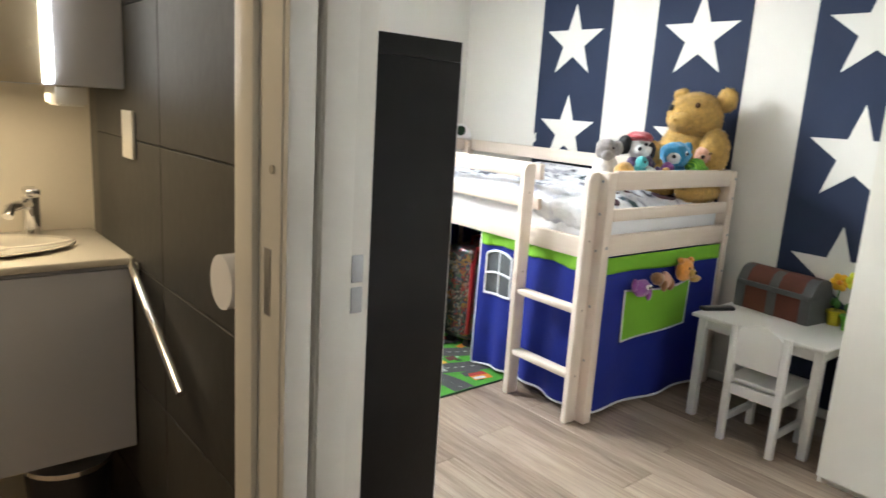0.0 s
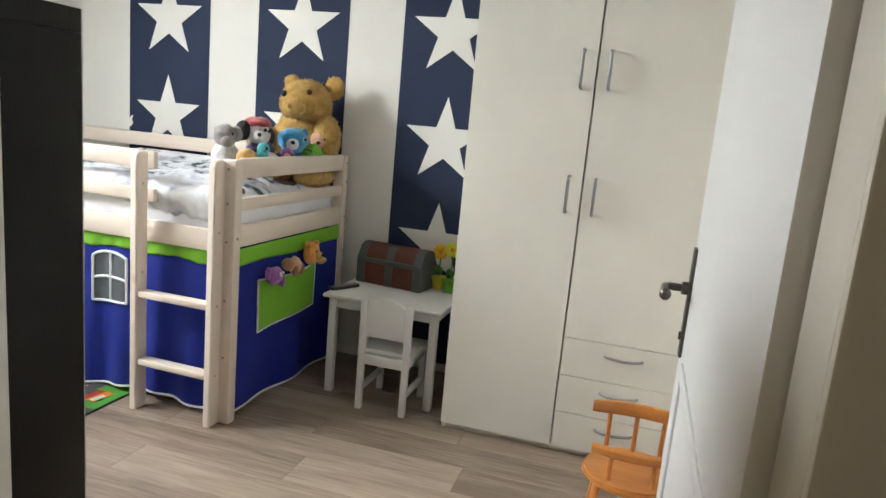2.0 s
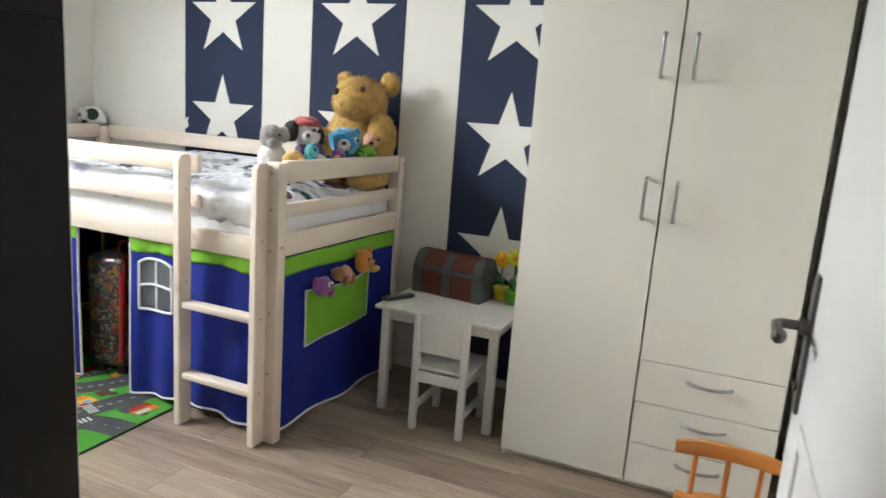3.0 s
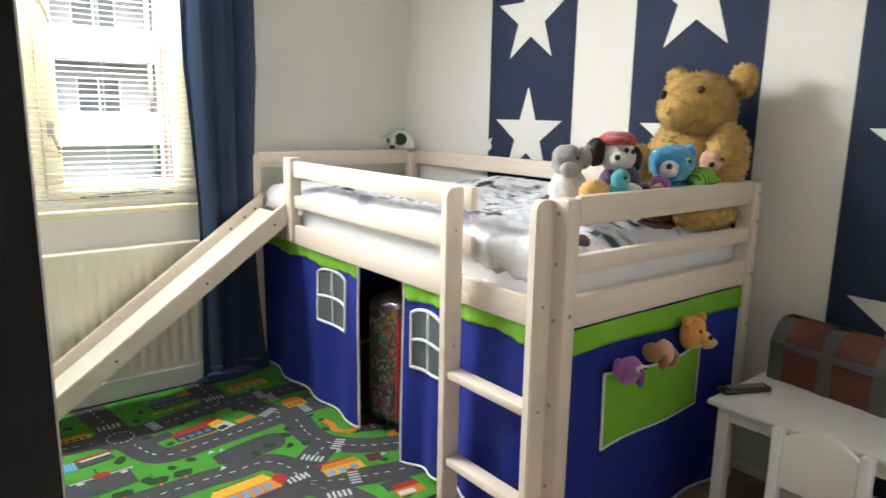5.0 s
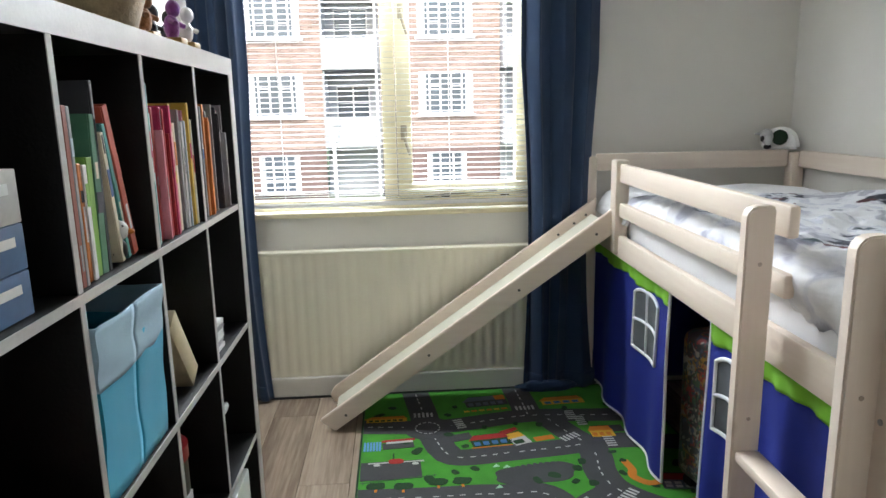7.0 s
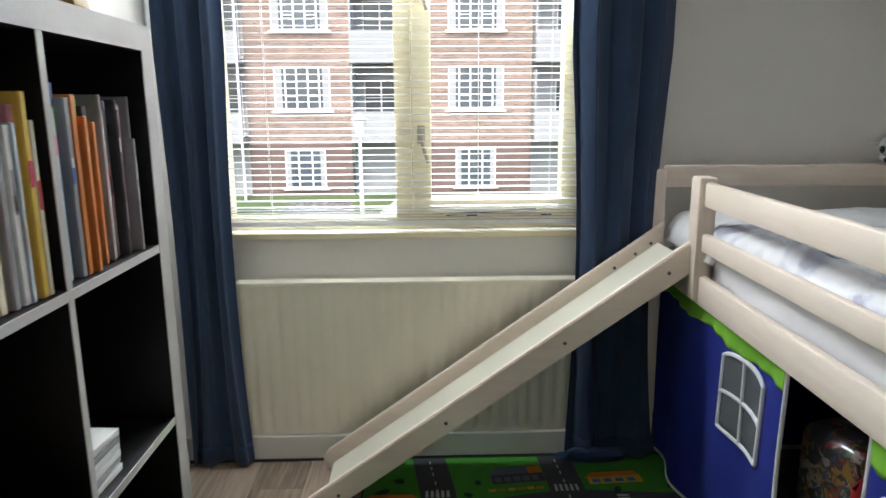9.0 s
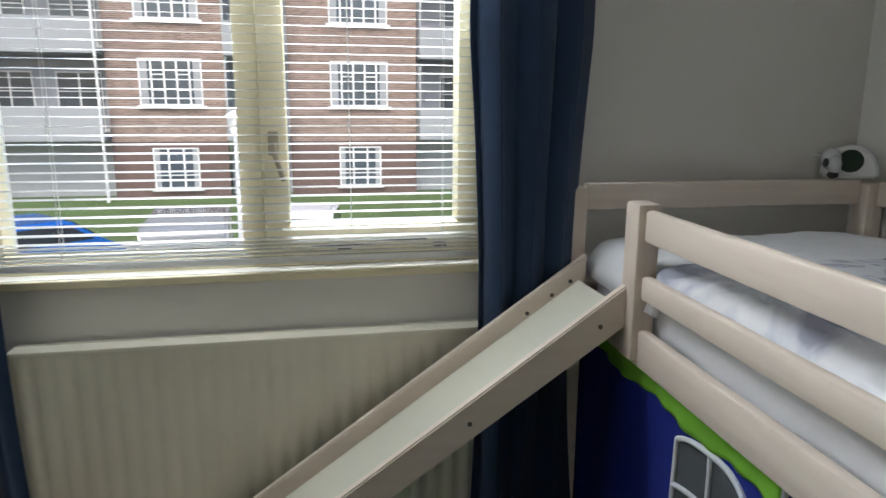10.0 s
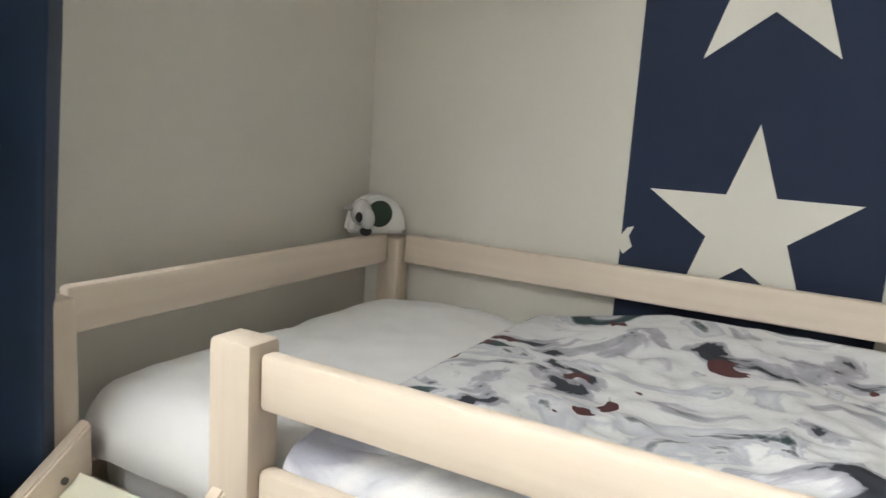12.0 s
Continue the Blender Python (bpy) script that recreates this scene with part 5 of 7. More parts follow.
toy("plush_giraffe", [((3.02, 2.035, 0.655), (0.035, 0.03, 0.03), 0), ((3.07, 2.03, 0.645), (0.04, 0.03, 0.04), 1), ((3.10, 2.015, 0.625), (0.02, 0.02, 0.03), 0), ((3.05, 2.015, 0.625), (0.016, 0.016, 0.03), 0)], [P_BROWN, P_PINK], "brown plush giraffe in the tent pocket", (3.05, 2.03, 0.58))
toy("plush_lion", [((3.235, 2.03, 0.675), (0.055, 0.035, 0.055), 0), ((3.245, 1.995, 0.665), (0.024, 0.02, 0.022), 1), ((3.245, 1.975, 0.672), 0.008, 2), ((3.225, 2.0, 0.69), 0.006, 2), ((3.265, 2.0, 0.69), 0.006, 2), ((3.305, 2.01, 0.63), (0.04, 0.02, 0.016), 1), ((3.19, 2.03, 0.725), 0.016, 0), ((3.28, 2.03, 0.72), 0.016, 0)], [P_LION, P_YEL, BLK], "orange plush lion in the tent pocket", (3.235, 2.03, 0.6))

# night-light in the shape of a sheep on the bed corner
PLW = mat("white_plastic", (0.80, 0.80, 0.78), 0.3, bump=0.02)
PLS = mat("silver_plastic", (0.62, 0.62, 0.62), 0.25, 0.35, bump=0)
nl = thing("night_light", "white and silver sheep-shaped clock on the bed rail corner", "clock", (3.62, 4.21, 1.153))
b = bmesh.new()
pts = [(0.082 * math.cos(a), 0.105 * math.sin(a) ** 0.8) for a in [math.pi * i / 16 for i in range(17)]]
slab(b, pts, 1, -0.03, 0.03)
bmesh.ops.bevel(b, geom=b.edges[:], offset=0.010, segments=3, affect="EDGES")
b.transform(pose(0.03, 0.0, 0.0, 0, 0, -38))
part("body", b, PLW, nl, local=True)
b = bmesh.new()
rod(b, (0, -0.0312, 0.055), (0, -0.034, 0.055), 0.036, 28)
b.transform(pose(0.03, 0.0, 0.0, 0, 0, -38))
part("screen", b, mat("green_black_screen", (0.012, 0.035, 0.015), 0.25, bump=0), nl, "dark green round screen", local=True)
b = bmesh.new()
ball(b, (-0.04, 0.0, 0.06), (0.03, 0.028, 0.036), 20)
ball(b, (-0.045, -0.022, 0.045), (0.02, 0.022, 0.03), 16)
part("head", b, PLS, nl, "silver sheep head", local=True)
for c, r in (((-0.07, 0.015, 0.072), (0.022, 0.008, 0.007)), ((-0.068, -0.012, 0.05), (0.008, 0.010, 0.014)), ((-0.045, -0.02, 0.012), (0.018, 0.016, 0.012))):
    b = bmesh.new()
    ball(b, c, r, 12)
    part("ear" if r[0] > 0.02 else "spot", b, PLS if r[0] > 0.02 else BLK, nl, local=True)

# ---- suitcase in the tent ----
sc = thing("suitcase", "red-rimmed child's suitcase with a busy comic print", "suitcase", tuple(in_bed(0.24, 1.13, 0.0)), 12)
COMIC = print_mat("comic_print", [(0.02, 0.02, 0.02), (0.03, 0.09, 0.05), (0.18, 0.015, 0.015), (0.22, 0.20, 0.17), (0.02, 0.02, 0.025), (0.22, 0.12, 0.015), (0.03, 0.05, 0.10), (0.015, 0.015, 0.015)], 48, 0.3, 0.5)
part("shell", cube((-0.155, -0.11, 0.045), (0.155, 0.11, 0.60), 0.045, 4), COMIC, sc, "dark comic-printed shell", local=True)
REDP = mat("red_plastic", (0.35, 0.012, 0.02), 0.3, bump=0.02)
b = bmesh.new()
tube(b, [(-0.158, -0.09, 0.1), (-0.162, -0.1, 0.3), (-0.16, -0.1, 0.52), (-0.13, -0.105, 0.6), (0.0, -0.108, 0.612), (0.13, -0.105, 0.6), (0.16, -0.1, 0.52), (0.162, -0.1, 0.3), (0.158, -0.09, 0.1)], 0.016)
part("rim", b, REDP, sc, "red rim", local=True)
b = bmesh.new()
tube(b, [(-0.05, 0, 0.6), (-0.045, 0, 0.64), (0.045, 0, 0.64), (0.05, 0, 0.6)], 0.011)
part("handle", b, REDP, sc, local=True)
for x in (-0.11, 0.11):
    part("wheel", rod(bmesh.new(), (x - 0.015, -0.06, 0.025), (x + 0.015, -0.06, 0.025), 0.025), BLK, sc, local=True)
    part("wheel", rod(bmesh.new(), (x - 0.015, 0.06, 0.025), (x + 0.015, 0.06, 0.025), 0.025), BLK, sc, local=True)
GOLD = mat("yellow_print", (0.6, 0.38, 0.03), 0.35, bump=0)
for k, (a, w) in enumerate(((0.36, 0.17), (0.325, 0.15))):
    part("printed_bar", cube((-w / 2, -0.1125, a), (w / 2, -0.1105, a + 0.024)), GOLD, sc, "yellow printed bar", local=True, soft=False)

# ---- books and things in the bookcase ----
PAGES = mat("book_pages", (0.68, 0.64, 0.55), 0.9, var=0.1, scale=200, stretch=(1, 1, 0.02), bump=0.2)
SPINES = [mat("spine_%s" % n, c, 0.45, var=0.12, scale=18, bump=0.05) for n, c in (
    ("white", (0.806, 0.806, 0.78)), ("cream", (0.78, 0.715, 0.546)), ("red", (0.468, 0.0325, 0.039)), ("crimson", (0.546, 0.026, 0.117)), ("pink", (0.715, 0.286, 0.338)),
    ("yellow", (0.754, 0.52, 0.078)), ("orange", (0.65, 0.208, 0.039)), ("teal", (0.078, 0.286, 0.26)), ("pale_blue", (0.52, 0.624, 0.676)), ("blue", (0.065, 0.143, 0.351)),
    ("black", (0.026, 0.026, 0.0325)), ("grey", (0.325, 0.325, 0.338)), ("green", (0.065, 0.208, 0.117)), ("lime", (0.208, 0.429, 0.065)), ("rust", (0.286, 0.078, 0.052)), ("orange_red", (0.52, 0.091, 0.0455)))]
SP = {s.name[6:]: s for s in SPINES}


def book(y, z, w, h, d, color, lean=0.0, front=None):
    """An upright book whose spine faces the room; lean in degrees towards +y."""
    x = (SX_F - 0.02 if front is None else front)
    th = thing("book", "%s book standing in the bookcase" % ("slim " + color.replace("_", " ") if w < 0.012 else color.replace("_", " ")), "book", (x, y, z), group="books in the bookcase")
    th.matrix_basis = pose(x, y, z, -lean, 0, 0)
    b = bmesh.new()
    box(b, (-0.003, 0, 0), (0.0, w, h), 0.001, 1)
    box(b, (-d, 0, 0), (-0.003, 0.0018, h))
    box(b, (-d, w - 0.0018, 0), (-0.003, w, h))
    part("cover", b, SP[color], th, local=True, soft=False)
    part("pages", cube((-d + 0.004, 0.002, 0.004), (-0.0035, w - 0.002, h - 0.004)), PAGES, th, local=True, soft=False)
    for k in range(random.randint(0, 2) if w > 0.007 else 0):
        zt = h * random.uniform(0.08, 0.9)
        part("title_bar", cube((-0.001, w * 0.3, zt), (0.0005, w * 0.7, min(h - 0.004, zt + random.uniform(0.02, 0.06)))), SP[random.choice(("white", "black", "cream", "grey"))], th, "printed title bar", local=True, soft=False)
    if w > 0.009 and random.random() < 0.8:
        band = random.choice(SPINES)
        z0 = h * random.uniform(0.3, 0.75)
        part("spine_label", cube((-0.001, 0.001, z0), (0.0006, w - 0.001, z0 + h * random.uniform(0.08, 0.22))), band, th, "printed spine band", local=True, soft=False)


def row(y0, y1, z, seq, hs, wmin, wmax, lean=0.0):
    y, i = y0, 0
    while True:
        w = random.uniform(wmin, wmax)
        if y + w > y1:
            break
        book(y, z, w, hs[i % len(hs)] + random.uniform(-0.012, 0.012), random.uniform(0.19, 0.24), seq[i % len(seq)], lean, SX_F - random.uniform(0.008, 0.03))
        y += w + 0.0008
        i += 1


random.seed(7)
Z1 = ROWSZ[2]
row(2.360, 2.425, Z1, ["white", "teal", "pale_blue", "white", "grey"], [0.31, 0.30, 0.26, 0.27], 0.008, 0.014)
row(2.426, 2.525, Z1, ["red", "crimson", "pink", "crimson", "black", "red", "crimson"], [0.25, 0.22, 0.22, 0.255, 0.22], 0.007, 0.013)
row(2.526, 2.663, Z1, ["pink", "yellow", "cream", "yellow", "grey", "pale_blue", "white", "pale_blue"], [0.235, 0.22, 0.225, 0.26, 0.27], 0.006, 0.014)
row(2.684, 2.760, Z1, ["white", "blue", "pale_blue", "blue", "grey"], [0.29, 0.27, 0.26], 0.010, 0.016)
row(2.761, 2.855, Z1, ["orange", "red", "orange", "lime", "black", "white"], [0.26, 0.225, 0.23, 0.26], 0.008, 0.014)
row(2.860, 2.980, Z1, ["grey", "white", "black", "pink", "grey", "black"], [0.265, 0.25, 0.2, 0.18], 0.006, 0.013)
row(2.03, 2.088, Z1, ["white", "cream", "rust", "grey", "white", "pink"], [0.31, 0.26, 0.26, 0.25, 0.17], 0.007, 0.013)
row(2.09, 2.12, Z1, ["orange", "white", "cream"], [0.18, 0.17], 0.008, 0.012)
book(2.122, Z1, 0.018, 0.185, 0.22, "lime", 2)
book(2.142, Z1, 0.022, 0.25, 0.22, "green", 3)
book(2.168, Z1, 0.010, 0.30, 0.24, "black", 0)
book(2.222, Z1 + 0.002, 0.012, 0.22, 0.2, "cream", -9)
book(2.250, Z1 + 0.003, 0.012, 0.235, 0.2, "teal", -13)
book(2.275, Z1 + 0.004, 0.020, 0.265, 0.2, "orange_red", -15)
# small penguin figure, puzzle boxes, fabric bin, leaning box, papers
b = bmesh.new()
ball(b, (1.33, 2.235, Z1 + 0.022), (0.018, 0.016, 0.022), 16, 0)
ball(b, (1.335, 2.235, Z1 + 0.055), (0.018, 0.017, 0.018), 16, 1)
ball(b, (1.352, 2.24, Z1 + 0.052), (0.010, 0.006, 0.005), 10, 2)
ball(b, (1.345, 2.228, Z1 + 0.062), 0.004, 10, 0)
solid("penguin_figure", b, [BLK, PLW, mat("orange_plastic", (0.7, 0.2, 0.02), 0.4)], "small plastic penguin figure on the shelf", "figurine", at=(1.33, 2.235, Z1))
BOXW, BOXB = mat("box_print_pale", (0.55, 0.53, 0.50), 0.5, var=0.25, scale=12, bump=0.03), mat("box_print_blue", (0.06, 0.13, 0.27), 0.45, var=0.3, scale=14, bump=0.03)
for k, (z0, h) in enumerate(((Z1, 0.058), (Z1 + 0.059, 0.058), (Z1 + 0.118, 0.066))):
    th = thing("puzzle_box", "flat puzzle box with pale and blue print, stacked on the shelf", "box", (1.22, 1.80, z0), group="stack of puzzle boxes")
    part("lid", cube((1.06, 1.655, z0), (1.345, 1.93, z0 + h), 0.002), BOXW if k == 2 else BOXB, th)
    part("printed_panel", cube((1.345, 1.66, z0 + 0.006), (1.3465, 1.80 + 0.03 * k, z0 + h - 0.006)), BOXW, th, "pale printed panel", soft=False)
    part("printed_bar", cube((1.3452, 1.83, z0 + h * 0.55), (1.3468, 1.905, z0 + h * 0.75)), PLW, th, "white printed bar", soft=False)
FB1, FB2 = fabric("turquoise_bin_cloth", (0.02, 0.36, 0.56), var=0.15), fabric("pale_blue_bin_cloth", (0.33, 0.50, 0.62), var=0.12)
fb = thing("fabric_bin", "turquoise cloth storage bin with pale blue cuff in the bookcase", "storage bin", (1.2, 2.15, ROWSZ[1]))


def bin_wall(z0, z1, grow):
    b = bmesh.new()
    def f(u, v):
        a = 2 * math.pi * u
        sx, sy = 0.15 + grow, 0.133 + grow
        q = max(abs(math.cos(a)), abs(math.sin(a)))
        x, y = sx * math.cos(a) / q, sy * math.sin(a) / q
        n = 0.003 * noise.noise(Vector((x * 14, y * 14, v * 3)))
        return Vector((1.205 + x * (1 + 0.04 * v) + n, 2.178 + y * (1 + 0.02 * v) + n, z0 + (z1 - z0) * v + 0.002 * math.sin(5 * a)))
    return sheet(b, 64, 12, f)


thicken(part("body", bin_wall(ROWSZ[1] + 0.002, ROWSZ[1] + 0.24, 0.0), FB1, fb), 0.004)
thicken(part("cuff", bin_wall(ROWSZ[1] + 0.19, ROWSZ[1] + 0.29, 0.006), FB2, fb, "pale blue turned-over cuff"), 0.004)
part("contents", cube((1.075, 2.06, ROWSZ[1] + 0.01), (1.34, 2.295, ROWSZ[1] + 0.22), 0.02), COMIC, fb, "mixed toys inside the bin")
lb = thing("game_box", "worn cream board-game box leaning in the bookcase", "box", (1.3, 2.45, ROWSZ[1]))
b = cube((-0.16, -0.028, 0), (0.0, 0.028, 0.205), 0.003)
b.transform(pose(1.345, 2.545, ROWSZ[1] + 0.017, 35, 0, 0))
part("lid", b, mat("aged_cream_card", (0.5, 0.42, 0.26), 0.7, var=0.2, scale=9), lb)
pp = thing("paper_stack", "small stack of papers and a flat white box on the shelf", "papers", (1.27, 2.76, ROWSZ[1]))
for k in range(6):
    b = cube((-0.1, -0.055, 0), (0.09, 0.06, 0.012), 0.001)
    b.transform(pose(1.255, 2.745, ROWSZ[1] + 0.013 * k, 0, 0, random.uniform(-5, 5)))
    part("sheet" if k < 5 else "box", b, [PLW, SP["grey"], SP["white"]][k % 3], pp)
b = bmesh.new()
ball(b, (1.3, 2.75, ROWSZ[0] + 0.05), (0.03, 0.03, 0.05), 18, 0)
tube(b, [(1.3, 2.75, ROWSZ[0] + 0.09), (1.305, 2.765, ROWSZ[0] + 0.13), (1.31, 2.785, ROWSZ[0] + 0.15)], 0.014)
ball(b, (1.318, 2.83, ROWSZ[0] + 0.155), (0.012, 0.045, 0.012), 14, 1)
solid("toy_bird", b, [mat("glossy_green_plastic", (0.1, 0.32, 0.08), 0.2), PLW], "glossy green toy bird with a white bill", "figurine", at=(1.3, 2.75, ROWSZ[0]))
cn = thing("storage_tin", "dark printed tin with a red lid in the bookcase", "tin", (1.27, 2.44, ROWSZ[0]))
part("body", rod(bmesh.new(), (1.27, 2.44, ROWSZ[0]), (1.27, 2.44, ROWSZ[0] + 0.22), 0.07, 28), mat("dark_print", (0.05, 0.035, 0.03), 0.35, var=0.6, scale=20), cn)
part("lid", rod(bmesh.new(), (1.27, 2.44, ROWSZ[0] + 0.22), (1.27, 2.44, ROWSZ[0] + 0.25), 0.073, 28), REDP, cn)
part("printed_bar", cube((1.338, 2.42, ROWSZ[0] + 0.10), (1.342, 2.455, ROWSZ[0] + 0.14)), PLW, cn, soft=False)
bk2 = thing("wicker_basket", "small brown wicker basket in the bookcase", "basket", (1.25, 2.15, ROWSZ[0]))
WICK = mat("wicker", (0.32, 0.17, 0.07), 0.7, var=0.4, scale=60, bump=0.6, bscale=120)
for k in range(9):
    b = bmesh.new()
    q = [(1.235 + 0.105 * math.cos(a) * (1 + 0.02 * k), 2.15 + 0.105 * math.sin(a) * (1 + 0.02 * k), ROWSZ[0] + 0.012 + 0.022 * k) for a in [2 * math.pi * i / 28 for i in range(29)]]
    tube(b, q, 0.0125, 8)
    part("coil", b, WICK, bk2)
b = cube((1.12, 1.68, ROWSZ[1]), (1.33, 1.9, ROWSZ[1] + 0.05), 0.01)
solid("red_folder", b, REDP, "red plastic toy lying in the bookcase", "toy", at=(1.22, 1.8, ROWSZ[1]))
b = cube((1.1, 2.7, 0.046), (1.345, 2.95, 0.33), 0.006)
solid("white_box", b, PLW, "plain white storage box on the lowest shelf", "box", at=(1.22, 2.82, 0.046))

# ---- things on top of the bookcase ----
wb = thing("wooden_bowl", "round beige wicker bowl on top of the bookcase", "bowl", (1.2, 2.47, SZT))
b = bmesh.new()
rod(b, (1.2, 2.47, SZT), (1.2, 2.47, SZT + 0.12), 0.11, 32, 0.15)
part("body", b, mat("pale_wicker", (0.42, 0.31, 0.18), 0.7, var=0.3, scale=50, bump=0.5, bscale=140), wb)
GBASE = mat("gilded_base", (0.28, 0.18, 0.05), 0.4, 0.3, var=0.3, scale=40)
for k, (yy, xx, c) in enumerate(((2.66, 1.27, P_BROWN), (2.735, 1.22, PLS), (2.79, 1.29, P_LILAC), (2.85, 1.22, BLK), (2.90, 1.29, PLW), (2.95, 1.23, BLK))):
    th = thing("figurine", "small painted figure on a gilded block base", "figurine", (xx, yy, SZT), group="row of figures on the bookcase")
    part("base", cube((xx - 0.028, yy - 0.026, SZT), (xx + 0.028, yy + 0.026, SZT + 0.03), 0.003), GBASE, th)
    b = bmesh.new()
    ball(b, (xx, yy, SZT + 0.055), (0.018, 0.02, 0.03), 14)
    ball(b, (xx + 0.006, yy, SZT + 0.097), (0.017, 0.018, 0.02), 14)
    for s in (-1, 1):
        rod(b, (xx, yy + 0.012 * s, SZT + 0.03), (xx, yy + 0.009 * s, SZT + 0.05), 0.007)
        rod(b, (xx, yy + 0.015 * s, SZT + 0.07), (xx + 0.02, yy + 0.035 * s, SZT + 0.06), 0.006)
    part("figure", b, c, th)

# ---- play rug ----
R_ROAD = mat("rug_road_grey", (0.06, 0.06, 0.065), 0.95, var=0.2, scale=14, bump=0.5, bscale=700)
R_GRASS = mat("rug_green", (0.06, 0.29, 0.025), 0.95, var=0.25, scale=14, bump=0.5, bscale=700)
R_DARK = mat("rug_dark_green", (0.012, 0.05, 0.015), 0.95, var=0.2, bump=0.5, bscale=700)
R_WHITE = mat("rug_white", (0.55, 0.55, 0.55), 0.95, var=0.08, bump=0.5, bscale=700)
R_RED = mat("rug_red", (0.38, 0.025, 0.02), 0.95, var=0.12, bump=0.5, bscale=700)
R_ORANGE = mat("rug_orange", (0.62, 0.2, 0.015), 0.95, var=0.12, bump=0.5, bscale=700)
R_BLUE = mat("rug_blue", (0.05, 0.17, 0.38), 0.95, var=0.12, bump=0.5, bscale=700)
R_YELLOW = mat("rug_yellow", (0.72, 0.40, 0.03), 0.95, var=0.12, bump=0.5, bscale=700)
R_SKY = mat("rug_sky_blue", (0.14, 0.36, 0.68), 0.95, var=0.12, bump=0.5, bscale=700)
R_MAROON = mat("rug_maroon", (0.12, 0.03, 0.03), 0.95, var=0.12, bump=0.5, bscale=700)
R_STEEL = mat("rug_steel_grey", (0.12, 0.14, 0.19), 0.95, var=0.12, bump=0.5, bscale=700)
R_FENCE = mat("rug_fence_green", (0.05, 0.14, 0.05), 0.95, var=0.12, bump=0.5, bscale=700)
R_MINT = mat("rug_mint", (0.35, 0.6, 0.42), 0.95, var=0.12, bump=0.5, bscale=700)
RUG0, RUG1 = (1.632, 2.66), (2.96, 4.185)
rug = thing("play_rug", "printed play rug with grey roads, green lawns and toy-town houses", "rug", (2.3, 3.42, 0), -1.0)
part("rug_base", cube((RUG0[0], RUG0[1], 0.0005), (RUG1[0], RUG1[1], 0.007), 0.002), R_ROAD, rug)
bd = bmesh.new()
for lo, hi in (((RUG0[0] - 0.006, RUG0[1] - 0.006), (RUG1[0] + 0.006, RUG0[1])), ((RUG0[0] - 0.006, RUG1[1]), (RUG1[0] + 0.006, RUG1[1] + 0.006)), ((RUG0[0] - 0.006, RUG0[1]), (RUG0[0], RUG1[1])), ((RUG1[0], RUG0[1]), (RUG1[0] + 0.006, RUG1[1]))):
    box(bd, (lo[0], lo[1], 0.0005), (hi[0], hi[1], 0.0075))
part("edge_binding", bd, R_DARK, rug)


def patch(name, poly, material, level):
    part(name, slab(bmesh.new(), poly, 2, 0.0066, 0.0072 + 0.0005 * level), material, rug, soft=False)


def blob(cx, cy, rx, ry, rot=0.0, n=36, lump=0.22, seed=0):
    out = []
    for i in range(n):
        a = 2 * math.pi * i / n
        k = 1 + lump * noise.noise(Vector((math.cos(a) * 1.3 + seed * 3.1, math.sin(a) * 1.3, seed)))
        q = (abs(math.cos(a)) ** 3 + abs(math.sin(a)) ** 3) ** (-1 / 3)
        x, y = rx * q * k * math.cos(a), ry * q * k * math.sin(a)
        x, y = cx + x * math.cos(rot) - y * math.sin(rot), cy + x * math.sin(rot) + y * math.cos(rot)
        out.append((min(RUG1[0] - 0.003, max(RUG0[0] + 0.003, x)), min(RUG1[1] - 0.003, max(RUG0[1] + 0.003, y))))
    return out


def quad(cx, cy, w, h, rot=0.0):
    c, s = math.cos(rot), math.sin(rot)
    return [(cx + x * c - y * s, cy + x * s + y * c) for x, y in ((-w / 2, -h / 2), (w / 2, -h / 2), (w / 2, h / 2), (-w / 2, h / 2))]


def curve(pts, step=0.02):
    """A smooth line through a few points."""
    q = [Vector(p) for p in pts]
    q = [2 * q[0] - q[1]] + q + [2 * q[-1] - q[-2]]
    out = []
    for a, b, c, d in zip(q, q[1:], q[2:], q[3:]):
        n = max(2, int((c - b).length / step))
        for k in range(n):
            t = k / n
            out.append(0.5 * (2 * b + (c - a) * t + (2 * a - 5 * b + 4 * c - d) * t * t + (3 * b - a - 3 * c + d) * t ** 3))
    return out + [q[-2]]


def clamp(p, m=0.003):
    return (min(RUG1[0] - m, max(RUG0[0] + m, p[0])), min(RUG1[1] - m, max(RUG0[1] + m, p[1])))


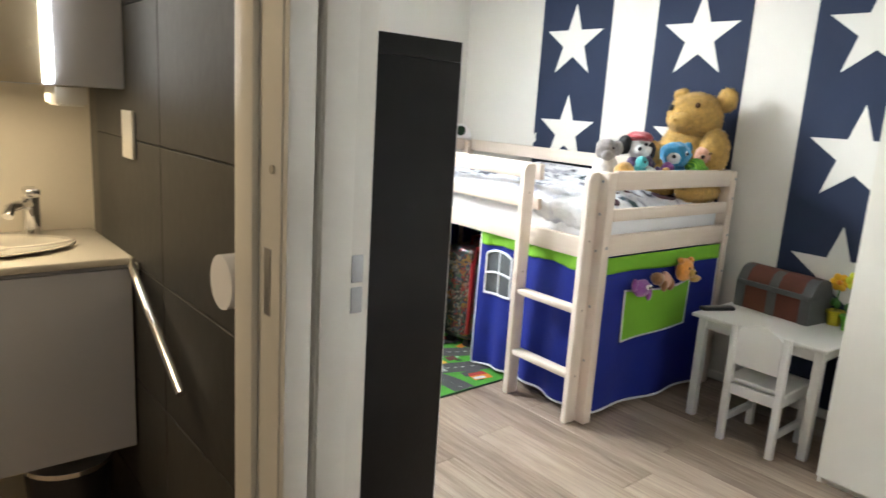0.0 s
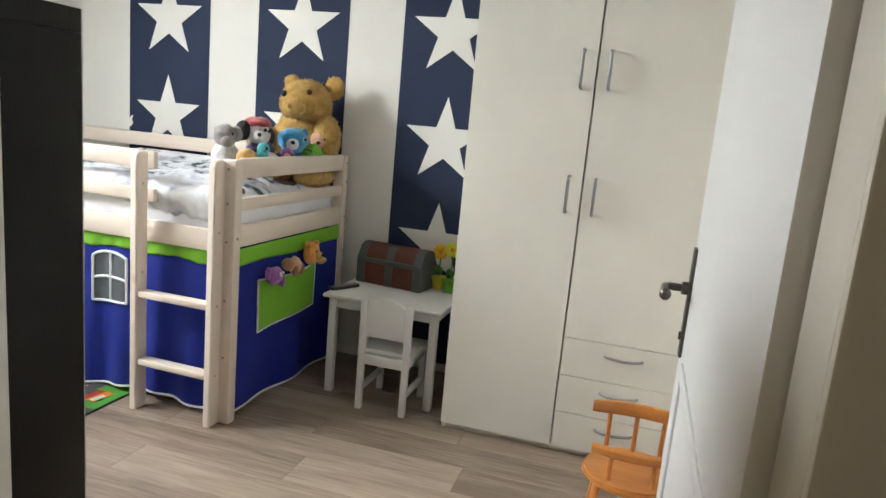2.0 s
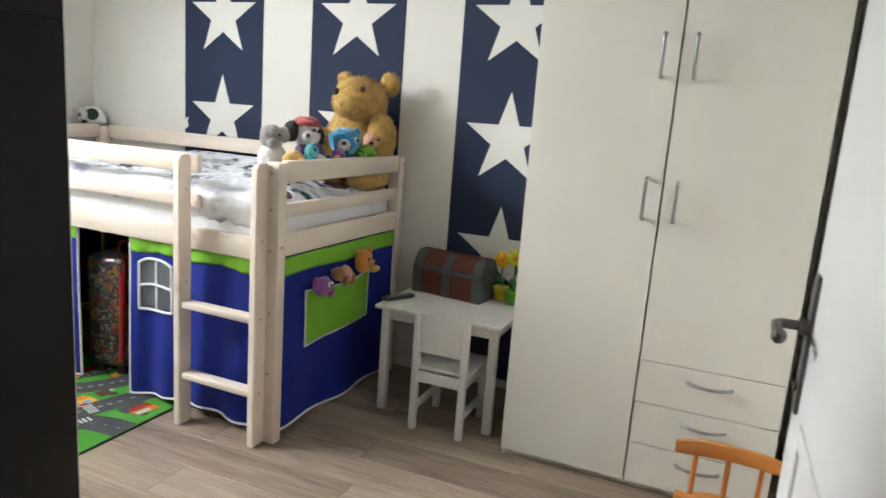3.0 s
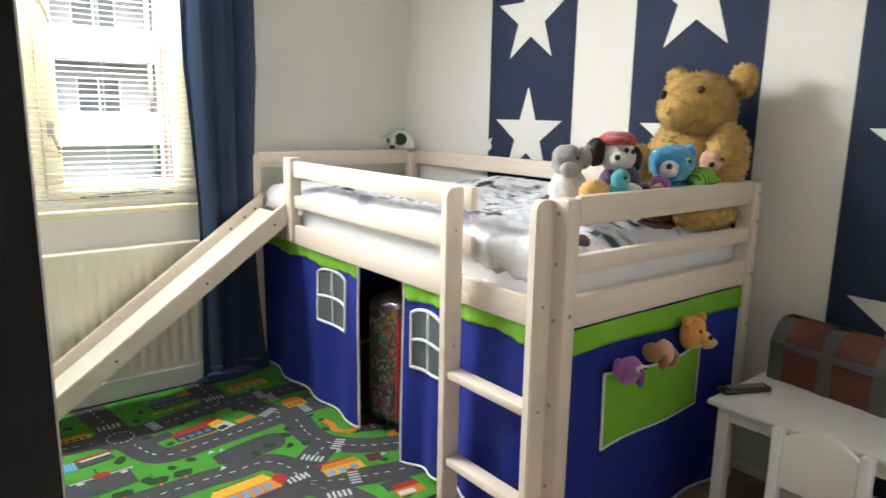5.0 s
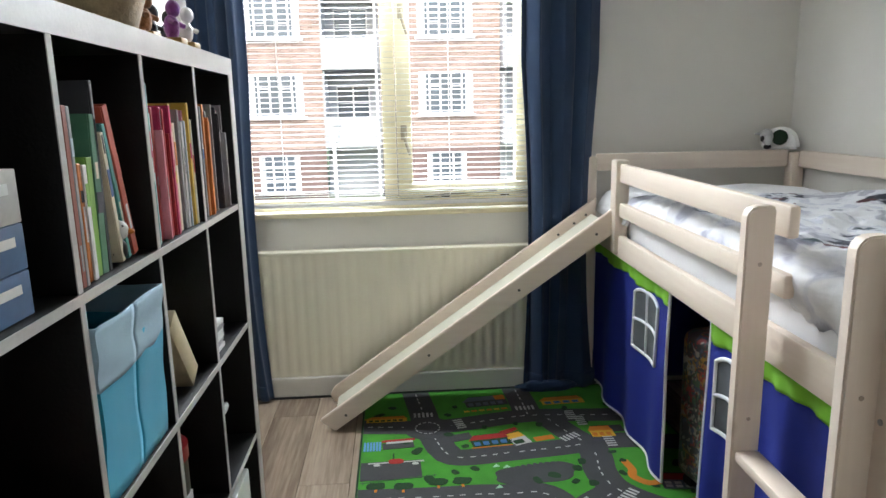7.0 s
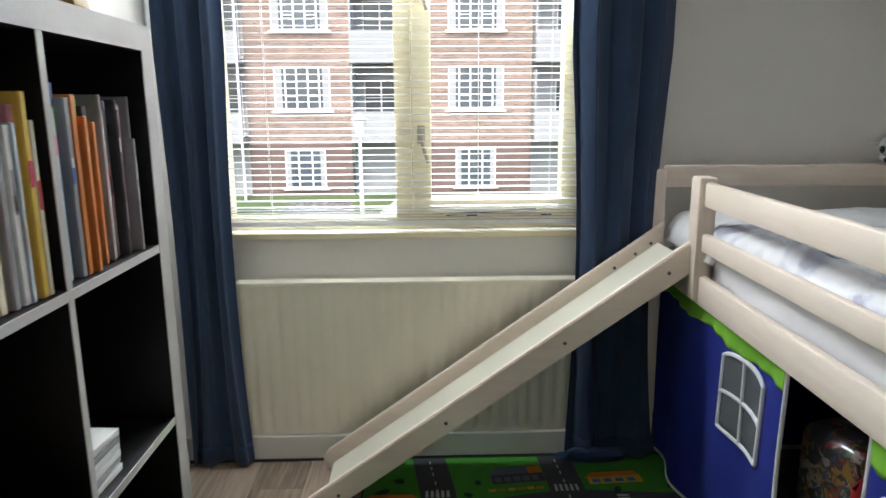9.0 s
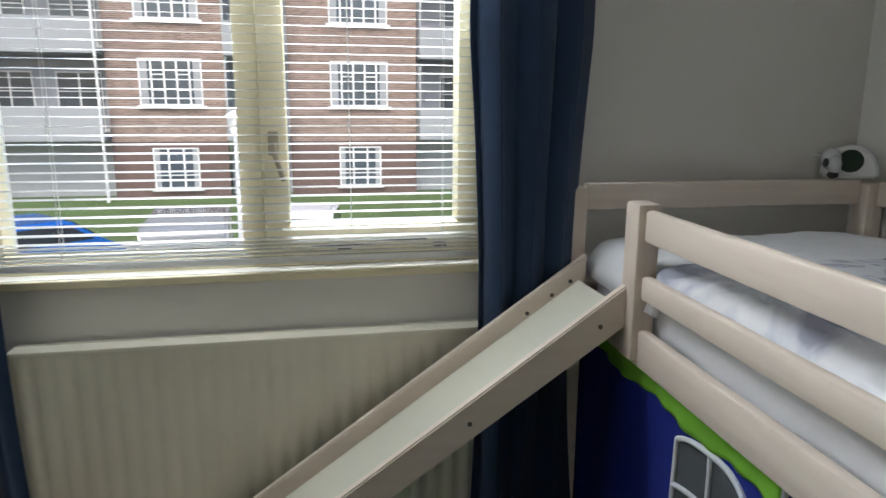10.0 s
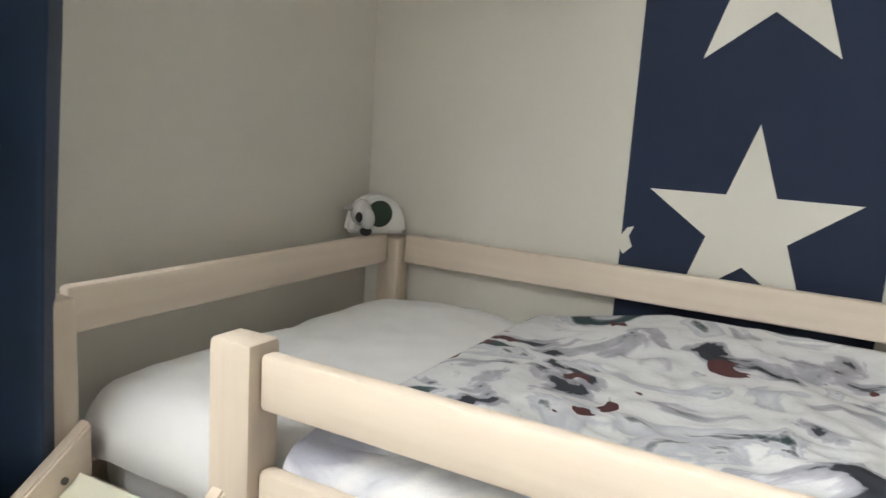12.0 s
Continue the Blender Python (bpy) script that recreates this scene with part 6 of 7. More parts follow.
part("lawn", cube((RUG0[0] + 0.002, RUG0[1] + 0.002, 0.0066), (RUG1[0] - 0.002, RUG1[1] - 0.002, 0.0074)), R_GRASS, rug, "bright green printed lawn", soft=False)
ROADS = [[(1.62, 3.84), (1.79, 3.82), (1.91, 3.80)], [(1.91, 3.80), (1.90, 3.95), (1.87, 4.19)], [(1.91, 3.80), (1.94, 3.70), (1.97, 3.59), (2.03, 3.53), (2.26, 3.55), (2.45, 3.57), (2.56, 3.59)],
         [(1.91, 3.80), (2.06, 3.82), (2.32, 3.87), (2.46, 3.87), (2.66, 3.85), (2.96, 3.83)], [(2.56, 3.59), (2.50, 3.71), (2.44, 3.86)], [(2.37, 3.86), (2.37, 4.0), (2.36, 4.19)],
         [(2.56, 3.59), (2.57, 3.50), (2.55, 3.37), (2.57, 3.25), (2.66, 3.14), (2.78, 3.07), (2.96, 3.0)], [(1.62, 3.27), (1.89, 3.26), (2.07, 3.26), (2.17, 3.25), (2.29, 3.25), (2.35, 3.17), (2.35, 3.03)],
         [(2.35, 3.03), (2.44, 3.14), (2.55, 3.22)], [(2.35, 3.03), (2.45, 2.96), (2.61, 2.90), (2.72, 2.87), (2.96, 2.84)], [(2.35, 3.03), (2.40, 2.90), (2.44, 2.78), (2.45, 2.66)], [(1.62, 2.93), (1.9, 2.95), (2.15, 2.97), (2.35, 3.0)], [(2.56, 3.60), (2.75, 3.60), (2.96, 3.56)]]
for i, line in enumerate(ROADS):
    q = curve(line)
    left, right = [], []
    for k, p0 in enumerate(q):
        d = (q[min(k + 1, len(q) - 1)] - q[max(k - 1, 0)]).normalized()
        left.append(clamp(p0 + 0.064 * Vector((-d.y, d.x))))
        right.append(clamp(p0 - 0.064 * Vector((-d.y, d.x))))
    b = bmesh.new()
    zz = 0.0078 + 0.00004 * i
    lv, rv = [b.verts.new((x, y, zz)) for x, y in left], [b.verts.new((x, y, zz)) for x, y in right]
    for k in range(len(q) - 1):
        b.faces.new((rv[k], rv[k + 1], lv[k + 1], lv[k]))
    thicken(part("road_print", b, R_ROAD, rug, "grey printed road", soft=False), 0.0004)
    run, nxt = 0.0, 0.03
    for p0, p1 in zip(q, q[1:]):
        run += (p1 - p0).length
        if run > nxt and RUG0[0] + 0.02 < p1.x < RUG1[0] - 0.02 and RUG0[1] + 0.02 < p1.y < RUG1[1] - 0.02:
            d = p1 - p0
            patch("lane_dash", quad(p1.x, p1.y, 0.022, 0.0055, math.atan2(d.y, d.x)), R_WHITE, 2.4)
            nxt = run + 0.042
# roundabout, squares of tarmac
patch("road_print", [(1.913 + 0.105 * math.cos(a), 3.80 + 0.105 * math.sin(a)) for a in [math.tau * k / 32 for k in range(32)]], R_ROAD, 2.5)
for k in range(14):
    a = math.tau * k / 14
    patch("lane_dash", quad(1.913 + 0.052 * math.cos(a), 3.80 + 0.052 * math.sin(a), 0.014, 0.005, a + 1.57), R_WHITE, 3)
patch("tarmac_print", blob(2.31, 3.38, 0.16, 0.072, 0.12, 40, 0.25, 3), R_ROAD, 2.6)
patch("tarmac_print", quad(1.755, 3.46, 0.235, 0.135, 0.02), R_ROAD, 2.6)
patch("tarmac_print", quad(2.05, 3.70, 0.09, 0.06, 0.25), R_ROAD, 2.6)
patch("tarmac_print", quad(2.70, 3.71, 0.10, 0.06, 0.0), R_ROAD, 2.6)
patch("tarmac_print", quad(2.62, 2.80, 0.12, 0.06, -0.1), R_ROAD, 2.6)
# dark bushes along the verges
random.seed(11)
for cx, cy in ((2.00, 3.73), (2.13, 3.64), (2.06, 3.62), (2.40, 3.78), (2.30, 3.80), (2.16, 3.78), (2.50, 3.45), (2.47, 3.40), (2.44, 3.31), (2.50, 3.29), (2.66, 3.44), (2.63, 3.35), (2.72, 3.25), (2.64, 3.51), (2.60, 3.78), (2.55, 3.93),
               (1.86, 3.60), (1.82, 3.68), (2.01, 3.92), (2.05, 4.0), (1.76, 4.02), (1.70, 3.95), (2.0, 3.42), (1.90, 3.38), (2.08, 3.44), (2.86, 3.40), (2.84, 3.2), (2.76, 3.95), (2.48, 3.05), (2.68, 2.98), (2.22, 2.86), (2.05, 2.84), (1.80, 2.82), (2.60, 2.72), (1.75, 3.10), (1.95, 3.12), (2.3, 3.33), (2.37, 3.36)):
    patch("bush_print", blob(cx, cy, random.uniform(0.014, 0.030), random.uniform(0.011, 0.020), random.uniform(0, 3), 14, 0.25, random.uniform(0, 90)), R_DARK, random.uniform(3.0, 3.3))
for i, (cx, cy) in enumerate(((1.80, 3.33), (2.02, 3.345), (1.93, 3.345), (1.70, 3.34))):
    patch("tree_print", blob(cx, cy + 0.012, 0.036, 0.024, 0, 18, 0.25, 40 + i), R_DARK, 3.4)
    patch("trunk_print", quad(cx, cy - 0.022, 0.010, 0.018), R_ORANGE, 3.5)
for k in range(10):
    patch("fence_post_print", quad(1.65 + 0.03 * k, 3.375 + 0.0035 * k, 0.005, 0.018), R_FENCE, 3.0)
patch("fence_rail_print", quad(1.785, 3.392, 0.29, 0.0035, 0.115), R_FENCE, 3.1)
# zebra crossings
for cx, cy, ro in ((2.055, 3.825, 0.2), (1.90, 3.93, 1.57), (2.37, 3.955, 1.57), (2.505, 3.655, 2.1), (2.66, 3.60, 0.0), (2.59, 3.80, 0.0), (2.56, 3.86, 0.0), (2.60, 3.20, 2.3), (2.345, 3.06, 1.57), (2.515, 2.935, 2.8), (2.46, 3.16, 0.7), (2.41, 2.87, 1.3)):
    for k in range(5):
        o = (k - 2) * 0.019
        patch("crossing_bar", quad(cx - o * math.sin(ro), cy + o * math.cos(ro), 0.042, 0.010, ro), R_WHITE, 3.2)


def house(cx, cy, w, h, ro, roof, wall, glazing=None, rows=1, cols=4):
    """A toy-town house as printed: walls, a slanting roof and rows of panes."""
    c, s_ = math.cos(ro), math.sin(ro)

    def at(x, y):
        return clamp((cx + x * c - y * s_, cy + x * s_ + y * c))
    patch("house_wall_print", [at(-w / 2, -h / 2), at(w / 2, -h / 2), at(w / 2, h * 0.15), at(-w / 2, h * 0.15)], wall, 3.6)
    patch("house_roof_print", [at(-w * 0.55, h * 0.05), at(w * 0.5, h * 0.05), at(w * 0.42, h / 2), at(-w * 0.36, h / 2)], roof, 3.9)
    patch("roof_ridge_print", [at(-w * 0.36, h * 0.46), at(w * 0.42, h * 0.46), at(w * 0.42, h * 0.5), at(-w * 0.36, h * 0.5)], R_DARK, 4.1)
    for j in range(rows):
        for k in range(cols):
            x0, y0 = -w * 0.44 + k * w * 0.88 / cols, -h * 0.42 + j * h * 0.42 / rows
            patch("window_print", [at(x0, y0), at(x0 + w * 0.6 / cols, y0), at(x0 + w * 0.6 / cols, y0 + h * 0.3 / rows), at(x0, y0 + h * 0.3 / rows)], glazing or R_BLUE, 4.2)


house(2.17, 3.665, 0.17, 0.10, 0.12, R_RED, R_DARK, R_BLUE)
house(2.285, 3.665, 0.075, 0.11, 0.35, R_YELLOW, R_WHITE, R_DARK, 1, 1)
patch("roof_print", [(2.235, 3.70), (2.30, 3.745), (2.29, 3.765), (2.215, 3.73)], R_RED, 4.3)
patch("yard_print", quad(2.395, 3.655, 0.085, 0.035, 0.2), R_ORANGE, 3.2)
patch("kerb_print", quad(2.17, 3.606, 0.17, 0.008, 0.08), R_ORANGE, 3.2)
house(2.15, 3.10, 0.24, 0.13, 0.06, R_YELLOW, R_ORANGE, R_SKY, 2, 5)
patch("slide_print", blob(2.29, 3.10, 0.026, 0.035, 0.3, 18, 0.2, 5), R_RED, 3.8)
house(2.52, 3.035, 0.16, 0.10, -0.12, R_ORANGE, R_YELLOW, R_SKY, 1, 3)
patch("roof_print", quad(2.50, 3.085, 0.13, 0.012, -0.1), R_RED, 4.4)
patch("door_print", quad(2.53, 2.99, 0.03, 0.02, -0.1), R_RED, 4.5)
patch("shed_print", quad(2.66, 3.02, 0.06, 0.055, -0.2), R_MAROON, 3.8)
house(2.65, 3.69, 0.10, 0.10, 0.0, R_ORANGE, R_YELLOW, R_ORANGE, 1, 3)
house(2.56, 4.02, 0.20, 0.08, 0.05, R_ORANGE, R_YELLOW, R_BLUE, 1, 4)
house(2.20, 4.05, 0.20, 0.11, 0.1, R_STEEL, R_ROAD, R_STEEL, 1, 5)
patch("awning_print", quad(2.27, 4.085, 0.05, 0.05, 0.1), R_ORANGE, 4.0)
for k in range(6):
    patch("truck_print", quad(2.10 + 0.035 * k, 3.945 + 0.003 * k, 0.026, 0.014, 0.1), R_ORANGE if k % 2 else R_YELLOW, 3.2)
house(1.735, 3.905, 0.18, 0.055, 0.0, R_ORANGE, R_YELLOW, R_DARK, 1, 6)
house(2.63, 2.755, 0.11, 0.09, -0.15, R_RED, R_ORANGE, R_WHITE, 1, 1)
house(2.83, 3.27, 0.16, 0.11, -0.15, R_RED, R_STEEL, R_WHITE, 2, 4)
patch("path_print", quad(2.86, 3.15, 0.10, 0.04, 0.3), R_ORANGE, 3.2)
house(1.92, 2.82, 0.2, 0.1, 0.0, R_RED, R_WHITE)
# winding orange path
for k, p0 in enumerate(curve([(2.665, 3.43), (2.672, 3.37), (2.66, 3.32), (2.70, 3.27), (2.745, 3.275)], 0.012)):
    patch("path_print", blob(p0.x, p0.y, 0.016, 0.016, 0, 10, 0.0), R_ORANGE, 3.1 + 0.02 * k)
# green waves round the water
for k in range(12):
    x = 2.17 + 0.024 * k
    patch("wave_print", [(x, 3.437 + 0.0035 * k), (x + 0.02, 3.44 + 0.0035 * k), (x + 0.012, 3.424 + 0.0035 * k)], R_GRASS, 3.0)
for cx, cy in ((2.16, 3.45), (2.15, 3.30), (2.57, 3.15), (2.70, 3.02), (2.2, 3.44)):
    patch("sign_print", [(cx - 0.014, cy - 0.01), (cx + 0.016, cy - 0.006), (cx + 0.004, cy + 0.014)], R_MINT, 3.4)
for k in range(6):
    patch("hangar_print", quad(1.647 + 0.0125 * k, 3.655, 0.009, 0.075), R_SKY, 3.2)
patch("plane_body_print", blob(1.775, 3.525, 0.030, 0.020, 0.0, 18, 0.0), R_RED, 4)
patch("plane_wing_print", quad(1.775, 3.518, 0.22, 0.008, 0.02), R_WHITE, 3.4)
patch("plane_tail_print", quad(1.765, 3.565, 0.006, 0.05, 0.0), R_DARK, 3.4)
for sx in (-0.075, 0.075):
    patch("plane_engine_print", blob(1.775 + sx, 3.502, 0.013, 0.009, 0, 12, 0.0), R_WHITE, 3.8)
patch("terminal_print", quad(1.785, 3.655, 0.13, 0.05, 0.08), R_ROAD, 3.2)
patch("terminal_roof_print", quad(1.785, 3.70, 0.14, 0.018, 0.08), R_RED, 3.4)
patch("sign_print", quad(1.79, 3.683, 0.11, 0.016, 0.08), R_WHITE, 3.7)

# ---- street outside ----
GROUND = mat("garden_soil_grass", (0.065, 0.1, 0.032), 0.95, var=0.35, scale=0.8, bump=0.6, bscale=20)
ASPH = mat("pale_asphalt", (0.16, 0.16, 0.165), 0.9, var=0.15, scale=2, bump=0.3, bscale=90)
PAVE = mat("pavement_slabs", (0.33, 0.31, 0.28), 0.9, var=0.12, scale=3, bump=0.3, bscale=40)
BASE = -2.65
gb = bmesh.new()
prof = [(4.7, BASE), (11.0, BASE), (22.6, BASE), (24.0, BASE + 0.05), (27.9, -1.95), (40, -1.9), (90, -2), (600, -2)]
xs = [-300, -60, -20, 0, 20, 60, 300]
gv = [[gb.verts.new((x, y, z)) for y, z in prof] for x in xs]
for i in range(len(xs) - 1):
    for j in range(len(prof) - 1):
        gb.faces.new((gv[i][j], gv[i + 1][j], gv[i + 1][j + 1], gv[i][j + 1]))
structure("ground", gb, GROUND, "green lawn rising to the building opposite", "ground")
structure("road", cube((-60, 12.5, BASE - 0.1), (60, 20.6, BASE + 0.02)), ASPH, "pale grey asphalt street", "road")
structure("pavement", cube((-60, 20.75, BASE - 0.1), (60, 22.6, BASE + 0.13)), PAVE, "light concrete pavement", "pavement")
structure("kerb", cube((-60, 20.6, BASE - 0.1), (60, 20.75, BASE + 0.15), 0.02), PAVE, "concrete kerb", "kerb")

# brick for the facade
m, nt, p = nodes_of("red_brick_facade")
N, L = nt.nodes, nt.links
tc = N.new("ShaderNodeTexCoord")
mp = N.new("ShaderNodeMapping")
mp.inputs["Rotation"].default_value = (radians(90), 0, 0)
L.new(tc.outputs["Object"], mp.inputs["Vector"])
br = N.new("ShaderNodeTexBrick")
br.inputs["Scale"].default_value = 1.0
br.inputs["Brick Width"].default_value, br.inputs["Row Height"].default_value, br.inputs["Mortar Size"].default_value = 0.22, 0.065, 0.008
br.inputs["Color1"].default_value, br.inputs["Color2"].default_value, br.inputs["Mortar"].default_value = (0.33, 0.225, 0.18, 1), (0.2, 0.13, 0.105, 1), (0.42, 0.37, 0.33, 1)
L.new(mp.outputs[0], br.inputs["Vector"])
nz = N.new("ShaderNodeTexNoise")
nz.inputs["Scale"].default_value = 1.2
L.new(tc.outputs["Object"], nz.inputs["Vector"])
mk = N.new("ShaderNodeMix")
mk.data_type, mk.blend_type = "RGBA", "MULTIPLY"
mk.inputs["Factor"].default_value = 0.5
L.new(br.outputs["Color"], mk.inputs["A"])
L.new(nz.outputs["Fac"], mk.inputs["B"])
L.new(mk.outputs["Result"], p.inputs["Base Color"])
p.inputs["Roughness"].default_value = 0.9
BRICK = m
BPLINTH = mat("dark_plinth_brick", (0.125, 0.085, 0.075), 0.9, var=0.25, scale=3, bump=0.3, bscale=60)
CONC = mat("grey_balcony_panel", (0.27, 0.28, 0.29), 0.7, var=0.08, scale=1, bump=0.1)
GREYW = mat("pale_grey_render", (0.33, 0.34, 0.35), 0.8, var=0.06, scale=1, bump=0.1)
BWF = mat("white_window_timber", (0.6, 0.6, 0.6), 0.5, bump=0)
BGL = mat("far_window_glass", (0.07, 0.085, 0.10), 0.1, var=0.3, scale=1.5, bump=0)
NET = mat("net_curtain", (0.28, 0.29, 0.3), 0.9, var=0.1, scale=6)
BY = 28.0
bld = thing("apartment_building", "red brick apartment building with white-barred windows and grey balconies", "building", (0, BY, -1.95))
BAYS = [(-13.2, -9.2), (-4.75, -0.85), (1.35, 6.0), (9.6, 13.6), (17.5, 21.5)]
GAPS = [(-30, -13.2), (-9.2, -4.75), (-0.85, 1.35), (6.0, 9.6), (13.6, 17.5), (21.5, 34)]
ZB, ZT = -2.0, 9.6
for a, b in BAYS:
    part("wall", cube((a, BY, 0.05), (b, BY + 0.4, ZT)), BRICK, bld, "red brick bay", soft=False)
    part("plinth_wall", cube((a, BY - 0.003, ZB), (b, BY + 0.4, 0.05)), BPLINTH, bld, "dark brick plinth storey", soft=False)
for a, b in GAPS:
    part("recess_wall", cube((a, BY + 0.9, ZB), (b, BY + 1.2, ZT)), GREYW, bld, "pale grey recessed wall", soft=False)
part("roof", cube((-30, BY - 0.3, ZT), (34, BY + 10, ZT + 0.4)), CONC, bld, soft=False)


def far_window(xc, z0, w, h, bars, y, curtains=True):
    wd2 = part("window", cube((xc - w / 2, y - 0.03, z0), (xc + w / 2, y + 0.02, z0 + h)), BGL, bld, "dark window pane", soft=False)
    f = bmesh.new()
    t = 0.05
    for lo, hi in (((xc - w / 2, z0), (xc + w / 2, z0 + t)), ((xc - w / 2, z0 + h - t), (xc + w / 2, z0 + h)), ((xc - w / 2, z0 + t), (xc - w / 2 + t, z0 + h - t)), ((xc + w / 2 - t, z0 + t), (xc + w / 2, z0 + h - t))):
        box(f, (lo[0], y - 0.06, lo[1]), (hi[0], y - 0.03, hi[1]))
    for k in range(1, bars):
        x = xc - w / 2 + w * k / bars
        box(f, (x - 0.03, y - 0.055, z0 + t), (x + 0.03, y - 0.032, z0 + h - t))
    for q in (0.33, 0.66):
        for k in range(bars):
            if k % 2 == 1 or bars <= 3:
                x0, x1 = xc - w / 2 + w * k / bars, xc - w / 2 + w * (k + 1) / bars
                box(f, (x0 + 0.03, y - 0.05, z0 + h * q - 0.02), (x1 - 0.03, y - 0.034, z0 + h * q + 0.02))
    part("frame", f, BWF, wd2, "white window bars", soft=False)
    part("sill", cube((xc - w / 2 - 0.1, y - 0.12, z0 - 0.09), (xc + w / 2 + 0.1, y - 0.004, z0 - 0.005)), BWF, wd2, "pale sill", soft=False)
    if curtains:
        for s in (-1, 1):
            x0 = xc + s * w * 0.42
            part("net_curtain", cube((x0 - w * 0.06, y - 0.034, z0 + t), (x0 + w * 0.06, y - 0.0305, z0 + h - t)), NET, wd2, "pale net curtain", soft=False)


for a, b in BAYS:
    xc = (a + b) / 2 + (0.2 if a > 1 and a < 2 else 0.15)
    for z0, h, w in ((4.2, 1.65, 2.1), (1.3, 1.6, 2.1), (7.05, 1.65, 2.1)):
        far_window(xc, z0, w, h, 5, BY)
    far_window(xc, -1.62, 1.55, 1.45, 3, BY - 0.003)
for a, b in GAPS:
    for z0 in (-0.05, 2.85, 5.75):
        bal = part("balcony", cube((a + 0.05, BY - 0.5, z0 + 0.15), (b - 0.05, BY + 0.9, z0 + 0.3)), CONC, bld, "grey balcony slab", soft=False)
        part("parapet", cube((a + 0.05, BY - 0.56, z0 + 0.15), (b - 0.05, BY - 0.5, z0 + 1.3)), CONC, bal, "grey balcony front panel", soft=False)
        part("side_screen", cube((a + 0.05, BY - 0.5, z0 + 0.3), (a + 0.12, BY + 0.9, z0 + 2.8)), GREYW, bal, soft=False)
        n = max(1, int((b - a) / 2.2))
        for k in range(n):
            far_window(a + (b - a) * (k + 0.5) / n, z0 + 0.5, min(1.5, (b - a) * 0.6), 2.0, 2, BY + 0.9, False)
    dp = bmesh.new()
    rod(dp, (b - 0.12, BY - 0.6, ZB), (b - 0.12, BY - 0.6, ZT), 0.05, 10)
    part("downpipe", dp, BWF, bld, "white downpipe")

lp = thing("street_lamp", "white street lamp with a lantern head on the pavement", "street lamp", (0.0, 22.0, BASE + 0.13))
b = bmesh.new()
rod(b, (0, 22, BASE + 0.13), (0, 22, 0.55), 0.07, 14, 0.05)
part("pole", b, BWF, lp)
b = bmesh.new()
rod(b, (0, 22, 0.55), (0, 22, 1.05), 0.11, 14, 0.2)
part("lantern", b, mat("lantern_glass", (0.7, 0.7, 0.68), 0.3, bump=0), lp)
b = bmesh.new()
rod(b, (0, 22, 1.05), (0, 22, 1.2), 0.27, 14, 0.04)
part("cap", b, BWF, lp)


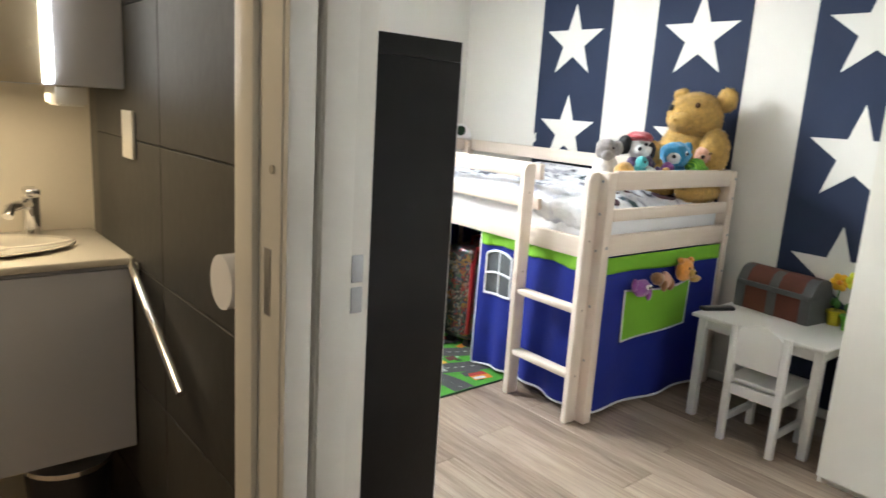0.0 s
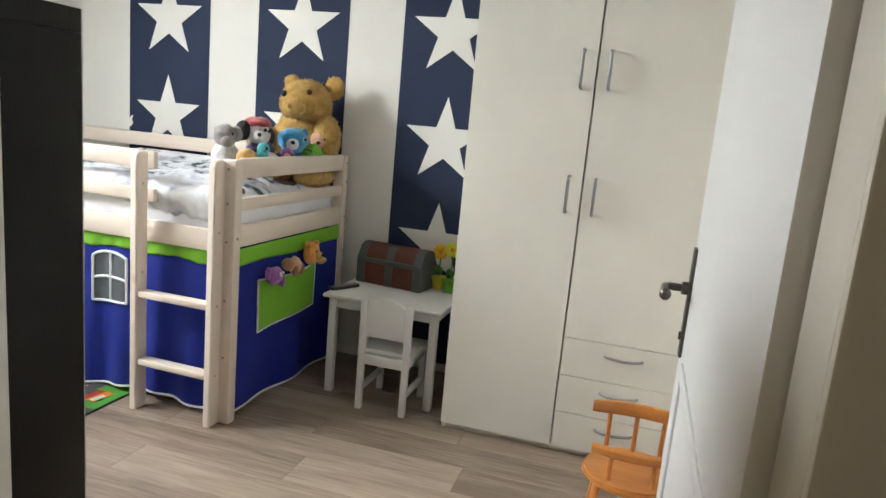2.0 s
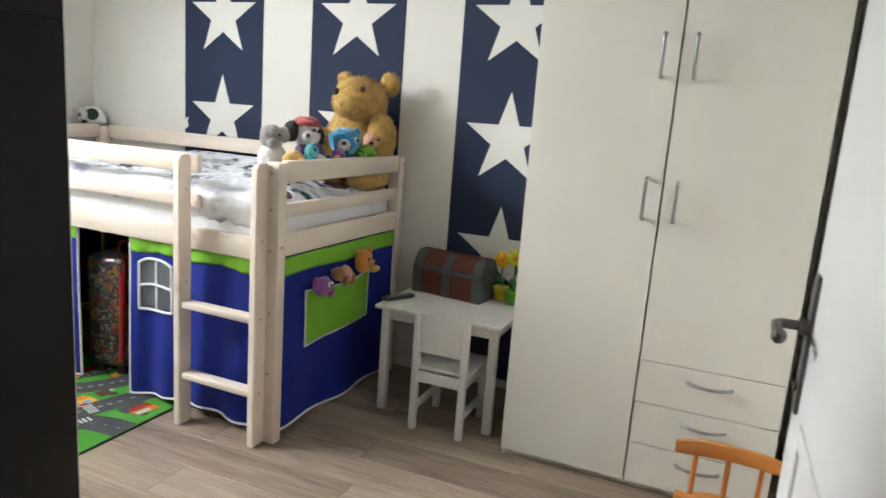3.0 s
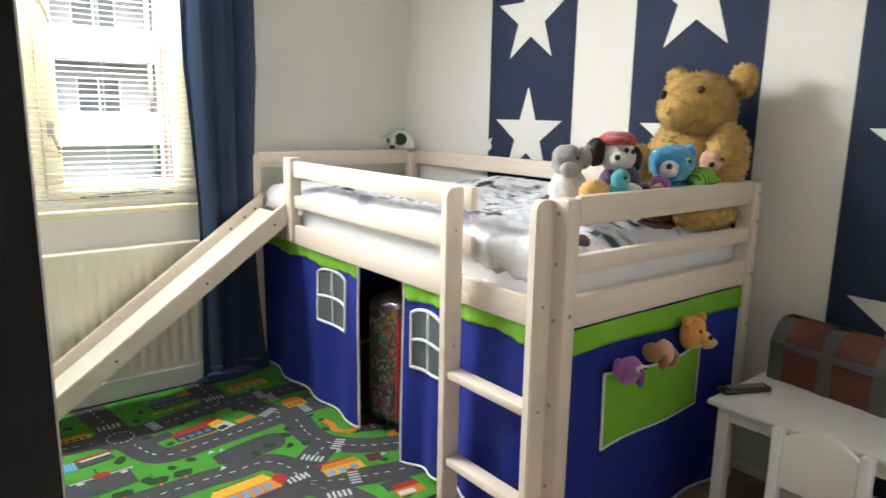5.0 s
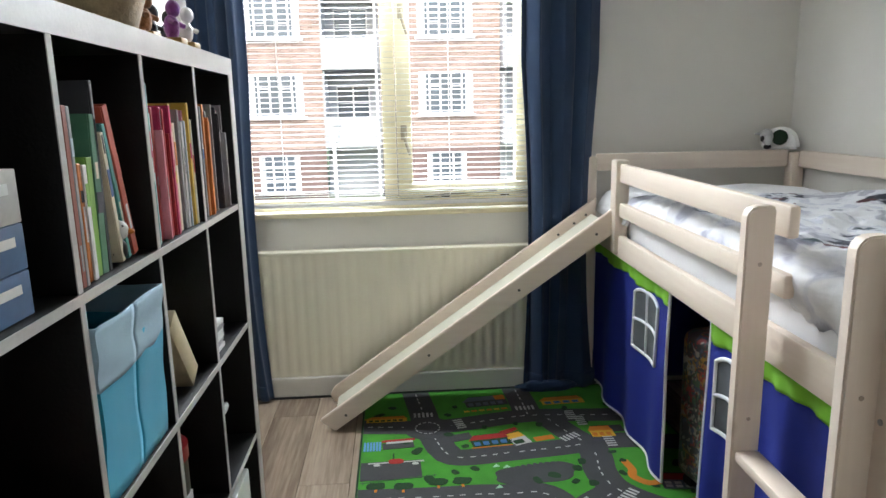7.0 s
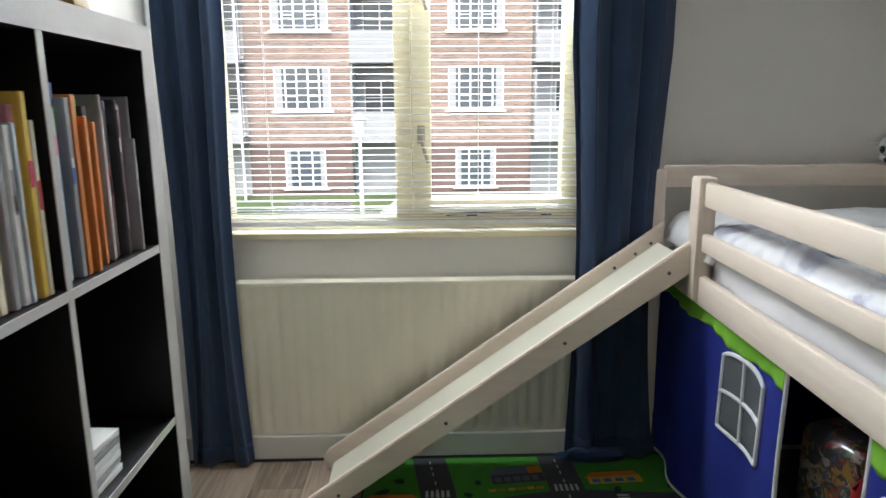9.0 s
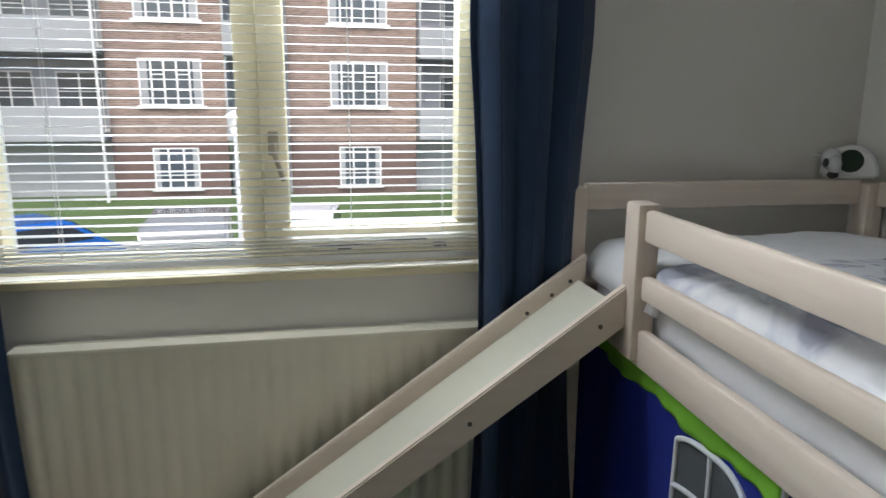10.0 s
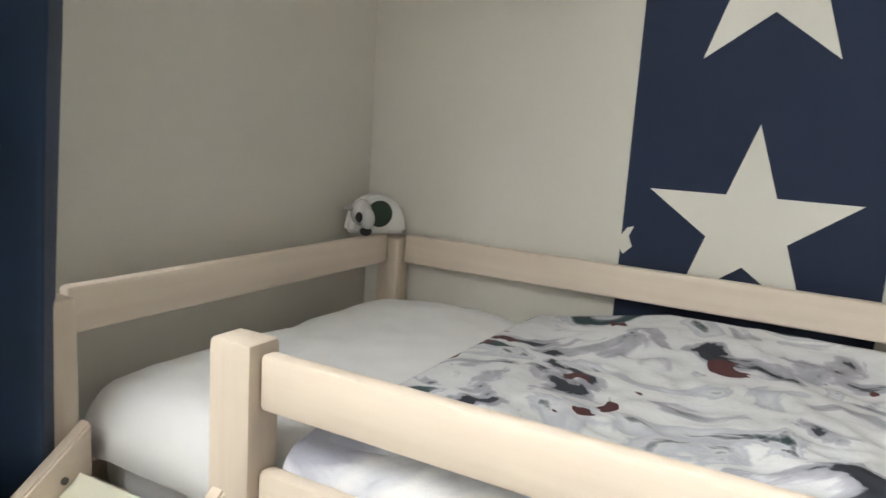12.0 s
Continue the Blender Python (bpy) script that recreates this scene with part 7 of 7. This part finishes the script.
def car(x, y, rz, paint, label, long=4.2, high=1.48, van=False):
    th = thing("parked_car", label, "car", (x, y, BASE + 0.02), rz, group="parked cars")
    h = long / 2
    side = [(-h, 0.35), (-h + 0.05, 0.75), (-h + (0.15 if van else 0.55), high * 0.62 if not van else high * 0.9), (-h + (0.35 if van else 1.0), high), (h * 0.35, high), (h * 0.35 + 0.75, high * 0.64), (h - 0.12, high * 0.52), (h, 0.42), (h - 0.02, 0.22), (-h + 0.05, 0.22)]
    b = slab(bmesh.new(), side, 1, -0.86, 0.86)
    bmesh.ops.bevel(b, geom=b.edges[:], offset=0.08, segments=3, affect="EDGES")
    body = part("body", b, paint, th, local=True)
    gl = mat("car_glass", (0.03, 0.035, 0.04), 0.08, bump=0)
    for s in (-1, 1):
        part("side_window", slab(bmesh.new(), [(-h + 1.05, high * 0.68), (h * 0.33 + 0.55, high * 0.68), (h * 0.33, high * 0.93), (-h + 1.25, high * 0.93)], 1, 0.855 * s, 0.868 * s), gl, th, local=True, soft=False)
    rw = cube((-0.012, -0.62, -0.19), (0.012, 0.62, 0.19), 0.01)
    rw.transform(pose(-h + (0.24 if van else 0.74), 0, high * 0.8, 0, (10 if van else 40), 0))
    part("rear_window", rw, gl, th, local=True)
    ws = cube((-0.012, -0.66, -0.3), (0.012, 0.66, 0.3), 0.01)
    ws.transform(pose(h * 0.35 + 0.40, 0, high * 0.83, 0, -54, 0))
    part("windscreen", ws, gl, th, local=True)
    for s in (-1, 1):
        part("tail_light", cube((-h - 0.005, s * 0.7 - 0.1, 0.72), (-h + 0.12, s * 0.7 + 0.1, 0.92), 0.03), REDP, th, local=True)
        for wx in (-h + 0.75, h - 0.8):
            wh = part("wheel", rod(bmesh.new(), (wx, s * 0.70, 0.31), (wx, s * 0.88, 0.31), 0.31, 24), BLK, th, local=True)
            part("rim", rod(bmesh.new(), (wx, s * 0.88, 0.31), (wx, s * 0.89, 0.31), 0.2, 20), STEEL, wh, local=True)
    return th


WPAINT = mat("white_car_paint", (0.72, 0.72, 0.72), 0.2, var=0.03, bump=0)
GPAINT = mat("silver_car_paint", (0.22, 0.225, 0.235), 0.2, 0.2, var=0.03, bump=0)
BPAINT = mat("blue_car_paint", (0.02, 0.12, 0.42), 0.2, var=0.05, bump=0)
car(1.75, 19.6, 82, WPAINT, "white hatchback parked at the kerb", 3.9, 1.5)
car(-0.75, 18.6, 95, GPAINT, "silver-grey van parked at the kerb", 4.6, 1.62, True)
car(-4.3, 18.4, 40, BPAINT, "bright blue car parked at the kerb", 4.0, 1.5)
car(8.6, 20.0, 10, BPAINT, "bright blue car parked across the street", 4.0, 1.5)

# ---- floor planks and wall tiles ----
PW, PL = 0.192, 1.285
plank_mesh = {}
for i in range(16):
    x = X0 - 0.09 + i * PW
    off = (i * 0.47) % 1.0 * PL
    y = Y0 - 0.08 - off
    while y < 4.2:
        a, b = max(y, Y0 - 0.08), min(y + PL, 4.2)
        if b - a > 0.02 and x < X1:
            w = min(PW, X1 - x)
            key = (round(b - a, 3), round(w, 3))
            if key not in plank_mesh:
                plank_mesh[key] = mesh_from("plank", cube((0, 0, -0.012), (w - 0.0012, b - a - 0.0012, 0.0), 0.0012, 1), OAK)
            ob = new("plank", plank_mesh[key])
            ob.parent, ob.matrix_basis = floor, Matrix.Translation((x, a, 0))
        y += PL
part("hall_floor", cube((-1.3, -0.6, -0.012), (X0 - 0.092, 2.8, 0.0)), OAK, floor, soft=False)
tile_mesh = mesh_from("tile", cube((0, 0, 0), (0.008, 0.597, 0.337), 0.0015, 1), TILE)
for r in range(8):
    for c in range(0, 2):
        y = 1.435 + c * 0.6
        if y < 1.43 or y + 0.6 > 3.3:
            continue
        ob = new("tile", tile_mesh)
        ob.parent, ob.matrix_basis = wbe, Matrix.Translation((0.822, y, -0.13 + 0.34 * r + 0.002))
